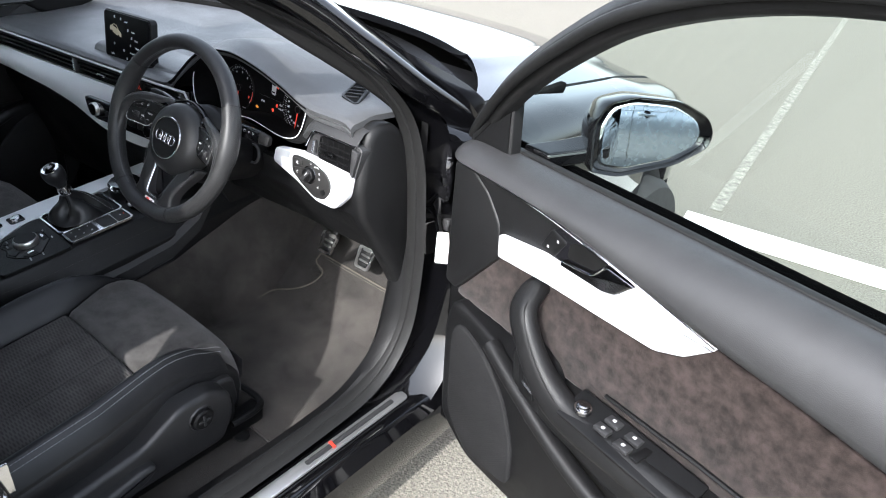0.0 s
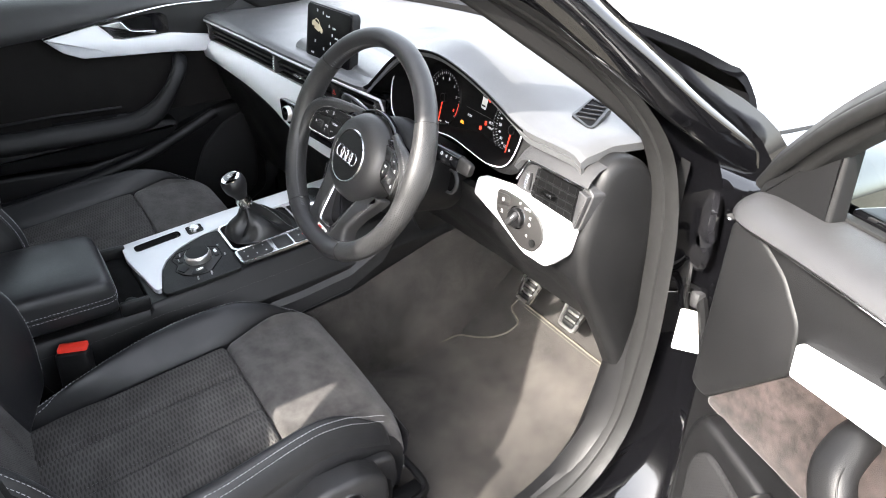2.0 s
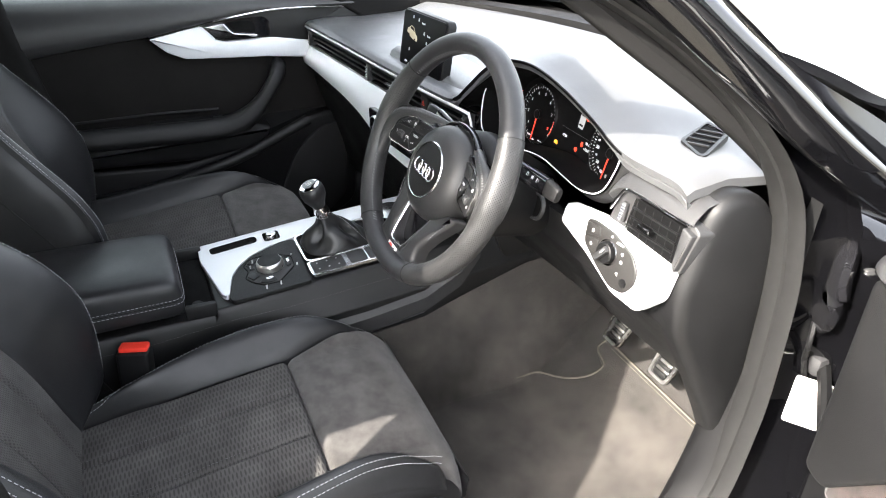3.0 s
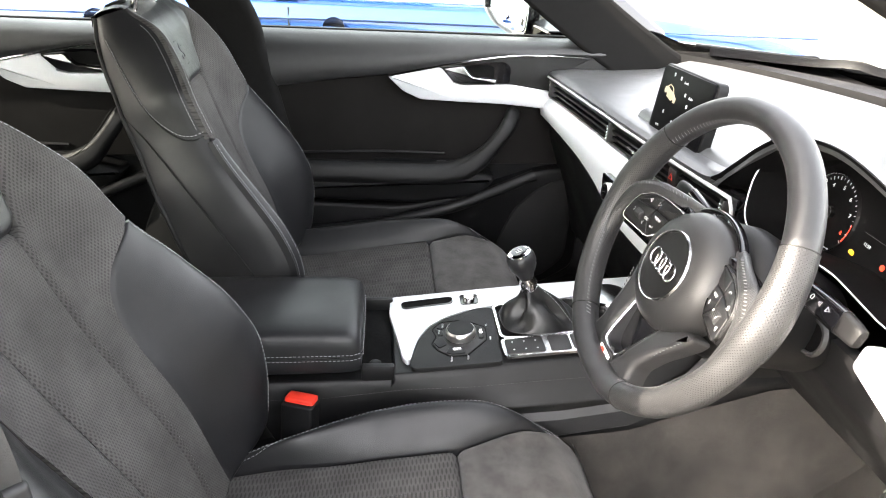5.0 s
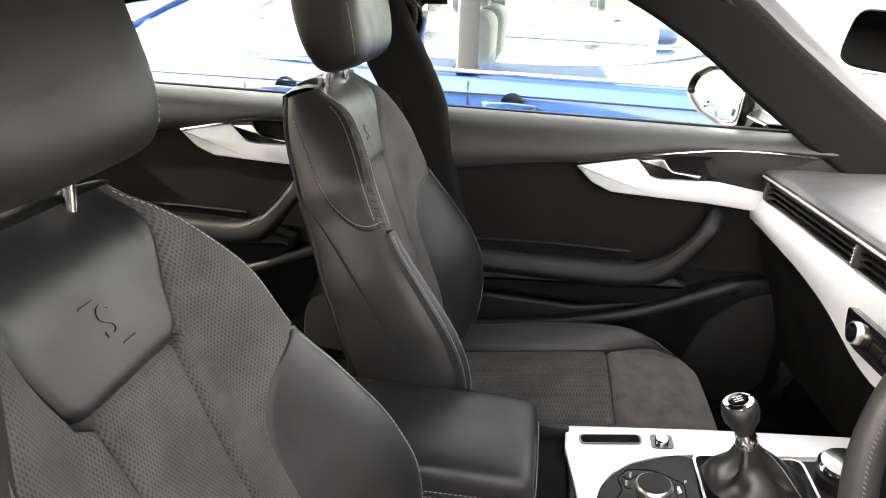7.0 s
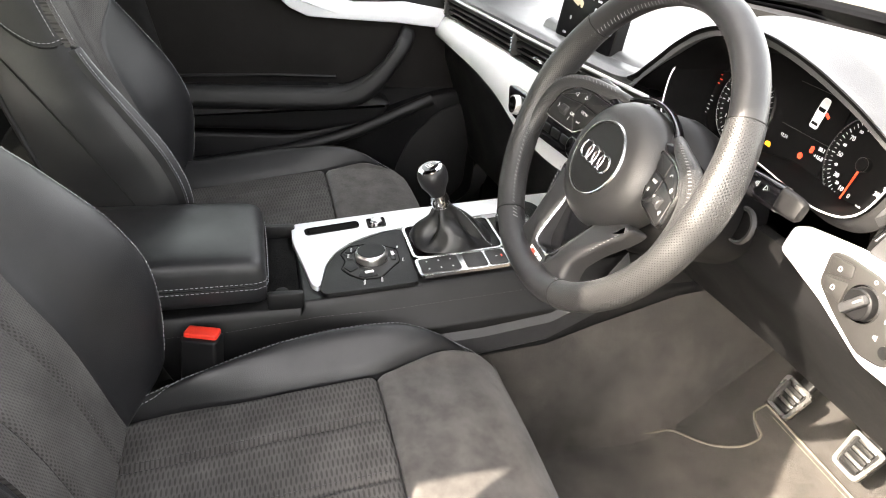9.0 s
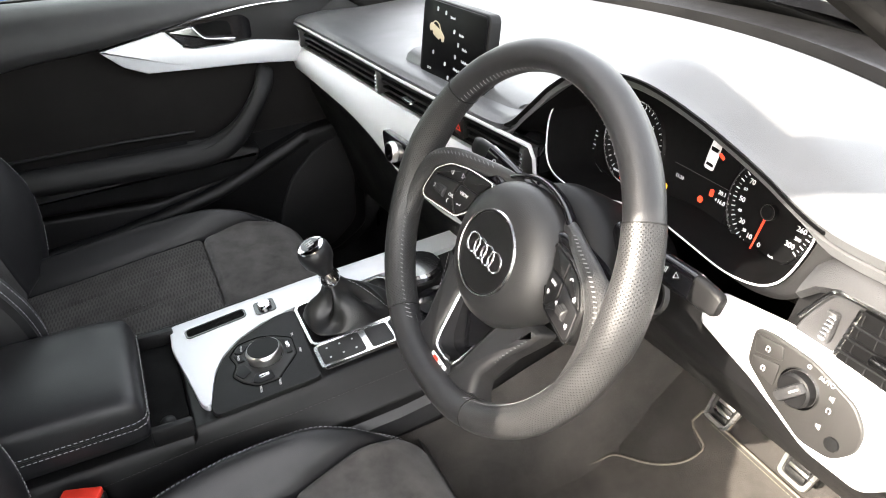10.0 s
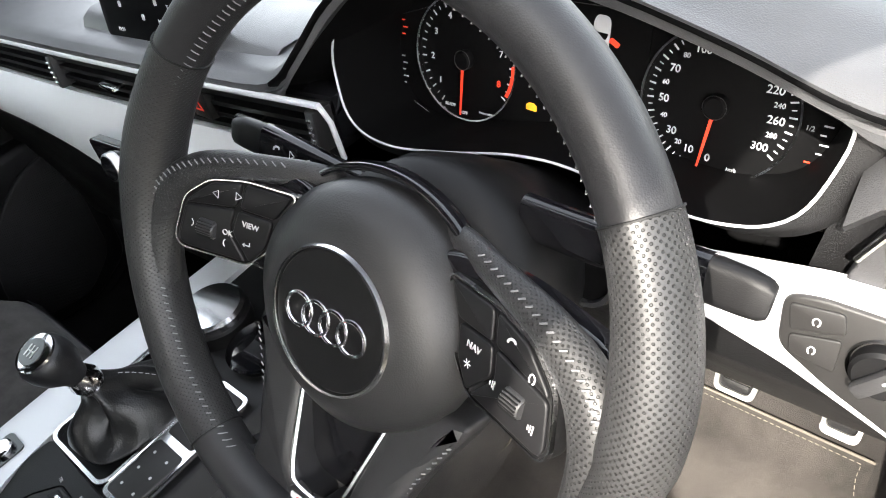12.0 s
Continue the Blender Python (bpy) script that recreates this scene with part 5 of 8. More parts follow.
    rl = lathe([(0.0050, -0.0062), (0.0060, -0.0050), (0.0060, 0.0050), (0.0050, 0.0062)], 20)
    roll = part("roller", rl, GREY_PLASTIC, pd, "ribbed roller", m=M @ Matrix.Translation((0.0145 * s, -0.0085, 0.0052)) @ Matrix.Rotation(radians(90), 4, "Y"))
    ribs = [block(0.0112, 0.0007, 0.0007, (0.0145 * s, -0.0085 + 0.0060 * math.sin(t), 0.0052 + 0.0060 * math.cos(t)), 0) for t in (-0.9, -0.6, -0.3, 0.0, 0.3, 0.6, 0.9)]
    part("roller_ribs", merge(*ribs), HARD_PLASTIC, roll, m=M.copy(), smooth=0)
    marks = (("<", -0.010, 0.0155), (">", 0.006, 0.0180), (")", -0.026, -0.008), ("(", -0.002, -0.014), ("b", 0.014, -0.010)) if s < 0 else (("p", 0.005, 0.0175), ("h", 0.021, 0.008), ("*", -0.019, -0.008), ("m", -0.0005, -0.008), ("m", 0.027, -0.014))
    for kind, x, y in marks:
        part("key_mark", outline_symbol(kind, 0.0048), WHITE_INK, pd, m=M @ Matrix.Translation((x, y, 0.0064)), smooth=0)
    words = (("VIEW", 0.016, 0.002), ("OK", 0.000, -0.007)) if s < 0 else (("NAV", -0.017, 0.002),)
    for w, x, y in words:
        part("key_text", text_bm(w, 0.0050, M @ Matrix.Translation((x, y, 0.0063))), WHITE_INK, pd, smooth=0)
# lower spokes, the web at the bottom and the gloss inlay between them
LS = SW @ Matrix.Translation((0, 0, -0.014))
for s in (1, -1):
    leg = [(0.036, -0.060), (0.084, -0.052), (0.079, -0.066), (0.064, -0.096), (0.054, -0.126), (0.060, -0.146), (0.082, -0.155), (0.070, -0.172), (0.0, -0.172), (0.0, -0.146), (0.017, -0.143), (0.024, -0.130)]
    bm = prism(round_poly([(x * s, y) for x, y in leg], 0.008), -0.014, 0.011, 0.008)
    for v in bm.verts:
        v.co.z += -0.018 * ramp((v.co.y + 0.125) / 0.07)
    part("lower_spoke", bm, RIM_LEATHER, wheel, "smooth leather lower spoke", m=LS.copy(), smooth=60)
    edge = catmull([(0.078 * s, -0.064, -0.004), (0.063 * s, -0.096, 0.001), (0.0535 * s, -0.126, 0.004), (0.060 * s, -0.1465, 0.006), (0.083 * s, -0.154, 0.006)], 8)
    thr = [tube([q + Vector((-0.0014 * s, 0.0, 0.0004)), q + Vector((0.0010 * s, 0.0016, 0.0002))], 0.0005, 4, up=(0, 0, 1)) for q in edge[1::1]]
    part("leg_stitching", merge(*thr), RIM_THREAD, wheel, "pale stitching", m=LS.copy())
inlay = [(-0.040, -0.055), (-0.022, -0.132), (-0.014, -0.141), (0.014, -0.141), (0.022, -0.132), (0.040, -0.055)]
part("spoke_inlay", prism(round_poly(inlay, 0.006), -0.024, -0.010), GLOSS_BLACK, wheel, "gloss black inlay", m=LS.copy())
part("inlay_chrome", tube(catmull([(-0.037, -0.068, -0.009), (-0.028, -0.106, 0.002), (-0.0205, -0.134, 0.0095), (-0.012, -0.1415, 0.0112), (0.012, -0.1415, 0.0112), (0.0205, -0.134, 0.0095), (0.028, -0.106, 0.002), (0.037, -0.068, -0.009)], 5), 0.0017, 6, up=(0, 0, 1)), CHROME, wheel, "chrome inlay edge", m=LS.copy())
part("sport_badge", prism([(-0.0145, -0.0062), (0.0145, -0.0062), (0.0145, 0.0062), (-0.0145, 0.0062)], 0, 0.0012), WHITE_LABEL, wheel, "white and red badge", m=LS @ Matrix.Translation((-0.002, -0.1545, 0.0108)))
part("badge_red", prism([(-0.012, -0.0055), (-0.003, -0.0055), (0.000, 0.0055), (-0.009, 0.0055)], 0, 0.0006), RED, wheel, m=LS @ Matrix.Translation((-0.002, -0.1545, 0.0121)))
part("badge_letter", text_bm("S", 0.0115, LS @ Matrix.Translation((0.006, -0.1545, 0.0124))), HARD_PLASTIC, wheel, smooth=0)
# column and stalks
column = thing("steering_column", "black plastic steering column shroud with two stalks", "steering column")
part("shroud", lathe([(0.060, -0.19), (0.078, -0.10), (0.082, -0.07), (0.078, -0.045), (0.060, -0.038), (0.001, -0.038)], 40), HARD_PLASTIC, column, "round black shroud behind the wheel", m=HUB.copy(), smooth=60)
for s in (1, -1):
    k = SW @ Matrix.Translation((0, 0.048 if s > 0 else 0.022, -0.088))
    part("stalk", sweep(catmull([(0.05 * s, -0.004, -0.004), (0.09 * s, -0.002, 0.0), (0.125 * s, 0.002, 0.004), (0.158 * s, 0.005, 0.008)], 4), round_rect(0.014, 0.026, 0.006), up=(0, 1, 0.1)), GLOSS_BLACK, column, "gloss black stalk", m=k.copy(), smooth=60)
    part("stalk_end", sweep([(0.156 * s, 0.005, 0.008), (0.160 * s, 0.005, 0.008), (0.176 * s, 0.006, 0.011), (0.184 * s, 0.006, 0.012), (0.187 * s, 0.006, 0.012)], round_rect(0.015, 0.027, 0.006), up=(0, 1, 0.1), scale=[0.86, 0.88, 0.84, 0.76, 0.6]), HARD_PLASTIC, column, "dark grey stalk end", m=k.copy(), smooth=60)
    for i, kind in enumerate("hm>" if s > 0 else "<>p"):
        part("stalk_mark", outline_symbol(kind, 0.0055), WHITE_INK, column, m=k @ Matrix.Translation((s * (0.112 + 0.014 * i), 0.003 + 0.001 * i, 0.0112 + 0.0016 * i)), smooth=0)
IGN = axes((0.444, 0.172, 0.922), (1, 0, 0), (0, 0.25, 1))
part("ignition_ring", hoop([(0.0165, 0.0), (0.0175, 0.005), (0.0205, 0.005), (0.022, 0.0)], 32), GREY_PLASTIC, column, "round ignition surround", m=IGN.copy())
part("ignition_slot", lathe([(0.0165, 0.0), (0.016, 0.002), (0.001, 0.002)], 28), DIAL_BLACK, column, m=IGN.copy())

# ---- centre console ----
console = thing("centre_console", "black centre console with silver trim and a round menu dial", "console")


def zc(y):
    return 0.636 + 0.10 * (y + 0.26)


def console_row(y, top):
    """Section of the console: plain sides behind, a ledge that grows towards the front."""
    k = ramp((y + 0.30) / 0.20)
    return [(-0.120, y, 0.33), (-0.124 - 0.011 * k, y, top - 0.096), (-0.122 - 0.006 * k, y, top - 0.012), (-0.116, y, top), (0.112, y, top), (0.119 + 0.003 * k, y, top - 0.010), (0.121 + 0.009 * k, y, top - 0.041), (0.122 + 0.028 * k, y, top - 0.061), (0.122 + 0.028 * k, y, 0.33)]


part("console_body", loft([console_row(y, top) for y, top in [(-0.95, 0.598), (-0.60, 0.610), (-0.36, 0.618), (-0.284, 0.620)] + [(y, zc(y) - 0.004) for y in (-0.281, -0.26, -0.235, -0.21, -0.18, -0.15, -0.10, 0.0, 0.10, 0.20, 0.30, 0.45, 0.75)]]), SOFT_PLASTIC, console, "grained black console body", bevel=0.003)
part("console_seam", stitches([(0.1215, -0.70, 0.580), (0.1215, -0.40, 0.588), (0.1225, -0.26, 0.606), (0.1275, -0.15, 0.614), (0.1300, 0.1, 0.640)], 0.0004), GREY_PLASTIC, console, "sewn seam")
part("knee_strip", loft([[(0.148, y, z - 0.03), (0.158, y, z - 0.02), (0.160, y, z + 0.015), (0.146, y, z + 0.03)] for y, z in ((-0.12, 0.545), (0.0, 0.555), (0.12, 0.575), (0.20, 0.62), (0.24, 0.68))]), GREY_PLASTIC, console, "grey knee strip")
part("tunnel_carpet", loft([[(0.154 - 0.028 * (1 - ramp((y + 0.30) / 0.20)), y, z), (0.158 - 0.026 * (1 - ramp((y + 0.30) / 0.20)), y, z - 0.03), (0.172, y, 0.40), (0.196, y, 0.352), (0.22, y, 0.343)] for y, z in ((-0.30, 0.50), (-0.24, 0.51), (-0.18, 0.518), (-0.12, 0.52), (0.0, 0.525), (0.12, 0.54), (0.20, 0.57), (0.35, 0.62), (0.50, 0.64), (0.64, 0.66), (0.79, 0.68))], closed=False), CARPET, console, "grey carpet up the tunnel side", smooth=60)
# armrest with a stitched edge
arm = thing("armrest", "black leather centre armrest with pale double stitching", "armrest")


def arm_ring(y, top, w, low):
    return [Vector((x, y, z)) for x, z in [(-w, low), (-w - 0.003, low + 0.006), (-w - 0.004, low + 0.020), (-w - 0.001, top - 0.020), (-w + 0.004, top - 0.009), (-w + 0.014, top - 0.002), (-w * 0.5, top + 0.001), (0, top + 0.003), (w * 0.5, top + 0.001), (w - 0.014, top - 0.002), (w - 0.004, top - 0.009), (w + 0.001, top - 0.020), (w + 0.004, low + 0.020), (w + 0.003, low + 0.006), (w, low)]]


part("pad", loft([arm_ring(y, t, w, l) for y, t, w, l in ((-0.80, 0.690, 0.100, 0.615), (-0.78, 0.700, 0.104, 0.615), (-0.60, 0.704, 0.106, 0.618), (-0.42, 0.705, 0.106, 0.622), (-0.368, 0.704, 0.1055, 0.624), (-0.350, 0.702, 0.1045, 0.624), (-0.341, 0.697, 0.102, 0.625), (-0.336, 0.688, 0.099, 0.626), (-0.334, 0.675, 0.097, 0.628))]), LEATHER, arm, "padded black leather lid", smooth=60, subsurf=1)
for dz in (0.001, 0.011):
    pts = [(0.1103 - 0.002 * (i / 30) ** 6, -0.78 + 0.43 * i / 30, 0.648 + dz + 0.006 * i / 30) for i in range(31)] + [(0.1035, -0.337, 0.655 + dz), (0.090, -0.3322, 0.655 + dz), (0.0, -0.3315, 0.655 + dz), (-0.090, -0.3322, 0.655 + dz)]
    part("stitching", stitches(pts), THREAD, arm, "pale stitching")
part("seam", tube([(0.1098, -0.78, 0.654), (0.1098, -0.40, 0.659), (0.108, -0.35, 0.661), (0.095, -0.333, 0.664), (0.0, -0.331, 0.664), (-0.095, -0.333, 0.664)], 0.0013, 5), RUBBER, arm)
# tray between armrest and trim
part("tray", block(0.20, 0.05, 0.006, (0.0, -0.31, 0.622), 0.002), SHADE_CARPET, console)
for sx in (1, -1):
    part("tray_wall", block(0.012, 0.055, 0.03, (sx * 0.108, -0.308, 0.632), 0.004), SOFT_PLASTIC, console)
part("tray_button", lathe([(0.010, 0), (0.010, 0.012), (0.007, 0.014), (0.001, 0.014)], 16), HARD_PLASTIC, console, m=Matrix.Translation((0.088, -0.312, 0.624)))
TOP = axes((0, -0.26, zc(-0.26)), (1, 0, 0), (0, 1, 0.10))
# silver trim: a strip along the passenger edge and a foot across the rear
strip = [(-0.122, -0.025), (-0.06, -0.028), (0.0, -0.018), (0.082, -0.006), (0.094, 0.004), (0.060, 0.012), (0.026, 0.021), (-0.006, 0.039), (-0.032, 0.068), (-0.053, 0.110), (-0.062, 0.16), (-0.070, 0.30), (-0.078, 0.48), (-0.125, 0.50), (-0.128, 0.2)]
part("silver_trim", prism(round_poly(strip, 0.01), -0.004, 0.006, 0.002), SILVER, console, "brushed silver console trim", m=TOP.copy())
# flat dark sheet paints the shade inside the slot
part("slot", prism(round_rect(0.020, 0.092, 0.006), 0.002, 0.0066), SHADE_CARPET, console, "narrow storage slot, its inner shade painted as a dark sheet", m=TOP @ Matrix.Translation((-0.088, 0.045, 0)) @ Matrix.Rotation(radians(4), 4, "Z"))
part("slot_frame", frame_prism(round_rect(0.024, 0.098, 0.008), round_rect(0.020, 0.092, 0.006), 0.004, 0.0080), GLOSS_BLACK, console, m=TOP @ Matrix.Translation((-0.088, 0.045, 0)) @ Matrix.Rotation(radians(4), 4, "Z"))
vol = part("volume_knob", lathe([(0.0115, 0), (0.0112, 0.007), (0.0092, 0.0085), (0.001, 0.0085)], 28), CHROME, console, "small chrome volume knob", m=TOP @ Matrix.Translation((-0.088, 0.125, 0.006)))
part("volume_plate", prism(round_rect(0.034, 0.034, 0.006), 0.006, 0.008), GLOSS_BLACK, console, m=TOP @ Matrix.Translation((-0.088, 0.125, 0)))
# dial panel
panel = [(-0.057, 0.135), (-0.030, 0.072), (-0.003, 0.042), (0.030, 0.023), (0.097, 0.005), (0.114, 0.010), (0.116, 0.06), (0.116, 0.16), (-0.055, 0.165)]
part("dial_panel", prism(round_poly(panel, 0.008), -0.002, 0.0055, 0.001), SOFT_PLASTIC, console, "matt black control panel", m=TOP.copy())
rotm = TOP @ Matrix.Translation((0.030, 0.098, 0.005))
rk = part("menu_dial", lathe([(0.0265, 0.0), (0.027, 0.011), (0.0255, 0.015), (0.0235, 0.0165)], 40), STEEL, console, "chrome ringed menu dial", m=rotm.copy())
part("dial_top", lathe([(0.0236, 0.014), (0.0232, 0.0168), (0.019, 0.0175), (0.001, 0.0175)], 36), HARD_PLASTIC, rk, "black touch pad", m=rotm.copy())
part("dial_ring", hoop([(0.030, 0.0), (0.030, 0.0015), (0.0275, 0.0015), (0.0275, 0.0)], 36), GLOSS_BLACK, rk, m=rotm.copy())
ring_plate = [(-0.014, 0.066), (0.006, 0.050), (0.030, 0.056), (0.050, 0.046), (0.070, 0.056), (0.088, 0.074), (0.090, 0.104), (0.074, 0.118), (0.050, 0.140), (0.012, 0.142), (-0.006, 0.120), (-0.016, 0.098)]
part("dial_plate", prism(round_poly(ring_plate, 0.006), 0.0040, 0.0068, 0.0008), PLATE_GREY, console, "raised dark plate round the dial", m=TOP.copy())
part("plate_line", tube([(x, y, 0.0062) for x, y in round_poly([(0.038 + (x - 0.038) * 1.04, 0.095 + (y - 0.095) * 1.04) for x, y in ring_plate], 0.006)], 0.0007, 5, closed=True, up=(0, 0, 1)), DIAL_BLACK, console, m=TOP.copy())
for poly in ([(-0.012, 0.068), (0.003, 0.056), (0.010, 0.066), (-0.004, 0.080)], [(0.006, 0.053), (0.028, 0.058), (0.028, 0.068), (0.012, 0.066)], [(0.034, 0.057), (0.050, 0.049), (0.066, 0.058), (0.056, 0.072), (0.036, 0.066)], [(0.064, 0.076), (0.080, 0.068), (0.087, 0.078), (0.086, 0.100), (0.066, 0.098)], [(0.008, 0.128), (0.046, 0.128), (0.046, 0.137), (0.014, 0.139)]):
    part("panel_button", prism(round_poly(poly, 0.0025), 0.0066, 0.0086, 0.0010), BUTTON_BLACK, console, "black panel key", m=TOP.copy())
for x, y, turn in ((0.076, 0.087, 0), (0.028, 0.1335, 90)):
    part("chrome_toggle", block(0.006, 0.015, 0.005, (0, 0, 0), 0.0015), CHROME, console, "chrome toggle", m=TOP @ Matrix.Translation((x, y, 0.0092)) @ Matrix.Rotation(radians(turn), 4, "Z"))
for text, x, y in (("MENU", -0.001, 0.068), ("BACK", 0.018, 0.0605), ("RADIO", 0.096, 0.104), ("MEDIA", 0.098, 0.076), ("NAV", 0.046, 0.148), ("TEL", 0.004, 0.146)):
    part("panel_text", text_bm(text, 0.0046, TOP @ Matrix.Translation((x, y, 0.0088 if x < 0.09 and y < 0.14 else 0.0060)) @ Matrix.Rotation(radians(-8), 4, "Z")), WHITE_INK, console, smooth=0)
# gear lever surround
GL = TOP @ Matrix.Translation((-0.004, 0.245, 0.004))
part("gear_frame", frame_prism(round_rect(0.114, 0.160, 0.014), round_rect(0.106, 0.152, 0.012), -0.004, 0.004), CHROME, console, "chrome gear surround", m=GL.copy())
part("gear_well", prism(round_rect(0.108, 0.153, 0.012), -0.012, -0.006), HARD_PLASTIC, console, m=GL.copy())
BAR_X = 0.083
part("button_bar", prism(round_rect(0.052, 0.156, 0.008), -0.003, 0.003), CHROME, console, "chrome framed button bar", m=GL @ Matrix.Translation((BAR_X, -0.002, 0)))
for y, h, marks in ((-0.042, 0.066, 6), (0.018, 0.036, 0), (0.055, 0.032, 1)):
    bt = part("bar_button", prism(round_rect(0.044, h, 0.005), 0.001, 0.0046, 0.0010), PLATE_GREY, console, "black console key", m=GL @ Matrix.Translation((BAR_X, y, 0)))
    for k in range(marks):
        part("key_mark", prism(round_rect(0.0030, 0.0030, 0.0008, 2), 0.0044, 0.0049), WHITE_INK, bt, m=GL @ Matrix.Translation((BAR_X + (-0.011 + 0.022 * (k % 2) if marks > 1 else 0), y + (-0.020 + 0.020 * (k // 2) if marks > 1 else 0), 0)))
part("brake_lamp", prism(round_rect(0.005, 0.0022, 0.0006, 2), 0.0044, 0.0050), NEEDLE, console, "red parking brake light", m=GL @ Matrix.Translation((BAR_X, 0.064, 0)))
lever = thing("gear_lever", "black leather gear lever with a chrome topped knob", "gear lever")
base = Vector((-0.004, -0.016, 0.660))
head = Vector((0.002, -0.066, 0.795))
ax = (head - base).normalized()
rng = random.Random(3)
rows = []
for j in range(17):
    t = j / 16
    c = base.lerp(head, 0.60 * t ** 1.7)
    k = 0.30 + 0.70 * (1 - t) ** 1.5
    hx, hy = 0.054 * k * (1 - 0.28 * t) , 0.077 * k * (1 - 0.42 * t)
    row = []
    for i in range(48):
        a = 2 * math.pi * i / 48
        e = 0.55 + 0.45 * t
        cx, cy = math.copysign(abs(math.cos(a)) ** e, math.cos(a)), math.copysign(abs(math.sin(a)) ** e, math.sin(a))
        sag = math.sin(math.pi * min(1.0, t * 1.15))
        fold = 1 + sag * (0.24 * math.sin(a * 4 + 1.1 + t * 3.2) + 0.13 * math.sin(a * 7 + 2.0 - t * 4.5))
        row.append(c + Vector((hx * cx * fold, hy * cy * fold, 0.020 * math.sin(math.pi * t) + 0.007 * sag * math.sin(a * 3 + t * 5))))
    rows.append(row)
part("gaiter", loft(rows), GAITER, lever, "soft folded black leather gaiter", smooth=80, subsurf=1)
part("gaiter_stitching", stitches([r + Vector((0.001, 0.001, 0.0015)) for r in (rows[j][8] for j in range(1, 14))]), THREAD, lever, "pale gaiter seam")
KN = Matrix.Translation(base.lerp(head, 0.60)) @ ax.to_track_quat("Z", "Y").to_matrix().to_4x4()
part("collar", lathe([(0.014, -0.012), (0.0165, 0.0), (0.013, 0.012), (0.012, 0.016)], 28), CHROME, lever, "chrome collar", m=KN.copy())
part("knob", lathe([(0.012, 0.010), (0.015, 0.020), (0.0235, 0.036), (0.0255, 0.048), (0.0245, 0.058), (0.020, 0.064), (0.018, 0.065)], 32), LEATHER, lever, "black leather knob", m=KN.copy(), smooth=60)
part("knob_cap", lathe([(0.0205, 0.0625), (0.0200, 0.0660), (0.016, 0.0675), (0.001, 0.0682)], 32), CHROME, lever, "chrome knob cap", m=KN.copy())
part("shift_pattern", lathe([(0.0145, 0.067), (0.014, 0.0688), (0.001, 0.0693)], 28), GLOSS_BLACK, lever, m=KN.copy())
lines = [block(0.0012, 0.012, 0.0006, (x, 0, 0.0695), 0) for x in (-0.005, 0.0, 0.005)] + [block(0.011, 0.0012, 0.0006, (0, 0, 0.0695), 0)]
part("pattern_lines", merge(*lines), WHITE_INK, lever, m=KN.copy(), smooth=0)
# cup holder ahead of the lever
cup = thing("cup_holder", "round cup holder with a satin metal lid", "cup holder")
part("holder", lathe([(0.040, -0.02), (0.042, 0.012), (0.038, 0.014), (0.001, 0.014)], 36), HARD_PLASTIC, cup, m=TOP @ Matrix.Translation((-0.025, 0.375, 0.004)))
part("lid", lathe([(0.039, 0.014), (0.040, 0.024), (0.036, 0.028), (0.001, 0.029)], 36), CHROME, cup, "satin metal lid", m=TOP @ Matrix.Translation((-0.025, 0.375, 0.004)))
part("holder", lathe([(0.036, 0.0), (0.040, 0.004), (0.037, 0.006), (0.034, -0.01), (0.001, -0.01)], 36), GLOSS_BLACK, cup, m=TOP @ Matrix.Translation((0.055, 0.375, 0.004)))
# belt buckle
buckle = thing("belt_buckle", "black seat belt buckle with a red release button", "seat belt buckle")
BK = axes((0.156, -0.430, 0.612), (0.30, 0.95, 0.0), (-0.16, 0.0, 1.0))
part("buckle_body", prism(round_rect(0.054, 0.036, 0.006), -0.095, 0.0, 0.004), HARD_PLASTIC, buckle, m=BK @ Matrix.Rotation(radians(-90), 4, "X"))
part("release_button", prism(round_rect(0.048, 0.026, 0.004), -0.002, 0.007, 0.002), RED, buckle, "red release button", m=BK @ Matrix.Rotation(radians(-90), 4, "X") @ Matrix.Translation((0, 0.003, 0)))
part("stem", block(0.035, 0.018, 0.10, (0.158, -0.44, 0.48), 0.006), HARD_PLASTIC, buckle)
# pedals
def pedal(name, label, x, y, z, low, high, half, bars, arm_to):
    """A steel pedal pad with rubber bars on its arm."""
    ped = thing(name, label, "pedal", "pedals")
    PM = axes((x, y, z), (1, 0, 0), (0, 0.50, 0.866))
    outline = round_poly([(-low, -half), (low, -half), (high, half), (-high, half)], 0.009)
    inside = [(px * 0.78, py * 0.80) for px, py in outline]
    part("pad", prism(outline, 0, 0.005, 0.002), HARD_PLASTIC, ped, m=PM.copy())
    part("steel_frame", frame_prism(outline, inside, 0.004, 0.0105), STEEL, ped, "bright steel frame", m=PM.copy())
    step = 1.5 * half / bars
    for k in range(bars):
        part("rubber_bar", block(1.35 * low, step * 0.46, 0.006, (0, (k - (bars - 1) / 2) * step, 0.0065), 0.0015), RUBBER, ped, m=PM.copy())
        part("steel_bar", block(1.35 * low, step * 0.40, 0.005, (0, (k - (bars - 1) / 2) * step + step * 0.46, 0.006), 0.0012), STEEL, ped, m=PM.copy())
    part("arm", sweep(catmull([(x, y + 0.006, z), (x, y + 0.04, z + 0.07), arm_to], 5), round_rect(0.012, 0.026, 0.004), up=(1, 0, 0)), HARD_PLASTIC, ped, "black pedal arm")
    return ped


pedal("clutch_pedal", "stainless steel clutch pedal with black rubber bars", 0.320, 0.500, 0.512, 0.024, 0.031, 0.030, 3, (0.322, 0.53, 0.70))
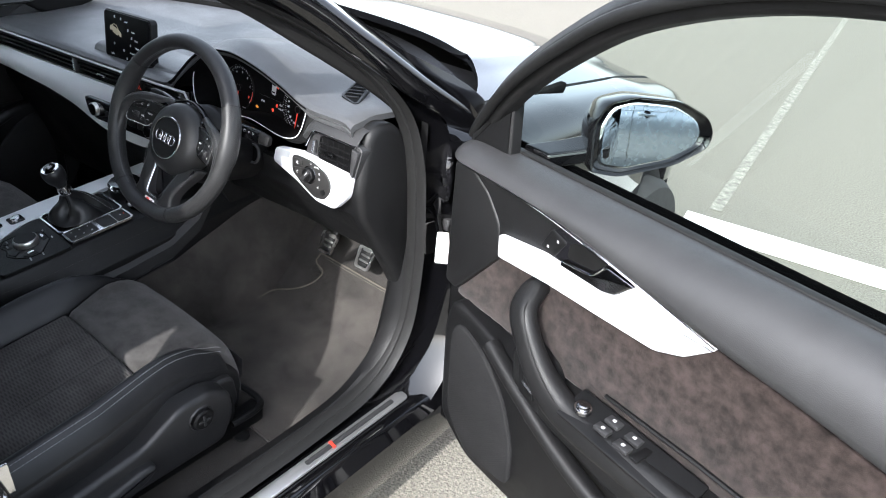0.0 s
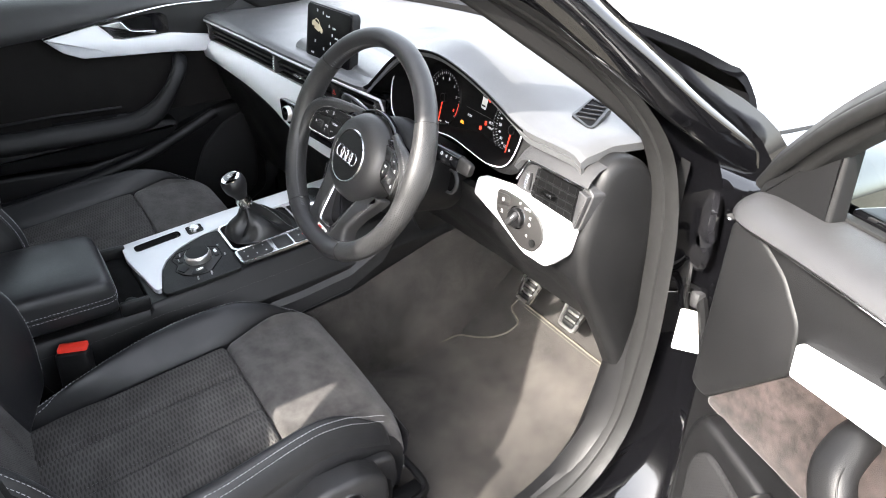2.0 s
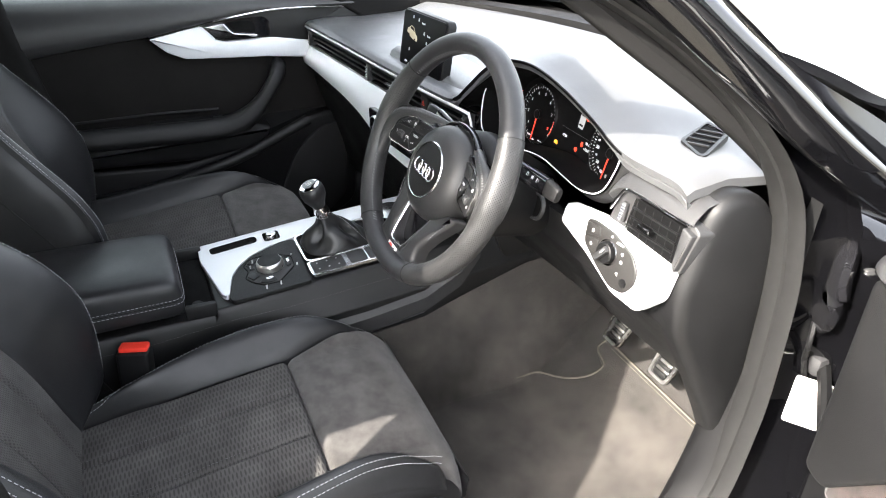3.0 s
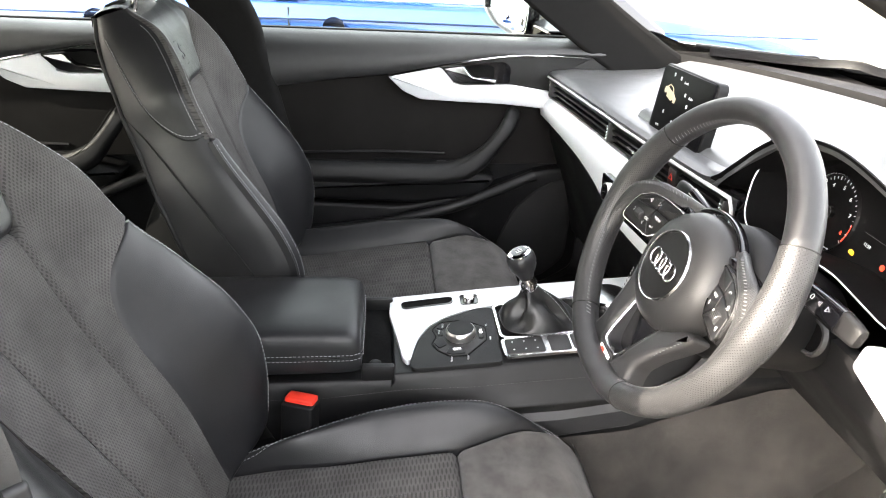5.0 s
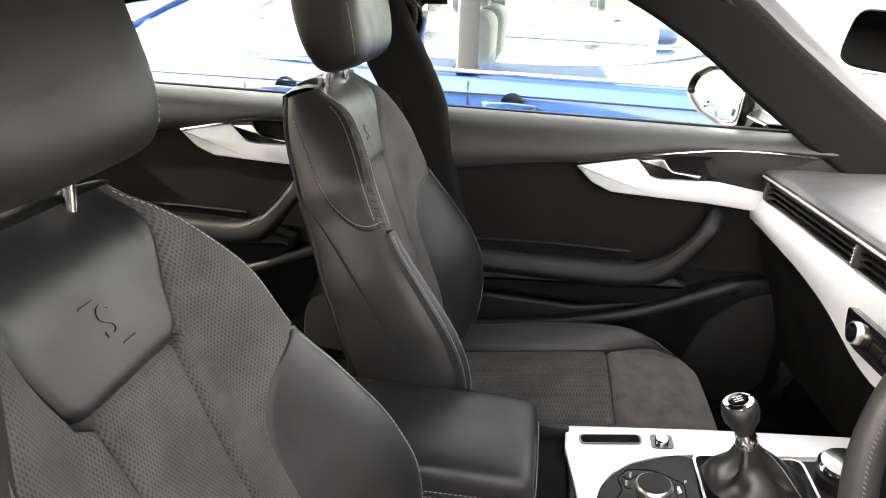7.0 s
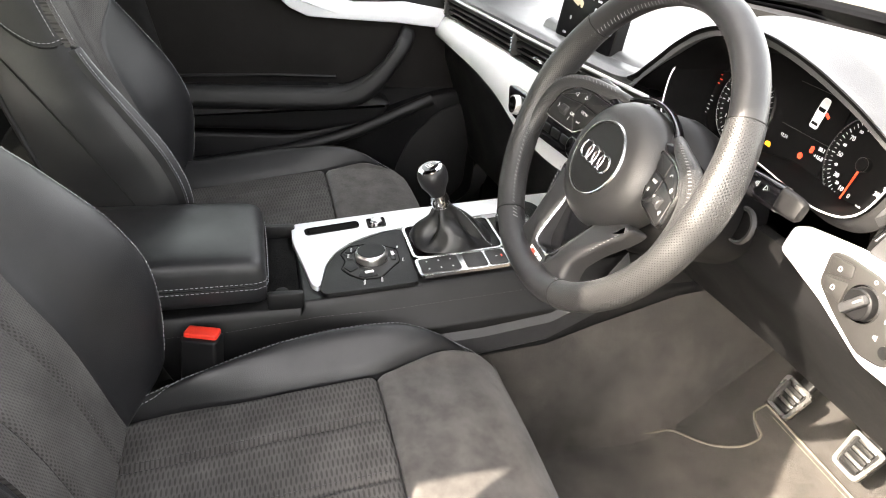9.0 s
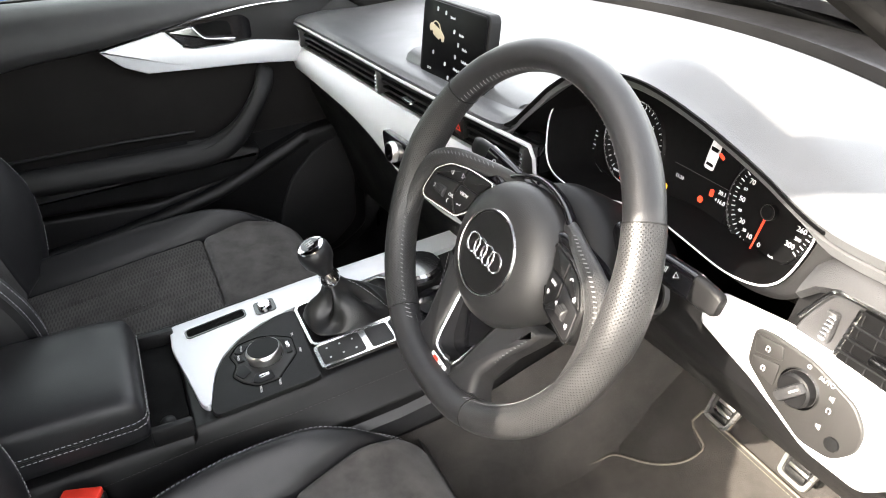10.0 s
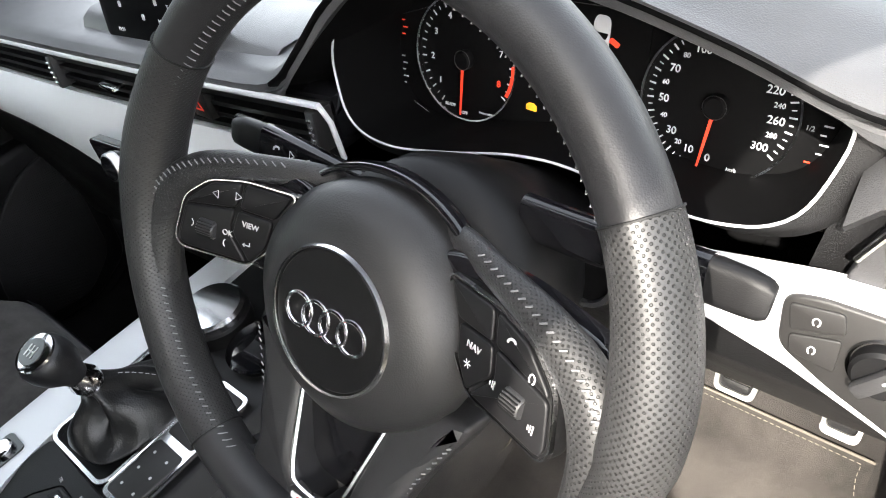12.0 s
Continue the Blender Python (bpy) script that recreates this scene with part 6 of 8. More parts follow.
pedal("brake_pedal", "stainless steel brake pedal with black rubber bars", 0.466, 0.500, 0.528, 0.024, 0.031, 0.030, 3, (0.468, 0.53, 0.71))
pedal("accelerator_pedal", "tall stainless steel accelerator pedal with black rubber bars", 0.586, 0.515, 0.540, 0.021, 0.024, 0.046, 4, (0.586, 0.58, 0.66))
# driver mat
matt = thing("floor_mat", "charcoal velour driver floor mat with a stitched edge", "floor mat")
prof = catmull([(0, y, z) for y, z in FLOOR_YZ[2:6]], 6)
mlen = len(prof) - 1


def mat_at(u, v):
    k = 0.15 + v * 0.84
    p = prof[0].lerp(prof[-1], 0)
    q = k * mlen
    i = min(int(q), mlen - 1)
    p = prof[i].lerp(prof[i + 1], q - i)
    x0 = 0.205 + 0.10 * ramp((v - 0.35) / 0.45) - 0.05 * ramp((v - 0.84) / 0.05)
    x1 = 0.69 - 0.06 * ramp((v - 0.5) / 0.4)
    return Vector((x0 + (x1 - x0) * u, p.y, p.z + 0.008))


part("velour", patch(mat_at, 16, 24, 0.006, (0, 0, -1)), CARPET, matt, "charcoal velour")
edge = [mat_at(u, 1) for u in (i / 20 for i in range(21))]
part("edging", tube([mat_at(0, v / 40) + Vector((0, 0, 0.002)) for v in range(41)] + [e + Vector((0, 0, 0.002)) for e in edge], 0.0022, 5), mat("tan_edging", (0.10, 0.09, 0.075), 0.9, spec=0.1), matt, "pale stitched edging")
part("edge_stitching", stitches([mat_at(0.965, v / 20) + Vector((0, 0, 0.002)) for v in range(3, 20)] + [mat_at(0.965 - 0.9 * i / 20, 0.965) + Vector((0, 0, 0.002)) for i in range(21)], 0.0007, 0.005, 0.003), mat("tan_thread", (0.14, 0.13, 0.105), 0.9, spec=0.1), matt, "pale edge stitching")
for x, y in ((0.60, -0.02), (0.30, -0.02)):
    part("mat_button", lathe([(0.018, 0), (0.017, 0.004), (0.001, 0.005)], 20), HARD_PLASTIC, matt, m=Matrix.Translation((x, y, 0.344)))

# ---- front seats (built round x = 0, then placed) ----
def seat_thing(x, label):
    s = thing("sports_seat", label, "seat", "front seats", at=(x, 0, 0))
    return s


def base_z(y):
    return at_x([(-0.62, 0.515), (-0.45, 0.535), (-0.30, 0.558), (-0.19, 0.572), (-0.08, 0.576), (-0.02, 0.566), (0.01, 0.545), (0.03, 0.51)], y)


def seat_edge(y, outer=False):
    """Half width of the cushion; the door side is slimmer."""
    if outer:
        return at_x([(-0.60, 0.225), (-0.3, 0.228), (-0.16, 0.208), (-0.05, 0.190), (0.0, 0.180), (0.03, 0.168)], y)
    return at_x([(-0.60, 0.172), (-0.50, 0.180), (-0.44, 0.196), (-0.38, 0.216), (-0.32, 0.230), (-0.25, 0.238), (-0.12, 0.232), (0.0, 0.208), (0.03, 0.195)], y)


def cushion(x, y, door_side=1):
    """Height of the cushion's skin."""
    a = abs(x)
    edge = seat_edge(y, x * door_side > 0)
    bol = 0.050 * ramp((a - 0.140) / max(edge - 0.028 - 0.140, 0.03)) * (1 - ramp((y + 0.16) / 0.17))
    crown = 0.012 * (1 - (x / 0.15) ** 2) if a < 0.15 else 0
    fall = -0.05 * max(0, (a - edge + 0.04) / 0.04) ** 2
    return base_z(y) + bol + crown * 0.6 + fall


def pad_part(name, f, u0, u1, v0, v1, material, parent, label="", groove=0.010, gw=0.012, nu=16, nv=24, flutes=(), thick=0.05, side=(0, 0, -1), norm=(0, 0, 1), sides="uuvv"):
    """One upholstered panel of a surface f(u, v), its edges rolled down into the seams."""
    nrm = Vector(norm)

    def g(a, b):
        a2, b2 = 0.5 - 0.5 * math.cos(math.pi * a), 0.5 - 0.5 * math.cos(math.pi * b)
        u, v = u0(b2) + (u1(b2) - u0(b2)) * a2, v0 + (v1 - v0) * b2
        p = f(u, v)
        w, h = abs(u1(b2) - u0(b2)), abs(v1 - v0)
        drop = 0
        for k, d in enumerate((a2 * w, (1 - a2) * w, b2 * h, (1 - b2) * h)):
            if sides[k] != "-":
                drop += groove * max(0, 1 - d / gw) ** 2
        for c in flutes:
            drop += 0.007 * max(0, 1 - abs(u - c) / 0.012) ** 2
        return p - nrm * drop

    return part(name, patch(g, nu, nv, thick, side), material, parent, label, smooth=70)


def build_seat(seat, lean, door_side, lobes):
    cf = lambda x, y: Vector((x, y, cushion(x, y, door_side)))
    rim_x = lambda y, s: seat_edge(y, s * door_side > 0)
    k = lambda c: (lambda b: c)
    pad_part("cushion_insert", cf, k(-0.148), k(0.148), -0.58, -0.185, CLOTH, seat, "dark woven cloth insert", nu=90, nv=30, flutes=(-0.052, 0.052))
    pad_part("cushion_front", cf, lambda b: -0.148 - (0.05 if door_side > 0 else 0.018) * b, lambda b: 0.148 + (0.018 if door_side > 0 else 0.05) * b, -0.183, 0.028, NAPPED, seat, "dark suede front panel", nu=36, nv=24)
    for s in (1, -1):
        for off in (0.044, 0.060):
            part("flute_stitching", stitches([cf(s * off, -0.56 + 0.36 * i / 30) + Vector((0, 0, -0.0002)) for i in range(31)], 0.0005), GREY_PLASTIC, seat, "grey stitching along the flute")
        pad_part("cushion_bolster", lambda u, v, s=s: cf(u * s, v), lambda b, s=s: 0.151 + (0.018 if s == door_side else 0.05) * max(0.0, (-0.60 + 0.59 * b + 0.183) / 0.211), lambda b, s=s: rim_x(-0.60 + 0.59 * b, s), -0.60, -0.01, LEATHER, seat, "black leather side bolster", nu=18, nv=36, sides="u-vv")
        # leather side of the cushion
        rows = []
        for i in range(25):
            y = -0.60 + 0.62 * i / 24
            e = rim_x(y, s)
            z = cushion(e * s, y, door_side)
            rows.append([(s * (e - 0.012), y, z + 0.004), (s * (e + 0.002), y, z - 0.010), (s * (e + 0.004), y, z - 0.035), (s * (e - 0.002), y, z - 0.07), (s * (e - 0.012), y, z - 0.12)])
        part("cushion_side", loft(rows, closed=False), LEATHER, seat, smooth=80)
        for inset in (0.016, 0.023):
            line = [(s * (rim_x(y, s) - inset), y, cushion(s * (rim_x(y, s) - inset), y, door_side) + 0.0015) for y in (-0.58 + 0.57 * i / 40 for i in range(41))]
            part("bolster_stitching", stitches(line), THREAD, seat, "pale double stitching")
    part("cushion_nose", loft([[(x, 0.020, 0.525), (x, 0.034, 0.50), (x, 0.030, 0.46), (x, 0.010, 0.43), (x, -0.10, 0.42)] for x in (-0.205 if door_side > 0 else -0.172, -0.165, -0.10, 0.0, 0.10, 0.165, 0.172 if door_side > 0 else 0.205)], closed=False), LEATHER, seat, "black leather cushion front", smooth=80)
    part("seat_pan", block(0.46, 0.56, 0.09, (0, -0.30, 0.43), 0.03, 3), HARD_PLASTIC, seat)
    for s in (1, -1):
        part("seat_rail", block(0.035, 0.60, 0.05, (0.20 * s, -0.25, 0.365), 0.008), HARD_PLASTIC, seat, "black seat rail")
    # backrest
    up, nrm = Vector((0, -math.sin(lean), math.cos(lean))), Vector((0, math.cos(lean), math.sin(lean)))
    org = Vector((0, -0.525, 0.54))
    sd = tuple(-nrm)

    def smooth_table(table, reach=0.02):
        return lambda t: sum(at_x(table, t + d * reach) for d in (-1, -0.5, 0, 0.5, 1)) / 5

    width = smooth_table([(0.0, 0.240), (0.05, 0.254), (0.15, 0.270), (0.25, 0.263), (0.34, 0.243), (0.395, 0.222), (0.43, 0.214), (0.47, 0.208), (0.50, 0.197), (0.556, 0.160), (0.60, 0.132), (0.65, 0.112)], 0.012)
    peak = smooth_table([(-0.05, 0.03), (0.0, 0.055), (0.08, 0.098), (0.15, 0.114), (0.24, 0.110), (0.32, 0.088), (0.395, 0.060), (0.45, 0.054), (0.52, 0.048), (0.58, 0.030), (0.65, 0.006)], 0.025)
    inner = smooth_table([(0.0, 0.112), (0.30, 0.120), (0.45, 0.095), (0.65, 0.085)], 0.03)
    top_edge = smooth_table([(0.47, 0.080), (0.50, 0.088), (0.56, 0.106), (0.60, 0.112), (0.65, 0.110)], 0.01)
    bolster_in = smooth_table([(0.0, 0.114), (0.10, 0.113), (0.22, 0.115), (0.30, 0.121), (0.345, 0.134), (0.375, 0.155), (0.395, 0.188), (0.408, 0.214)], 0.008)
    flute_at = smooth_table([(0.0, 0.052), (0.30, 0.056), (0.48, 0.066)], 0.02)
    TOP_LOW, TOP_END, NOTCH = 0.480, 0.642, 0.402

    def depth(x, t):
        r = max(0.0, (abs(x) - inner(t)) / max(width(t) - inner(t), 0.01))
        rise = math.sin(math.pi / 2 * min(1.0, r / 0.92)) ** 1.6 if r > 0 else 0.0
        return peak(t) * lobes[0 if x > 0 else 1] * (rise - 0.10 * ramp((r - 0.90) / 0.1)) + 0.016 * math.exp(-((t - 0.16) / 0.12) ** 2) - 0.032 * ramp((t - 0.56) / 0.09) ** 2

    bf = lambda x, t: org + Vector((x, 0, 0)) + up * t + nrm * depth(x, t)
    pad_part("back_insert", bf, lambda b: -flute_at(TOP_LOW * b), lambda b: flute_at(TOP_LOW * b), 0.0, TOP_LOW, CLOTH_BACK, seat, "dark woven cloth centre panel", nu=20, nv=40, side=sd, norm=nrm, groove=0.006, gw=0.010)
    for s in (1, -1):
        def strip_in(b):
            t = TOP_END * b
            return flute_at(t) + 0.001 if t < TOP_LOW - 0.006 else max(flute_at(t), top_edge(t)) + 0.001

        def strip_out(b):
            t = TOP_END * b
            return bolster_in(t) - 0.001 if t < NOTCH else width(t)

        pad_part("shoulder_panel", lambda u, v, s=s: bf(u * s, v), strip_in, strip_out, 0.0, TOP_END, CLOTH_BACK, seat, "dark woven cloth panel rising to the shoulder", nu=26, nv=80, side=sd, norm=nrm, groove=0.006, gw=0.010, sides="u-v-")
        pad_part("back_bolster", lambda u, v, s=s: bf(u * s, v), lambda b: bolster_in(NOTCH * b), lambda b: width(NOTCH * b), 0.0, NOTCH, LEATHER, seat, "black leather back bolster", nu=26, nv=50, side=sd, norm=nrm, groove=0.005, gw=0.009, sides="u-v-")
        for inset in (0.004, 0.012):
            part("back_stitching", stitches([bf(s * (width(t) - inset), t) + nrm * 0.0012 for t in (0.02 + 0.375 * i / 40 for i in range(41))]), THREAD, seat, "pale double stitching")
        part("flute_stitching", stitches([bf(s * (flute_at(t) + 0.006), t) + nrm * 0.0008 - nrm * 0.001 for t in (0.02 + 0.45 * i / 40 for i in range(41))], 0.0004), GREY_PLASTIC, seat, "dark stitching along the flute")
        part("shoulder_stitching", stitches([bf(s * (width(t) - 0.007), t) + nrm * 0.001 for t in (0.415 + 0.22 * i / 24 for i in range(25))]), THREAD, seat, "pale stitching")
        # leather flank of the backrest, from the front edge round to the shell
        rows = []
        for i in range(49):
            t = -0.04 + 0.682 * i / 48
            tt = max(t, 0.0)
            w, d = width(tt), depth(s * width(tt), tt)
            back = at_x([(0.0, -0.055), (0.15, -0.065), (0.37, -0.078), (0.55, -0.085), (0.61, -0.080), (0.645, -0.070)], tt)
            bulge = 0.012 * (1 - ramp((tt - 0.40) / 0.08)) + 0.016 * ramp((tt - 0.42) / 0.1)
            row = []
            for k in range(11):
                f = k / 10
                row.append(org + up * t + Vector((s * (w + bulge * math.sin(math.pi * f) ** 0.7 - 0.004 * (k == 0) + (0.030 * ramp((tt - 0.5) / 0.1) - 0.012) * f), 0, 0)) + nrm * (d - 0.001 + (back - d) * f - 0.004 * (k == 0)))
            rows.append(row)
        part("back_flank", loft(rows, closed=False), LEATHER, seat, "black leather backrest side", smooth=80)
        part("flank_piping", tube([r[10] for r in rows], 0.0045, 8), HARD_PLASTIC, seat, "black edge of the seat shell")
        out = Vector((s * 0.0012, 0, 0))
        lower = catmull([rows[4][3], rows[12][4], rows[20][5], rows[27][6], rows[33][8], rows[37][10]], 6)
        part("flank_seam", tube([q + out for q in lower], 0.0016, 6), RUBBER, seat, "sewn side seam")
        ear = catmull([rows[32][0], rows[32][2], rows[33][4], rows[36][6], rows[40][7], rows[45][8]], 6)
        part("flank_seam", tube([q + out for q in ear], 0.0016, 6), RUBBER, seat, "sewn side seam")
        part("flank_stitching", stitches([q + out + up * 0.007 for q in ear]), THREAD, seat, "pale stitching")
        part("flank_stitching", stitches([rows[i][1] + out for i in range(33, 47)]), THREAD, seat, "pale stitching")
    pad_part("top_panel", bf, lambda b: -top_edge(TOP_LOW + (TOP_END - TOP_LOW) * b) + 0.012 * (1 - ramp(b / 0.10)), lambda b: top_edge(TOP_LOW + (TOP_END - TOP_LOW) * b) - 0.012 * (1 - ramp(b / 0.10)), TOP_LOW, TOP_END, LEATHER, seat, "smooth black leather top panel with an embossed mark", nu=26, nv=26, groove=0.005, gw=0.010, side=sd, norm=nrm, sides="uuv-")
    EM = Matrix.Translation(bf(0.0, 0.535) + nrm * 0.0004) @ Matrix((Vector((-1, 0, 0)), up, nrm)).transposed().to_4x4()
    part("embossed_mark", text_bm("S", 0.046, EM, 0.0009), LEATHER, seat, "embossed mark", smooth=0)
    for dx, sg in ((-0.014, 1), (0.014, -1)):
        bar = block(0.020, 0.0022, 0.0014, (dx, 0.024 * sg, 0), 0.0006, 1)
        part("embossed_bar", bar, LEATHER, seat, m=EM.copy())
    # top cap, rolled over to the shell, with a raised step in front of the posts
    cap_rows = []
    for i in range(25):
        x = (-1 + 2 * i / 24) * (width(TOP_END) + 0.010)
        p = bf(x, TOP_END)
        q = 1 - 0.35 * abs(x / 0.12) ** 3
        cap_rows.append([p, p + up * 0.007 * q - nrm * 0.006, p + up * 0.012 * q - nrm * 0.018, p + up * 0.013 * q - nrm * 0.040, p + up * 0.006 * q - nrm * 0.060, p - up * 0.012 - nrm * 0.066])
    part("top_cap", loft(cap_rows, closed=False), LEATHER, seat, "black leather over the top of the backrest", smooth=80)
    step = catmull([(x, n, 0) for x, n in ((-0.085, -0.034), (-0.060, -0.018), (-0.035, -0.022), (-0.022, -0.034), (0.022, -0.034), (0.035, -0.022), (0.060, -0.018), (0.085, -0.034))], 6)
    part("cap_ridge", tube([bf(p.x, TOP_END) + up * 0.010 + nrm * p.y for p in step], 0.005, 8), LEATHER, seat, "raised leather ridge before the posts", smooth=80)
    rows = []
    for i in range(24):
        t = -0.04 + 0.685 * i / 23
        w = width(max(t, 0)) - 0.012 + 0.030 * ramp((t - 0.5) / 0.1)
        back = at_x([(0.0, -0.055), (0.15, -0.065), (0.37, -0.078), (0.55, -0.085), (0.61, -0.080), (0.645, -0.070)], t)
        rows.append([org + Vector((w * q, 0, 0)) + up * t + nrm * (back - 0.035 * (1 - q * q)) for q in (-1, -0.8, -0.5, 0, 0.5, 0.8, 1)])
    part("back_shell", loft(rows, closed=False), HARD_PLASTIC, seat, "black plastic seat back", smooth=80)
    # headrest: broad front pad with a sewn edge, rounded behind
    hc = org + up * 0.760 + nrm * 0.032
    rows = []
    for i in range(19):
        f = i / 18
        zz = -0.105 + 0.21 * f
        e = max(0.0, 1 - abs(2 * f - 1) ** 3.4) ** 0.5
        w = 0.136 * (0.80 + 0.20 * e) * (0.93 + 0.07 * math.sin(math.pi * (0.15 + 0.7 * f)))
        front, back = 0.028 + 0.034 * e, 0.026 + 0.044 * e * (0.75 + 0.25 * math.sin(math.pi * f))
        row = []
        for q in range(32):
            a = 2 * math.pi * q / 32
            ca, sa = math.cos(a), math.sin(a)
            rx = math.copysign(abs(ca) ** 0.45, ca) * w
            ry = math.copysign(abs(sa) ** (0.42 if sa > 0 else 0.85), sa) * (front if sa > 0 else back)
            row.append(hc + Vector((rx, 0, 0)) + up * zz + nrm * (ry - 0.010 * (1 - (rx / 0.136) ** 2) * (1 if sa > 0 else 0) + 0.02 * (f - 0.5)))
        rows.append(row)
    part("headrest", loft(rows), LEATHER, seat, "black leather headrest", smooth=80, subsurf=1)
    for s in (1, -1):
        part("headrest_stitching", stitches([r[2 if s > 0 else 14] + Vector((s * 0.001, 0, 0)) + nrm * 0.001 for r in rows[2:-2]]), THREAD, seat, "pale stitching")
        part("headrest_post", tube([org + Vector((0.062 * s, 0, 0)) + up * 0.625 - nrm * 0.034, org + Vector((0.062 * s, 0, 0)) + up * 0.70 + nrm * 0.005], 0.0062, 12, up=(1, 0, 0)), CHROME, seat, "chrome headrest post")
        part("post_guide", lathe([(0.016, 0), (0.015, 0.006), (0.009, 0.008)], 20), HARD_PLASTIC, seat, m=Matrix.Translation(org + Vector((0.062 * s, 0, 0)) + up * 0.650 - nrm * 0.052) @ up.to_track_quat("Z", "Y").to_matrix().to_4x4())
    return seat


front_seat = build_seat(seat_thing(0.374, "black leather and dark cloth sports driver seat"), radians(23.5), 1, (0.85, 0.72))
build_seat(seat_thing(-0.371, "black leather and dark cloth sports passenger seat"), radians(18.5), -1, (1.0, 0.72))
# controls on the outer side of the driver seat
ctl = part("seat_control_panel", prism(round_poly([(-0.52, 0.40), (-0.52, 0.47), (-0.40, 0.480), (-0.25, 0.500), (-0.17, 0.545), (-0.10, 0.545), (-0.055, 0.520), (-0.05, 0.46), (-0.08, 0.40)], 0.018), 0, 0.045, 0.012), SEAT_PLASTIC, front_seat, "black seat control panel", m=axes((0.212, 0, 0), (0, 1, 0), (0, 0, 1)))
LUM = axes((0.257, -0.128, 0.497), (0, 1, 0), (0, 0, 1))
part("lumbar_switch", lathe([(0.024, 0), (0.023, 0.009), (0.019, 0.012), (0.001, 0.010)], 28), HARD_PLASTIC, ctl, "round lumbar switch", m=LUM.copy())
part("lumbar_ring", hoop([(0.0245, 0.0), (0.026, 0.003), (0.028, 0.0)], 28), GREY_PLASTIC, ctl, m=LUM.copy())
part("lumbar_cross", merge(block(0.026, 0.006, 0.003, (0, 0, 0.013), 0.001), block(0.006, 0.026, 0.003, (0, 0, 0.013), 0.001)), GREY_PLASTIC, ctl, m=LUM.copy())
part("height_lever", prism(round_poly([(-0.46, 0.405), (-0.44, 0.435), (-0.27, 0.470), (-0.235, 0.465), (-0.25, 0.440), (-0.30, 0.420)], 0.014), 0, 0.022, 0.009), SEAT_PLASTIC, ctl, "black height lever", m=axes((0.255, 0, 0), (0, 1, 0), (0, 0, 1)))
part("side_skirt", prism(round_poly([(-0.58, 0.40), (-0.56, 0.52), (-0.30, 0.535), (-0.02, 0.515), (-0.01, 0.44), (-0.06, 0.40)], 0.02), 0, 0.018, 0.008), SEAT_PLASTIC, front_seat, "black plastic seat skirt", m=axes((0.198, 0, 0), (0, 1, 0), (0, 0, 1)))
part("slide_bar", tube(catmull([(0.10, 0.03, 0.41), (0.20, 0.045, 0.40), (0.235, 0.02, 0.405), (0.24, -0.05, 0.41)], 5), 0.008, 8), HARD_PLASTIC, front_seat, "black slide handle")

# rear bench
bench = thing("rear_bench", "black leather rear bench seat", "seat")
part("bench_cushion", loft([[(-0.66, y, 0.36), (-0.66, y, z - 0.03), (-0.60, y, z), (-0.30, y, z - 0.01), (0.0, y, z + 0.01), (0.30, y, z - 0.01), (0.60, y, z), (0.66, y, z - 0.03), (0.66, y, 0.36)] for y, z in ((-1.60, 0.52), (-1.35, 0.54), (-1.18, 0.555), (-1.12, 0.53), (-1.10, 0.48))]), LEATHER, bench, smooth=60)
part("bench_back", loft([[(x, y + 0.06, z), (x * 0.98, y, z), (x * 0.5, y - 0.02, z), (0, y, z), (-x * 0.5, y - 0.02, z), (-x * 0.98, y, z), (-x, y + 0.06, z), (-x, y - 0.16, z), (x, y - 0.16, z)] for x, y, z in ((0.64, -1.55, 0.5), (0.64, -1.64, 0.75), (0.62, -1.72, 1.0), (0.55, -1.76, 1.06))]), LEATHER, bench, smooth=60)

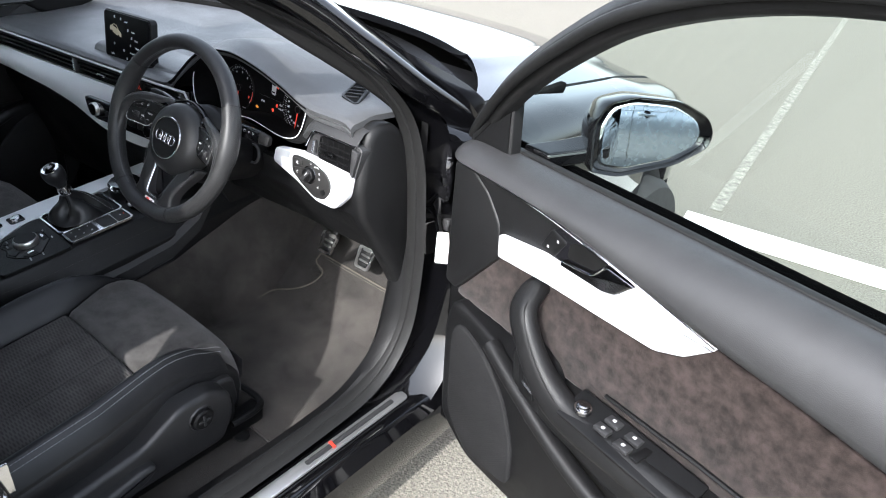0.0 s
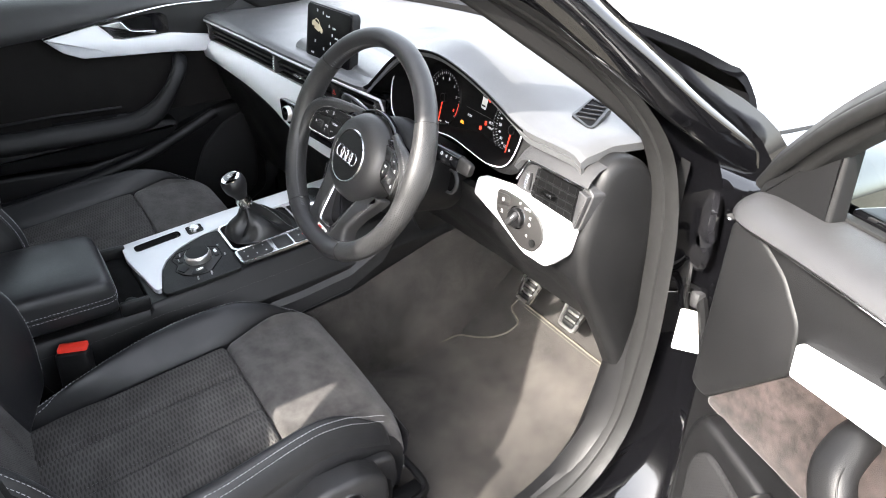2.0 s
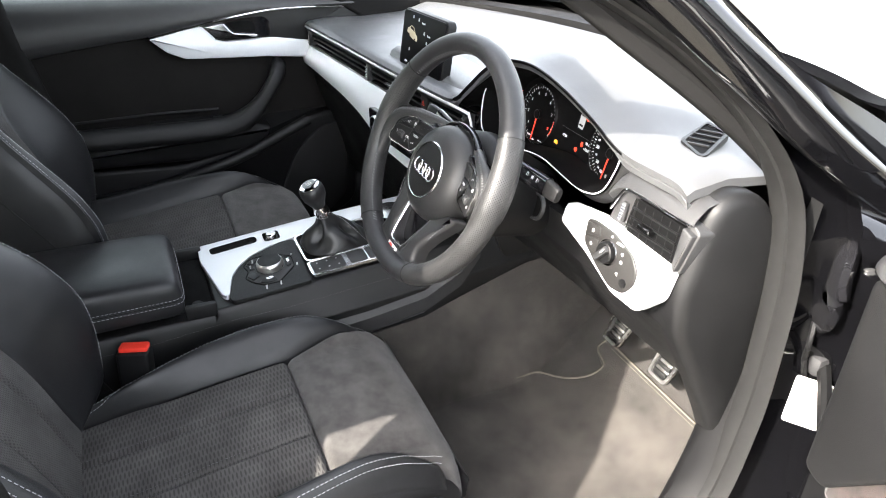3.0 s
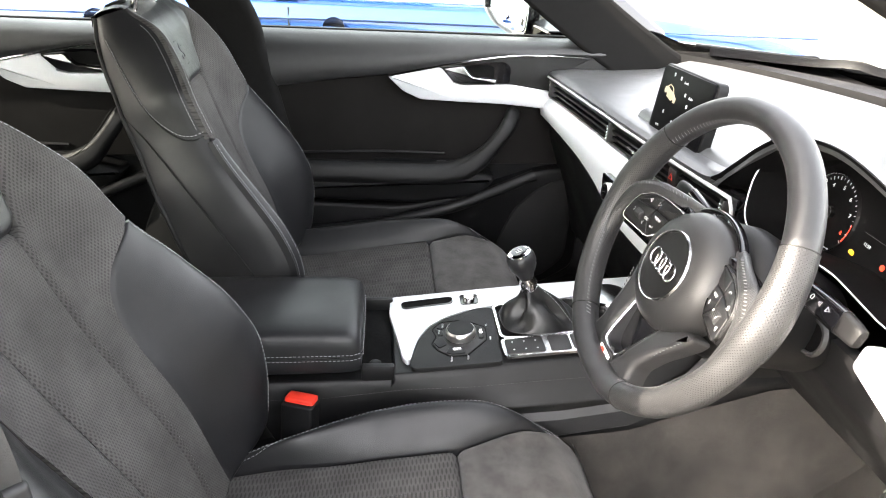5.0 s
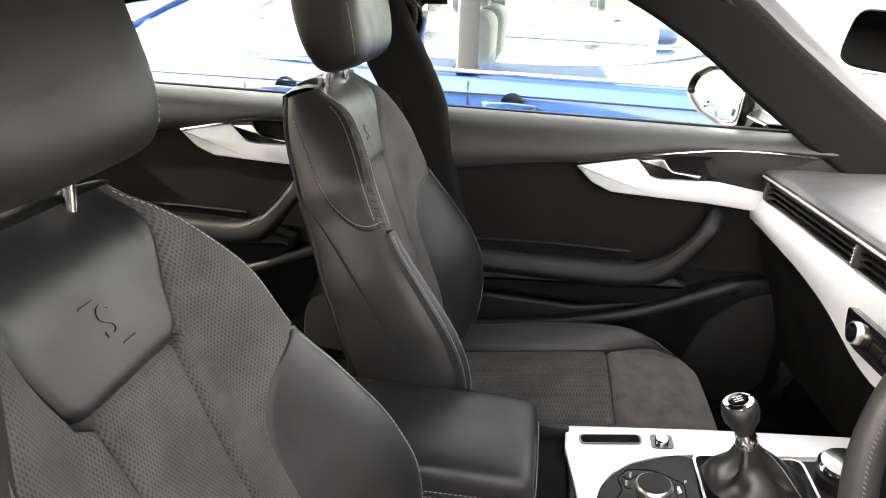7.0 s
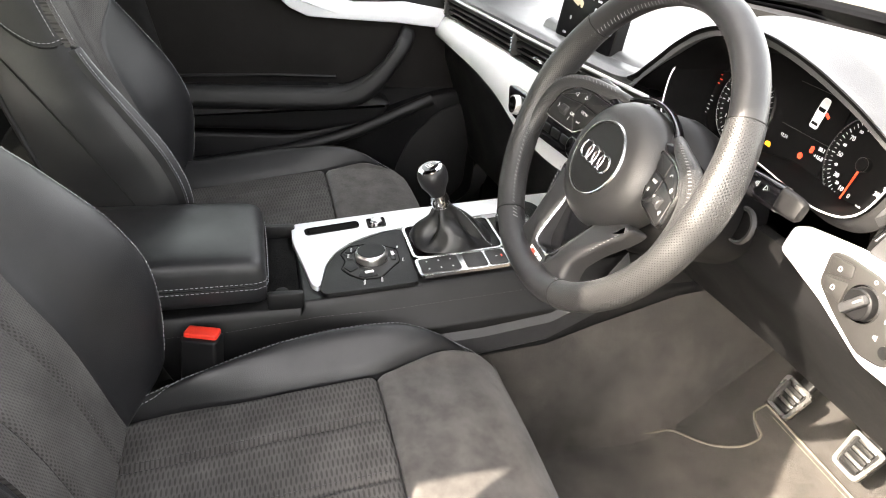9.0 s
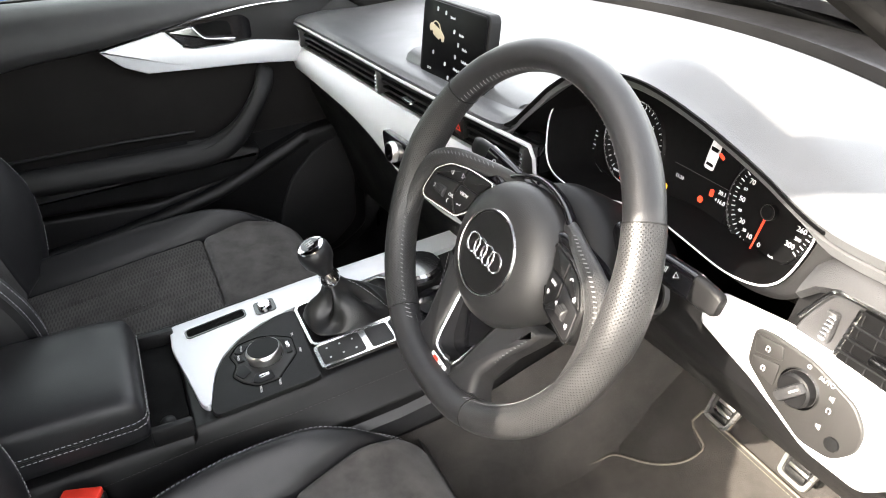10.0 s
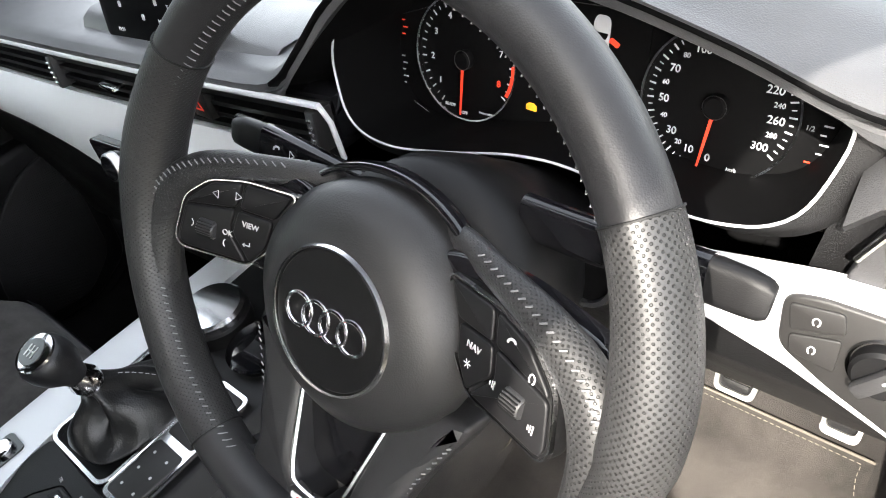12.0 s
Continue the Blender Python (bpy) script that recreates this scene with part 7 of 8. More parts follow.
# ---- doors: s runs back along the door, n outwards, z up ----
def build_door(label, M, rear=False, driver=False, pane_glass=None):
    door = None

    def P(name, bm, material, label="", parent=None, **kw):
        return part(name, bm, material, door, label, m=M.copy(), **kw)

    def flat(poly, n0, n1, soft=0.0):
        """An outline in (s, z) with its face at n1 towards the cabin (negative n)."""
        bm = prism(poly, 0, 1, 0) if not soft else prism(poly, 0, abs(n1 - n0), soft)
        for v in bm.verts:
            x, y, h = v.co
            v.co = (x, (n0 + (n1 - n0) * h) if not soft else n0 - h, y)
        return bm

    L = 1.06
    door = part("door", flat(round_poly([(0.02, 0.36), (0.02, 1.0), (1.04, 1.0), (1.04, 0.40), (0.9, 0.36)], 0.03), 0.09, 0.014), HARD_PLASTIC, car, label, m=M.copy())
    # padded upper roll under the glass: thin at its nose, deeper to the rear
    under = lambda s: at_x([(0.0, 1.002), (0.18, 1.002), (0.34, 0.992), (0.46, 0.968), (0.60, 0.943), (0.71, 0.932), (0.85, 0.910), (1.1, 0.885)], s)
    roll = [(0.064, 0.0), (0.034, -0.03), (0.010, 0.04), (-0.010, 0.22), (-0.023, 0.48), (-0.028, 0.74), (-0.023, 0.92), (-0.010, 1.0), (0.03, 1.02), (0.064, 1.0)]
    rows = []
    for i in range(49):
        s = 0.025 + (L - 0.05) * (i / 48) ** 1.3
        z1, z0 = 1.036, (under(s - 0.03) + 2 * under(s) + under(s + 0.03)) / 4
        k = min(1.0, math.sqrt(max(0.02, 1 - ((0.075 - s) / 0.055) ** 2)) if s < 0.075 else 1.0)
        mid = (z1 + z0) / 2 - 0.004
        rows.append([(s, 0.064 + (n - 0.064) * (0.55 + 0.45 * k), mid + (z1 + (z0 - z1) * f - mid) * (0.45 + 0.55 * k)) for n, f in roll])
    P("upper_roll", loft(rows), ROLL_SKIN, "grained black door top", smooth=60)
    # suede insert; closed doors use a copy darkened for the cabin shade
    ins = [(0.050, 0.715), (0.068, 0.752), (0.178, 0.874), (0.30, 0.90), (0.55, 0.945), (0.71, 0.938), (0.85, 0.918), (1.02, 0.90), (1.02, 0.72), (0.80, 0.70), (0.40, 0.71), (0.18, 0.715)]
    P("suede_insert", flat(round_poly(ins, 0.02), 0.05, 0.0, 0.006), SUEDE if driver else SUEDE_SHADED, "dark suede door insert", smooth=50)
    # plain grey panel ahead of and above the silver trim
    P("handle_panel", flat(round_poly([(0.115, 0.92), (0.178, 0.88), (0.44, 0.925), (0.466, 0.972), (0.36, 1.0), (0.20, 1.008), (0.085, 1.004)], 0.006), 0.05, -0.010, 0.002), SOFT_PLASTIC, smooth=50)
    P("end_cap", flat(round_poly([(0.03, 0.74), (0.062, 0.733), (0.176, 0.866), (0.166, 0.93), (0.13, 0.975), (0.082, 1.004), (0.035, 1.002)], 0.012), 0.05, -0.013, 0.006), SOFT_PLASTIC, smooth=50)
    silver = [(0.178, 0.870), (0.175, 0.914), (0.28, 0.929), (0.405, 0.925), (0.432, 0.932), (0.466, 0.969), (0.592, 0.943), (0.552, 0.906), (0.508, 0.887), (0.406, 0.883), (0.30, 0.880)]
    P("silver_trim", flat(round_poly(silver, 0.006), 0.0, -0.021, 0.004), SILVER, "brushed silver door trim")
    P("chrome_line", tube(catmull([(0.590, -0.0215, 0.9445), (0.466, -0.0235, 0.9715), (0.374, -0.025, 0.989), (0.271, -0.025, 1.003), (0.171, -0.022, 1.005), (0.072, -0.010, 1.000)], 6), 0.0026, 6), CHROME, "chrome line")
    pocket = [(0.284, 0.933), (0.405, 0.9285), (0.430, 0.935), (0.463, 0.968), (0.405, 0.979), (0.30, 0.984), (0.284, 0.972)]
    P("handle_pocket", flat(round_poly(pocket, 0.008), -0.006, -0.0125), GLOSS_BLACK, "dark handle recess")
    # thin dark sheet on the pocket, painting the shade behind the handle
    P("handle_hole", flat(round_poly([(0.325, 0.943), (0.380, 0.948), (0.402, 0.972), (0.345, 0.978), (0.326, 0.970)], 0.006), -0.010, -0.0128), SHADE_CARPET)
    h = P("release_handle", flat(round_poly([(0.320, 0.930), (0.405, 0.9295), (0.428, 0.936), (0.460, 0.967), (0.407, 0.973), (0.386, 0.948), (0.322, 0.940)], 0.005), -0.010, -0.024, 0.003), DARK_CHROME, "dark chrome release handle")
    P("handle_edge", tube(catmull([(0.321, -0.0245, 0.9405), (0.372, -0.0245, 0.944), (0.388, -0.0245, 0.950), (0.405, -0.0245, 0.971)], 5), 0.0013, 6), CHROME, "thin chrome edge", parent=h)
    # armrest with its rising pull
    arm_line = catmull([(1.0, -0.040, 0.700), (0.80, -0.050, 0.705), (0.55, -0.058, 0.705), (0.43, -0.062, 0.710), (0.365, -0.064, 0.738), (0.318, -0.064, 0.790), (0.287, -0.054, 0.832), (0.272, -0.022, 0.850), (0.264, 0.01, 0.853)], 6)
    shape = round_rect(0.058, 0.046, 0.02, 4)
    n_arm = len(arm_line)
    sc = [1.0 if i < n_arm * 0.42 else 1.0 - (0.2 if driver else 0.34) * ramp((i / n_arm - 0.42) / 0.2) for i in range(n_arm)]
    P("armrest", sweep(arm_line, shape, up=(0, -1, 0.25), scale=sc), SOFT_PLASTIC, "black armrest and pull handle", smooth=60)
    P("armrest_seam", tube([(s + 0.018, n - 0.018, z + 0.013) for s, n, z in arm_line[14:40]], 0.001, 5), RUBBER)
    P("armrest_base", flat(round_poly([(0.30, 0.69), (0.38, 0.715), (1.0, 0.715), (1.02, 0.63), (0.50, 0.615), (0.34, 0.64)], 0.02), 0.02, -0.052, 0.016), SOFT_PLASTIC, smooth=50)
    P("trim_line", tube([(0.44, -0.004, 0.742), (0.60, -0.004, 0.744), (0.80, -0.004, 0.738), (1.0, -0.004, 0.735)], 0.004, 6), HARD_PLASTIC)
    if not driver:
        P("switch_plate", sweep([(0.42, -0.052, 0.729), (0.52, -0.052, 0.731), (0.62, -0.050, 0.729)], round_rect(0.035, 0.006, 0.0025), up=(0, -0.3, 1)), HARD_PLASTIC, "slim window switch plate")
        P("window_switch", block(0.026, 0.018, 0.006, (0.45, -0.052, 0.734), 0.002), GREY_PLASTIC, "window switch")
    # lower panel, pocket and loudspeaker
    low = [(0.06, 0.42), (0.055, 0.66), (0.075, 0.725), (0.20, 0.70), (0.32, 0.655), (0.55, 0.60), (1.03, 0.62), (1.03, 0.42), (0.95, 0.37), (0.15, 0.36)]
    P("lower_panel", flat(round_poly(low, 0.03), 0.03, -0.028, 0.012), HARD_PLASTIC, "black lower door panel", smooth=50)
    P("pocket_lip", sweep(catmull([(1.0, -0.045, 0.52), (0.70, -0.055, 0.545), (0.45, -0.055, 0.60), (0.30, -0.045, 0.655), (0.20, -0.032, 0.695)], 6), round_rect(0.03, 0.035, 0.012, 3), up=(0, -1, 0.2)), SOFT_PLASTIC, smooth=60)
    spk = [(0.085, 0.655), (0.11, 0.688), (0.18, 0.662), (0.245, 0.60), (0.285, 0.50), (0.29, 0.40), (0.16, 0.385), (0.09, 0.45)]
    P("speaker_grille", flat(round_poly(spk, 0.03), -0.02, -0.036, 0.006), door_grille if driver else shaded_grille, "fine perforated speaker grille", smooth=50)
    # outer skin, frame and glass
    skin = [(0.115, 1.03), (0.145, 0.96), (0.158, 0.85), (0.155, 0.70), (0.165, 0.55), (0.15, 0.40), (0.11, 0.33)]
    P("outer_skin", loft([[(0.0 + L * i / 12, n, z) for n, z in skin] for i in range(13)], closed=False), PAINT, "gloss black outer door skin", smooth=60)
    P("door_edge", loft([[(s, n, z) for s, n, z in ring] for ring in ([(0.0, 0.09, zz), (0.0, 0.14, zz), (0.03, 0.14, zz), (0.03, 0.02, zz), (0.01, 0.02, zz)] for zz in (0.34, 0.60, 1.02))]), PAINT)
    P("door_end", loft([[(s, n, z) for s, n, z in ring] for ring in ([(L, 0.02, zz), (L, 0.15, zz), (L - 0.03, 0.15, zz), (L - 0.03, 0.0, zz)] for zz in (0.38, 0.60, 1.02))]), PAINT)
    lean = 0.42
    if rear:
        fr = [(0.01, 1.02), (0.03, 1.18), (0.06, 1.280), (0.50, 1.275), (0.80, 1.22), (1.0, 1.10), (1.04, 1.03)]
    else:
        fr = [(0.015, 1.035), (0.05, 1.075), (0.15, 1.17), (0.28, 1.265), (0.42, 1.345), (0.60, 1.40), (0.80, 1.415), (0.99, 1.40), (1.02, 1.20), (1.045, 1.02)]
    tilt = lambda z: 0.075 - lean * (z - 1.03)
    line = catmull([(s, tilt(z), z) for s, z in fr], 6)
    P("window_frame", sweep(line, [(-0.020, -0.024), (0.020, -0.024), (0.026, 0.0), (0.016, 0.022), (-0.016, 0.022), (-0.026, 0.0)], up=(0, -1, -0.3)), PAINT if not driver else RUBBER, "black window frame", bevel=0.006, smooth=60)
    P("frame_seal", tube([(s, tilt(z) - 0.030, z) for s, _, z in line], 0.009, 8, up=(0, -1, 0)), RUBBER, smooth=60)
    gl = [(s, z) for s, _, z in line]
    bm = bmesh.new()
    vs = [bm.verts.new((s, tilt(z) + 0.004, z)) for s, z in gl]
    bm.faces.new(vs)
    pane = P("window_glass", bm, pane_glass or TINT, "tinted side window", smooth=0)
    pane.visible_shadow = pane_glass is not None
    P("waist_seal", sweep([(s, 0.062, 1.037) for s in (0.02, 0.5, 1.04)], round_rect(0.016, 0.008, 0.003, 2)), RUBBER)
    if not rear:
        P("corner_trim", flat(round_poly([(0.02, 1.02), (0.03, 1.055), (0.09, 1.115), (0.125, 1.14), (0.13, 1.02)], 0.008), 0.055, 0.030, 0.006), SOFT_PLASTIC, "black triangular corner trim")
        P("mirror_foot", loft([[(s - 0.03, n, z - 0.014), (s + 0.03, n, z - 0.014), (s + 0.03, n, z + 0.014), (s - 0.03, n, z + 0.014)] for s, n, z in ((0.15, 0.07, 1.035), (0.18, 0.12, 1.045), (0.21, 0.16, 1.06))]), PAINT, "black mirror foot", bevel=0.006)
        face_n = Vector((0.915, -0.385, 0.05)).normalized()
        wide = Vector((0.385, 0.915, 0)).normalized()
        tall = face_n.cross(wide) * -1
        centre = Vector((0.264, 0.226, 1.088))
        face = round_poly([(-0.100, -0.058), (-0.104, 0.018), (-0.086, 0.054), (-0.04, 0.064), (0.04, 0.056), (0.092, 0.030), (0.108, 0.004), (0.104, -0.022), (0.05, -0.050), (-0.05, -0.068)], 0.014)
        set_at = lambda x, y, d: centre + wide * x + tall * y * (1 if tall.z > 0 else -1) + face_n * d
        hd = P("mirror_head", loft([[set_at(x * k, y * k, d) for x, y in face] for d, k in ((-0.105, 0.35), (-0.098, 0.60), (-0.080, 0.84), (-0.050, 1.02), (-0.02, 1.08), (0.0, 1.10), (0.006, 1.08), (0.004, 1.03), (-0.004, 1.0))]), PAINT, "gloss black mirror housing", smooth=60)
        P("mirror_glass", loft([[set_at(x * k, y * k, 0.001 - ((x * k) ** 2 + (y * k) ** 2) / 3.2) for x, y in face] for k in (0.995, 0.85, 0.7, 0.5, 0.3, 0.1, 0.01)]), MIRROR, "convex mirror glass", parent=hd, smooth=180)
    if driver:
        # switches and the bright details of the driver's door
        P("lock_switch", flat(round_poly([(0.268, 0.938), (0.300, 0.932), (0.322, 0.968), (0.288, 0.978)], 0.006), -0.010, -0.0165, 0.002), HARD_PLASTIC, "black lock switch")
        P("switch_plate", sweep([(0.415, -0.055, 0.735), (0.47, -0.055, 0.734), (0.55, -0.053, 0.730), (0.64, -0.050, 0.726)], round_rect(0.066, 0.008, 0.003), up=(0, -0.3, 1)), HARD_PLASTIC, "black window switch plate")
        for s in (0.468, 0.506):
            for n in (-0.066, -0.040):
                sw = P("window_switch", block(0.026, 0.018, 0.008, (s + 0.02, n, 0.740 - 0.06 * (s - 0.5)), 0.0025), GREY_PLASTIC, "window switch")
                P("switch_mark", block(0.005, 0.005, 0.001, (s + 0.02, n, 0.7444 - 0.06 * (s - 0.5)), 0), WHITE_INK, parent=sw, smooth=0)
        P("child_lock_switch", block(0.014, 0.040, 0.005, (0.550, -0.052, 0.737), 0.002), HARD_PLASTIC, "child lock switch")
        bm = lathe([(0.014, 0), (0.0135, 0.004), (0.011, 0.005), (0.0105, 0.013), (0.008, 0.015), (0.001, 0.015)], 24)
        bmesh.ops.transform(bm, matrix=Matrix.Translation((0.442, -0.060, 0.740)), verts=bm.verts)
        P("mirror_knob", bm, DARK_CHROME, "chrome ringed mirror knob")
        ringbm = hoop([(0.0115, 0.0045), (0.0115, 0.007), (0.0140, 0.007), (0.0140, 0.0045)], 24)
        bmesh.ops.transform(ringbm, matrix=Matrix.Translation((0.442, -0.060, 0.740)), verts=ringbm.verts)
        P("knob_ring", ringbm, CHROME)
        P("pull_base", flat(round_poly([(0.268, 0.742), (0.295, 0.752), (0.345, 0.730), (0.375, 0.665), (0.365, 0.600), (0.315, 0.605), (0.275, 0.680)], 0.015), 0.0, -0.050, 0.010), SOFT_PLASTIC, "black panel ahead of the pull", smooth=50)
        P("boot_panel", flat(round_poly([(0.290, 0.725), (0.335, 0.712), (0.350, 0.655), (0.325, 0.645), (0.300, 0.67)], 0.008), -0.045, -0.0525, 0.001), HARD_PLASTIC)
        P("boot_switch", flat(round_poly([(0.308, 0.712), (0.330, 0.704), (0.338, 0.672), (0.316, 0.676)], 0.003), -0.05, -0.057, 0.002), HARD_PLASTIC, "boot release switch")
        P("boot_mark", flat([(0.309, 0.702), (0.331, 0.695), (0.333, 0.688), (0.311, 0.694)], -0.0565, -0.0576), CHROME, "bright switch bar")
        for s, z in ((0.305, 0.963), (0.286, 0.946)):
            P("lock_mark", block(0.0035, 0.0008, 0.004, (s, -0.0170, z), 0), WHITE_INK, smooth=0)
        bm = lathe([(0.008, 0), (0.008, 0.003), (0.001, 0.004)], 16)
        bmesh.ops.transform(bm, matrix=Matrix.Translation((0.10, 0.02, 1.030)), verts=bm.verts)
        P("lock_pin", bm, CHROME)
    return door


door_grille = dotted("door_speaker_mesh", (0.011, 0.011, 0.0115), 0.75, 0.0055, 0.3, axes_used=(0, 2), depth=0.5, hole_tone=0.3, spec=0.1)
# darker copy of the mesh, cabin shade in its colour, for closed doors
shaded_grille = dotted("speaker_mesh", (0.003, 0.003, 0.0032), 0.7, 0.004, 0.32, axes_used=(1, 2), depth=0.8, hole_tone=0.3)
A = Vector((0.968, -0.25, 0.04)).normalized()
DM = axes((0.885, 0.312, 0.02), A, (0.25, 0.968, 0)) @ Matrix.Diagonal((1.05, 1, 1, 1))
drv = build_door("open black driver door with suede insert and silver trim", DM, driver=True)
LM = Matrix(((0, -1, 0, -0.70), (-1, 0, 0, 0.30), (0, 0, 1, 0), (0, 0, 0, 1)))
psg = build_door("closed black passenger door with suede insert and silver trim", LM)
RM = Matrix(((0, -1, 0, -0.71), (-1, 0, 0, -0.65), (0, 0, 1, 0), (0, 0, 0, 1)))
rrd = build_door("closed black rear door with silver trim", RM, rear=True)
RR = Matrix(((0, 1, 0, 0.71), (-1, 0, 0, -0.65), (0, 0, 1, 0), (0, 0, 0, 1)))
rr2 = build_door("closed black rear door beside the driver seat", RR, rear=True)
# rear screen and parcel shelf close the cabin
part("parcel_shelf", block(1.25, 0.5, 0.03, (0, -1.95, 1.0)), HEADLINER, car)
rg = part("rear_screen", patch(lambda u, v: Vector(((-1 + 2 * u) * (0.56 + 0.08 * v), -1.60 - 0.53 * v, 1.37 - 0.33 * v)), 10, 8), DARK_TINT, car)
rg.visible_shadow = True
part("boot_lid", patch(lambda u, v: Vector(((-1 + 2 * u) * 0.72, -2.12 - 0.45 * v, 1.03 - 0.05 * v - 0.02 * (2 * u - 1) ** 2)), 14, 6, 0.02, (0, 0, -1)), PAINT, car)
for sx in (1, -1):
    part("rear_wing", loft([[(sx * 0.60, y, 1.04), (sx * 0.80, y, 1.0), (sx * 0.885, y, 0.85), (sx * 0.89, y, 0.6), (sx * 0.86, y, 0.3)] for y in (-1.62, -1.9, -2.3, -2.58)], closed=False), PAINT, car)
    part("rear_pillar", sweep([(sx * 0.58, -1.58, 1.36), (sx * 0.63, -1.82, 1.2), (sx * 0.68, -2.08, 1.03)], round_rect(0.10, 0.10, 0.03), up=(0, 0, 1)), PAINT, car)
# interior mirror
im = thing("rear_view_mirror", "black framed rear view mirror under the windscreen", "rear-view mirror")
IM = axes((-0.02, 0.05, 1.285), (0.90, 0.42, 0.0), (0.0, 0.10, 1.0))
shape = round_poly([(-0.125, -0.03), (-0.115, 0.032), (0.115, 0.032), (0.125, -0.03), (0.10, -0.040), (-0.10, -0.040)], 0.02)
part("mirror_case", prism(shape, -0.03, 0.0, 0.003), HARD_PLASTIC, im, m=IM.copy())
part("mirror_glass", prism([(x * 0.95, y * 0.9) for x, y in shape], 0, 0.002), MIRROR, im, m=IM.copy())
part("mirror_arm", tube([(-0.02, 0.07, 1.29), (-0.01, 0.09, 1.33), (0.0, 0.09, 1.37)], 0.014, 10), HARD_PLASTIC, im)
part("sensor_cover", block(0.10, 0.14, 0.03, (0.0, 0.09, 1.368), 0.012), HARD_PLASTIC, im)

# ---- other parked cars ----
def car_row(z, sx):
    """Half width of a saloon at height z."""
    return at_x([(0.18, 0.80), (0.30, 0.88), (0.55, 0.91), (0.75, 0.915), (0.90, 0.89), (0.97, 0.85)], z)


def parked_car(label, paint, at, turn=0):
    c = thing("parked_car", label, "car", "parked cars")
    M = pose(*at, 0, 0, turn)
    deck = [(-2.30, 0.86), (-2.25, 0.97), (-1.75, 1.01), (-1.0, 0.975), (0.0, 0.96), (0.75, 0.955), (1.0, 0.96), (1.6, 0.90), (2.1, 0.80), (2.32, 0.62)]
    rows = []
    for i in range(61):
        y = -2.34 + 4.68 * i / 60
        top = at_x(deck, y)
        nar = 1 - 0.12 * ramp((abs(y) - 1.7) / 0.65) ** 2
        ring = []
        for z in (0.22, 0.32, 0.45, 0.60, 0.72, 0.80):
            zz = min(z, top - 0.02)
            ring.append((car_row(zz, 1) * nar, y, zz))
        for f, dz in ((0.985, -0.075), (0.955, -0.02), (0.88, 0.0), (0.5, 0.03), (0.0, 0.035)):
            ring.append((0.905 * f * nar, y, max(top + dz, ring[5][2])))
        rows.append(ring + [(-x, y2, z2) for x, y2, z2 in ring[-2::-1]])
    bm = loft(rows)
    for yw in (1.42, -1.40):
        cut = [f for f in bm.faces if (f.calc_center_median().y - yw) ** 2 + (f.calc_center_median().z - 0.33) ** 2 < 0.36 ** 2 and abs(f.calc_center_median().x) > 0.5]
        bmesh.ops.delete(bm, geom=cut, context="FACES")
    part("body", bm, paint, c, m=M.copy(), smooth=50)
    cab = [(1.00, 0.95, 0.74), (0.55, 1.18, 0.68), (0.10, 1.36, 0.60), (-0.45, 1.43, 0.585), (-0.95, 1.41, 0.58), (-1.45, 1.25, 0.62), (-1.95, 1.0, 0.70)]
    pts = catmull([(0, y, z) for y, z, _ in cab], 5)
    roof_rows = [[(x * at_x([(-1.95, 0.66), (-1.45, 0.60), (-0.95, 0.575), (-0.45, 0.58), (0.1, 0.595), (0.55, 0.67), (1.0, 0.72)], p.y), p.y, p.z + 0.03 * (1 - x * x)) for x in (-1, -0.85, -0.5, 0, 0.5, 0.85, 1)] for p in pts]
    n = len(pts)
    part("roof", loft(roof_rows[8:24], closed=False), paint, c, m=M.copy(), smooth=50)
    part("front_screen", loft(roof_rows[:9], closed=False), TINT, c, m=M.copy(), smooth=50)
    part("rear_screen", loft(roof_rows[23:], closed=False), TINT, c, m=M.copy(), smooth=50)
    for sx in (1, -1):
        glass_rows = [[(sx * 0.845, p.y, 0.965), (sx * (0.845 + at_x([(-1.95, 0.66), (-0.95, 0.575), (0.1, 0.595), (1.0, 0.72)], p.y)) / 2, p.y, (0.965 + p.z) / 2 + 0.01), (sx * at_x([(-1.95, 0.66), (-1.45, 0.60), (-0.95, 0.575), (-0.45, 0.58), (0.1, 0.595), (0.55, 0.67), (1.0, 0.72)], p.y), p.y, max(p.z, 0.966))] for p in pts[2:-2]]
        part("side_window", loft(glass_rows, closed=False), TINT, c, m=M.copy(), smooth=50)
        rail = [(sx * (at_x([(-1.95, 0.66), (-1.45, 0.60), (-0.95, 0.575), (-0.45, 0.58), (0.1, 0.595), (0.55, 0.67), (1.0, 0.72)], p.y) + 0.006), p.y, p.z) for p in pts]
        part("roof_rail", tube(rail, 0.024, 8), paint, c, m=M.copy(), smooth=60)
        part("centre_pillar", sweep([(sx * 0.852, -0.34, 0.96), (sx * 0.73, -0.36, 1.2), (sx * 0.60, -0.38, 1.42)], round_rect(0.09, 0.03, 0.01), up=(sx, 0, 0.3)), GLOSS_BLACK, c, m=M.copy())
        part("waist_chrome", tube([(sx * 0.862, y, 0.968) for y in (-1.6, -0.8, 0.0, 0.8)], 0.008, 6), CHROME, c, m=M.copy())
        for y in (0.78, -0.30, -1.22):
            part("door_gap", tube([(sx * (car_row(z, 1) + 0.0015), y - 0.05 * (z - 0.3), z) for z in (0.30, 0.45, 0.60, 0.75, 0.85, 0.93)], 0.004, 5), RUBBER, c, m=M.copy())
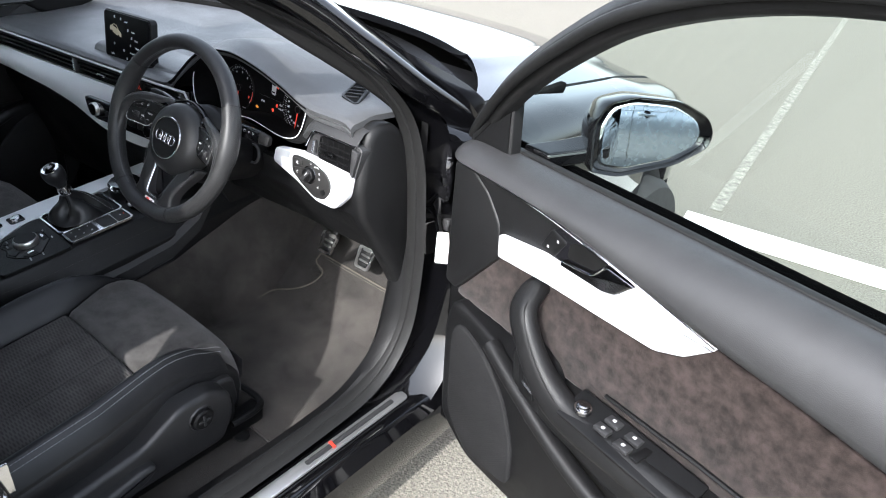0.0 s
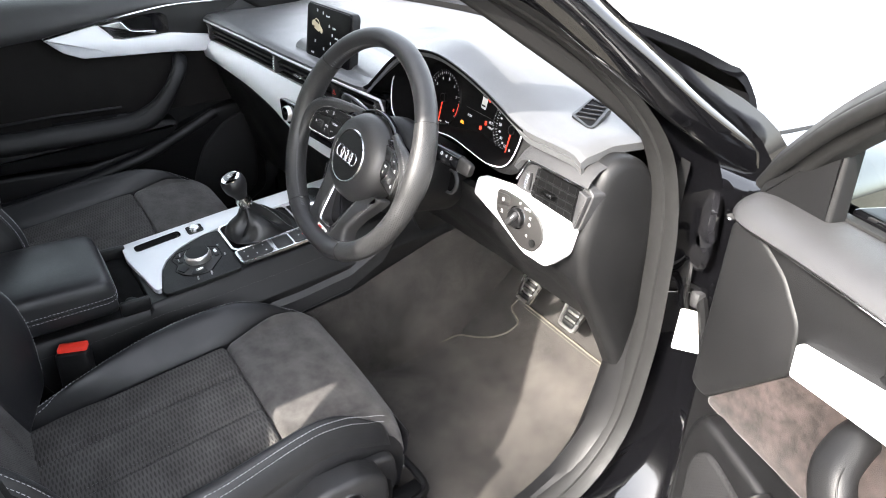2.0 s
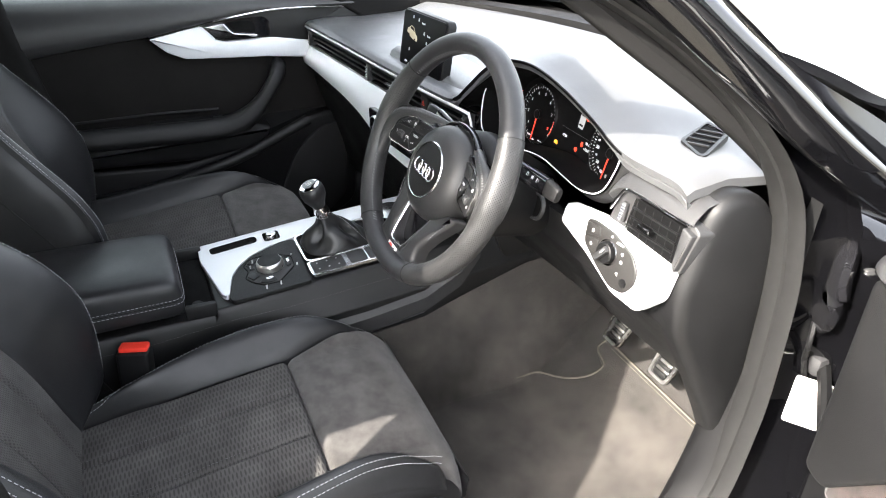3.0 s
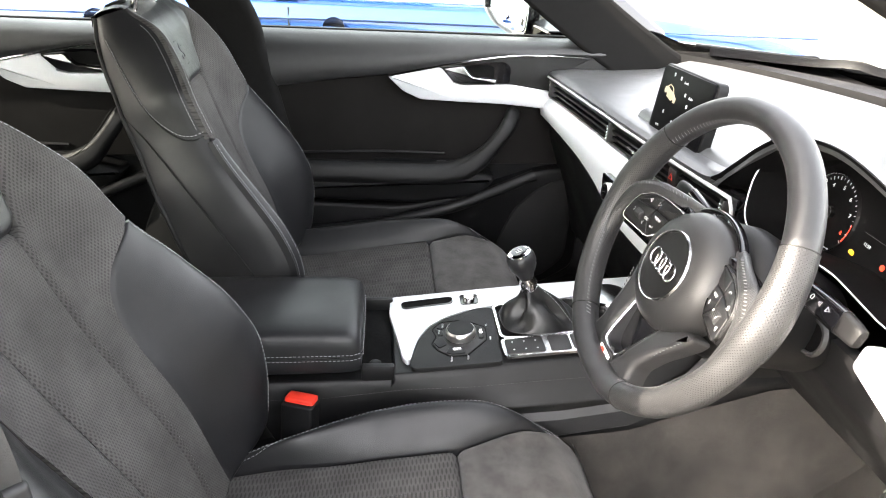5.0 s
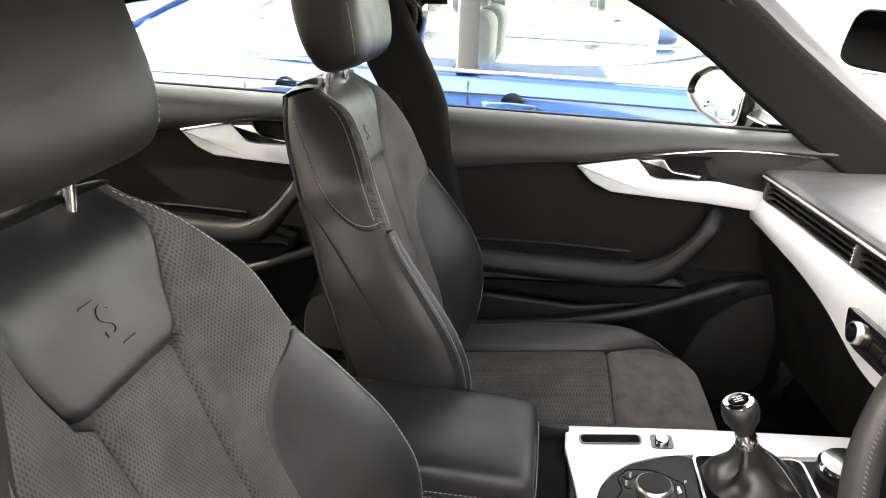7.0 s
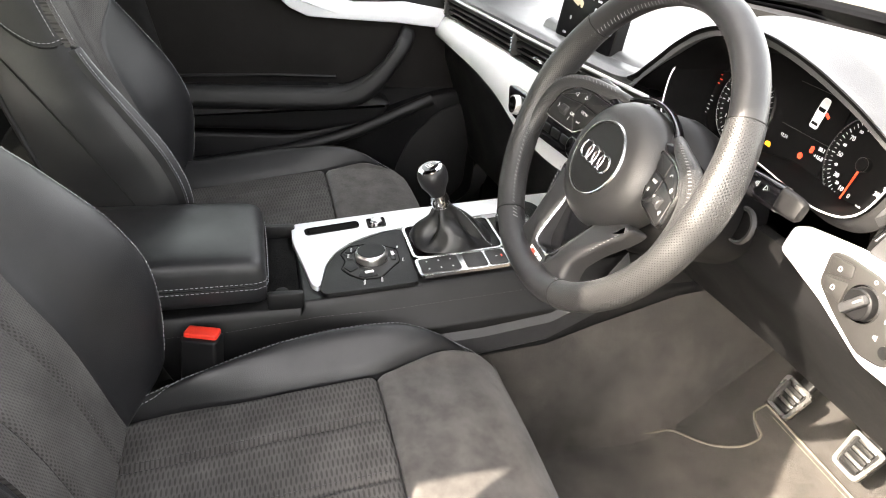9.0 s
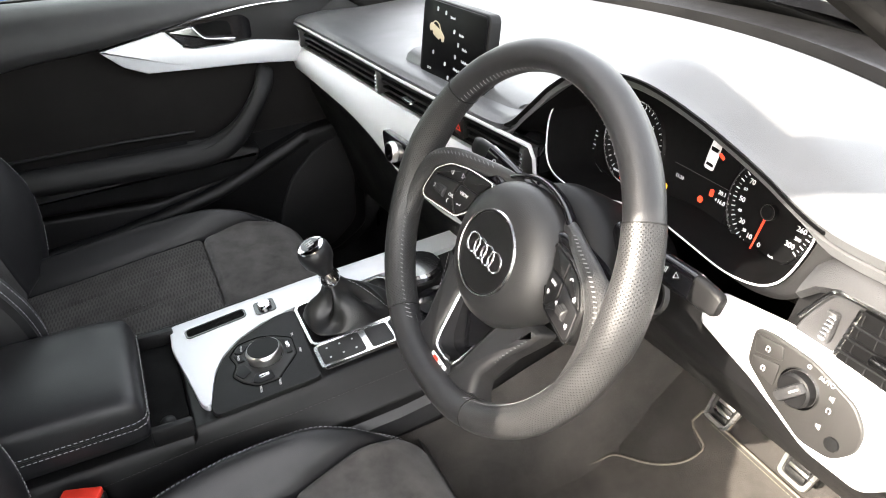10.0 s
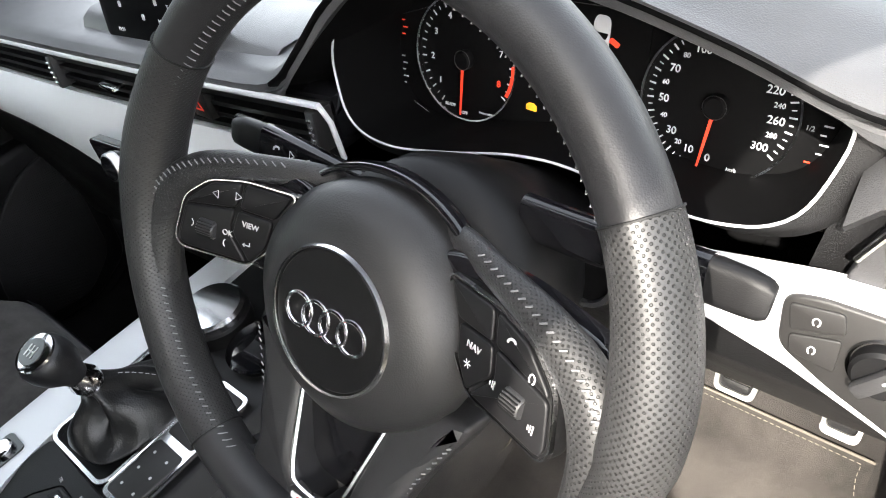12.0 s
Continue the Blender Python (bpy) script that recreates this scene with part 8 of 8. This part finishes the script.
        for y in (-0.16, -1.08):
            hn = part("door_handle", sweep(catmull([(sx * 0.905, y - 0.10, 0.85), (sx * 0.925, y - 0.08, 0.852), (sx * 0.930, y, 0.855), (sx * 0.925, y + 0.08, 0.852), (sx * 0.905, y + 0.10, 0.85)], 4), round_rect(0.016, 0.028, 0.006), up=(0, 0, 1)), paint, c, "pull handle", m=M.copy(), smooth=60)
            part("handle_cup", lathe([(0.045, -0.01), (0.045, 0.002), (0.03, -0.004), (0.001, -0.006)], 24), GLOSS_BLACK, c, m=M @ axes((sx * 0.905, y + 0.01, 0.858), (0, 1, 0), (0, 0, 1)))
        part("crease", tube([(sx * 0.897, y, 0.895 - 0.012 * abs(y) / 2) for y in (-1.9, -1.0, 0.0, 1.0, 1.9)], 0.006, 6), paint, c, m=M.copy())
        hr = [[(sx * (0.94 + 0.09 * math.cos(a) * k), 0.66 + q, 1.015 + 0.062 * math.sin(a) * k) for a in (2 * math.pi * i / 16 for i in range(16))] for q, k in ((-0.05, 0.97), (-0.03, 1.0), (0.02, 0.95), (0.06, 0.7), (0.08, 0.3))]
        part("door_mirror", loft(hr), paint, c, m=M.copy(), smooth=60)
        for y in (1.42, -1.40):
            wheel_at(c, 0, 0, 0.33, 0.22, 1).name = "tyre"
            t = [o for o in c.children if o.name.startswith("tyre")][-1]
            place = M @ (Matrix.Translation((sx * 0.80, y, 0)) @ (Matrix.Rotation(math.pi, 4, "Z") if sx < 0 else Matrix.Identity(4)))
            for o in (t, *t.children):
                o.data.transform(place)
    part("underside", block(1.5, 4.2, 0.25, (0, 0, 0.30), 0.05), HARD_PLASTIC, c, m=M.copy())
    part("front_lamp", merge(block(0.34, 0.10, 0.12, (0.62, 2.16, 0.68), 0.03), block(0.34, 0.10, 0.12, (-0.62, 2.16, 0.68), 0.03)), CHROME, c, m=M.copy())
    part("rear_lamp", merge(block(0.30, 0.06, 0.13, (0.66, -2.26, 0.84), 0.03), block(0.30, 0.06, 0.13, (-0.66, -2.26, 0.84), 0.03)), RED, c, m=M.copy())
    for sx in (-0.36, 0.36):
        part("seat_back", block(0.46, 0.14, 0.62, (sx, -0.35, 0.86), 0.06, 3), LEATHER, c, m=M.copy())
        part("seat_head", block(0.26, 0.10, 0.17, (sx, -0.42, 1.24), 0.04, 3), LEATHER, c, m=M.copy())
    return c


parked_car("blue saloon parked close alongside", BLUE_PAINT, (-2.78, -0.35, 0))
parked_car("white saloon parked beyond the blue car", WHITE_PAINT, (-5.6, -1.2, 0))
parked_car("white saloon parked further back", WHITE_PAINT, (-8.6, 0.5, 0))
parked_car("pale silver saloon parked behind on the open side", SILVER_PAINT, (4.65, 0.15, 0))
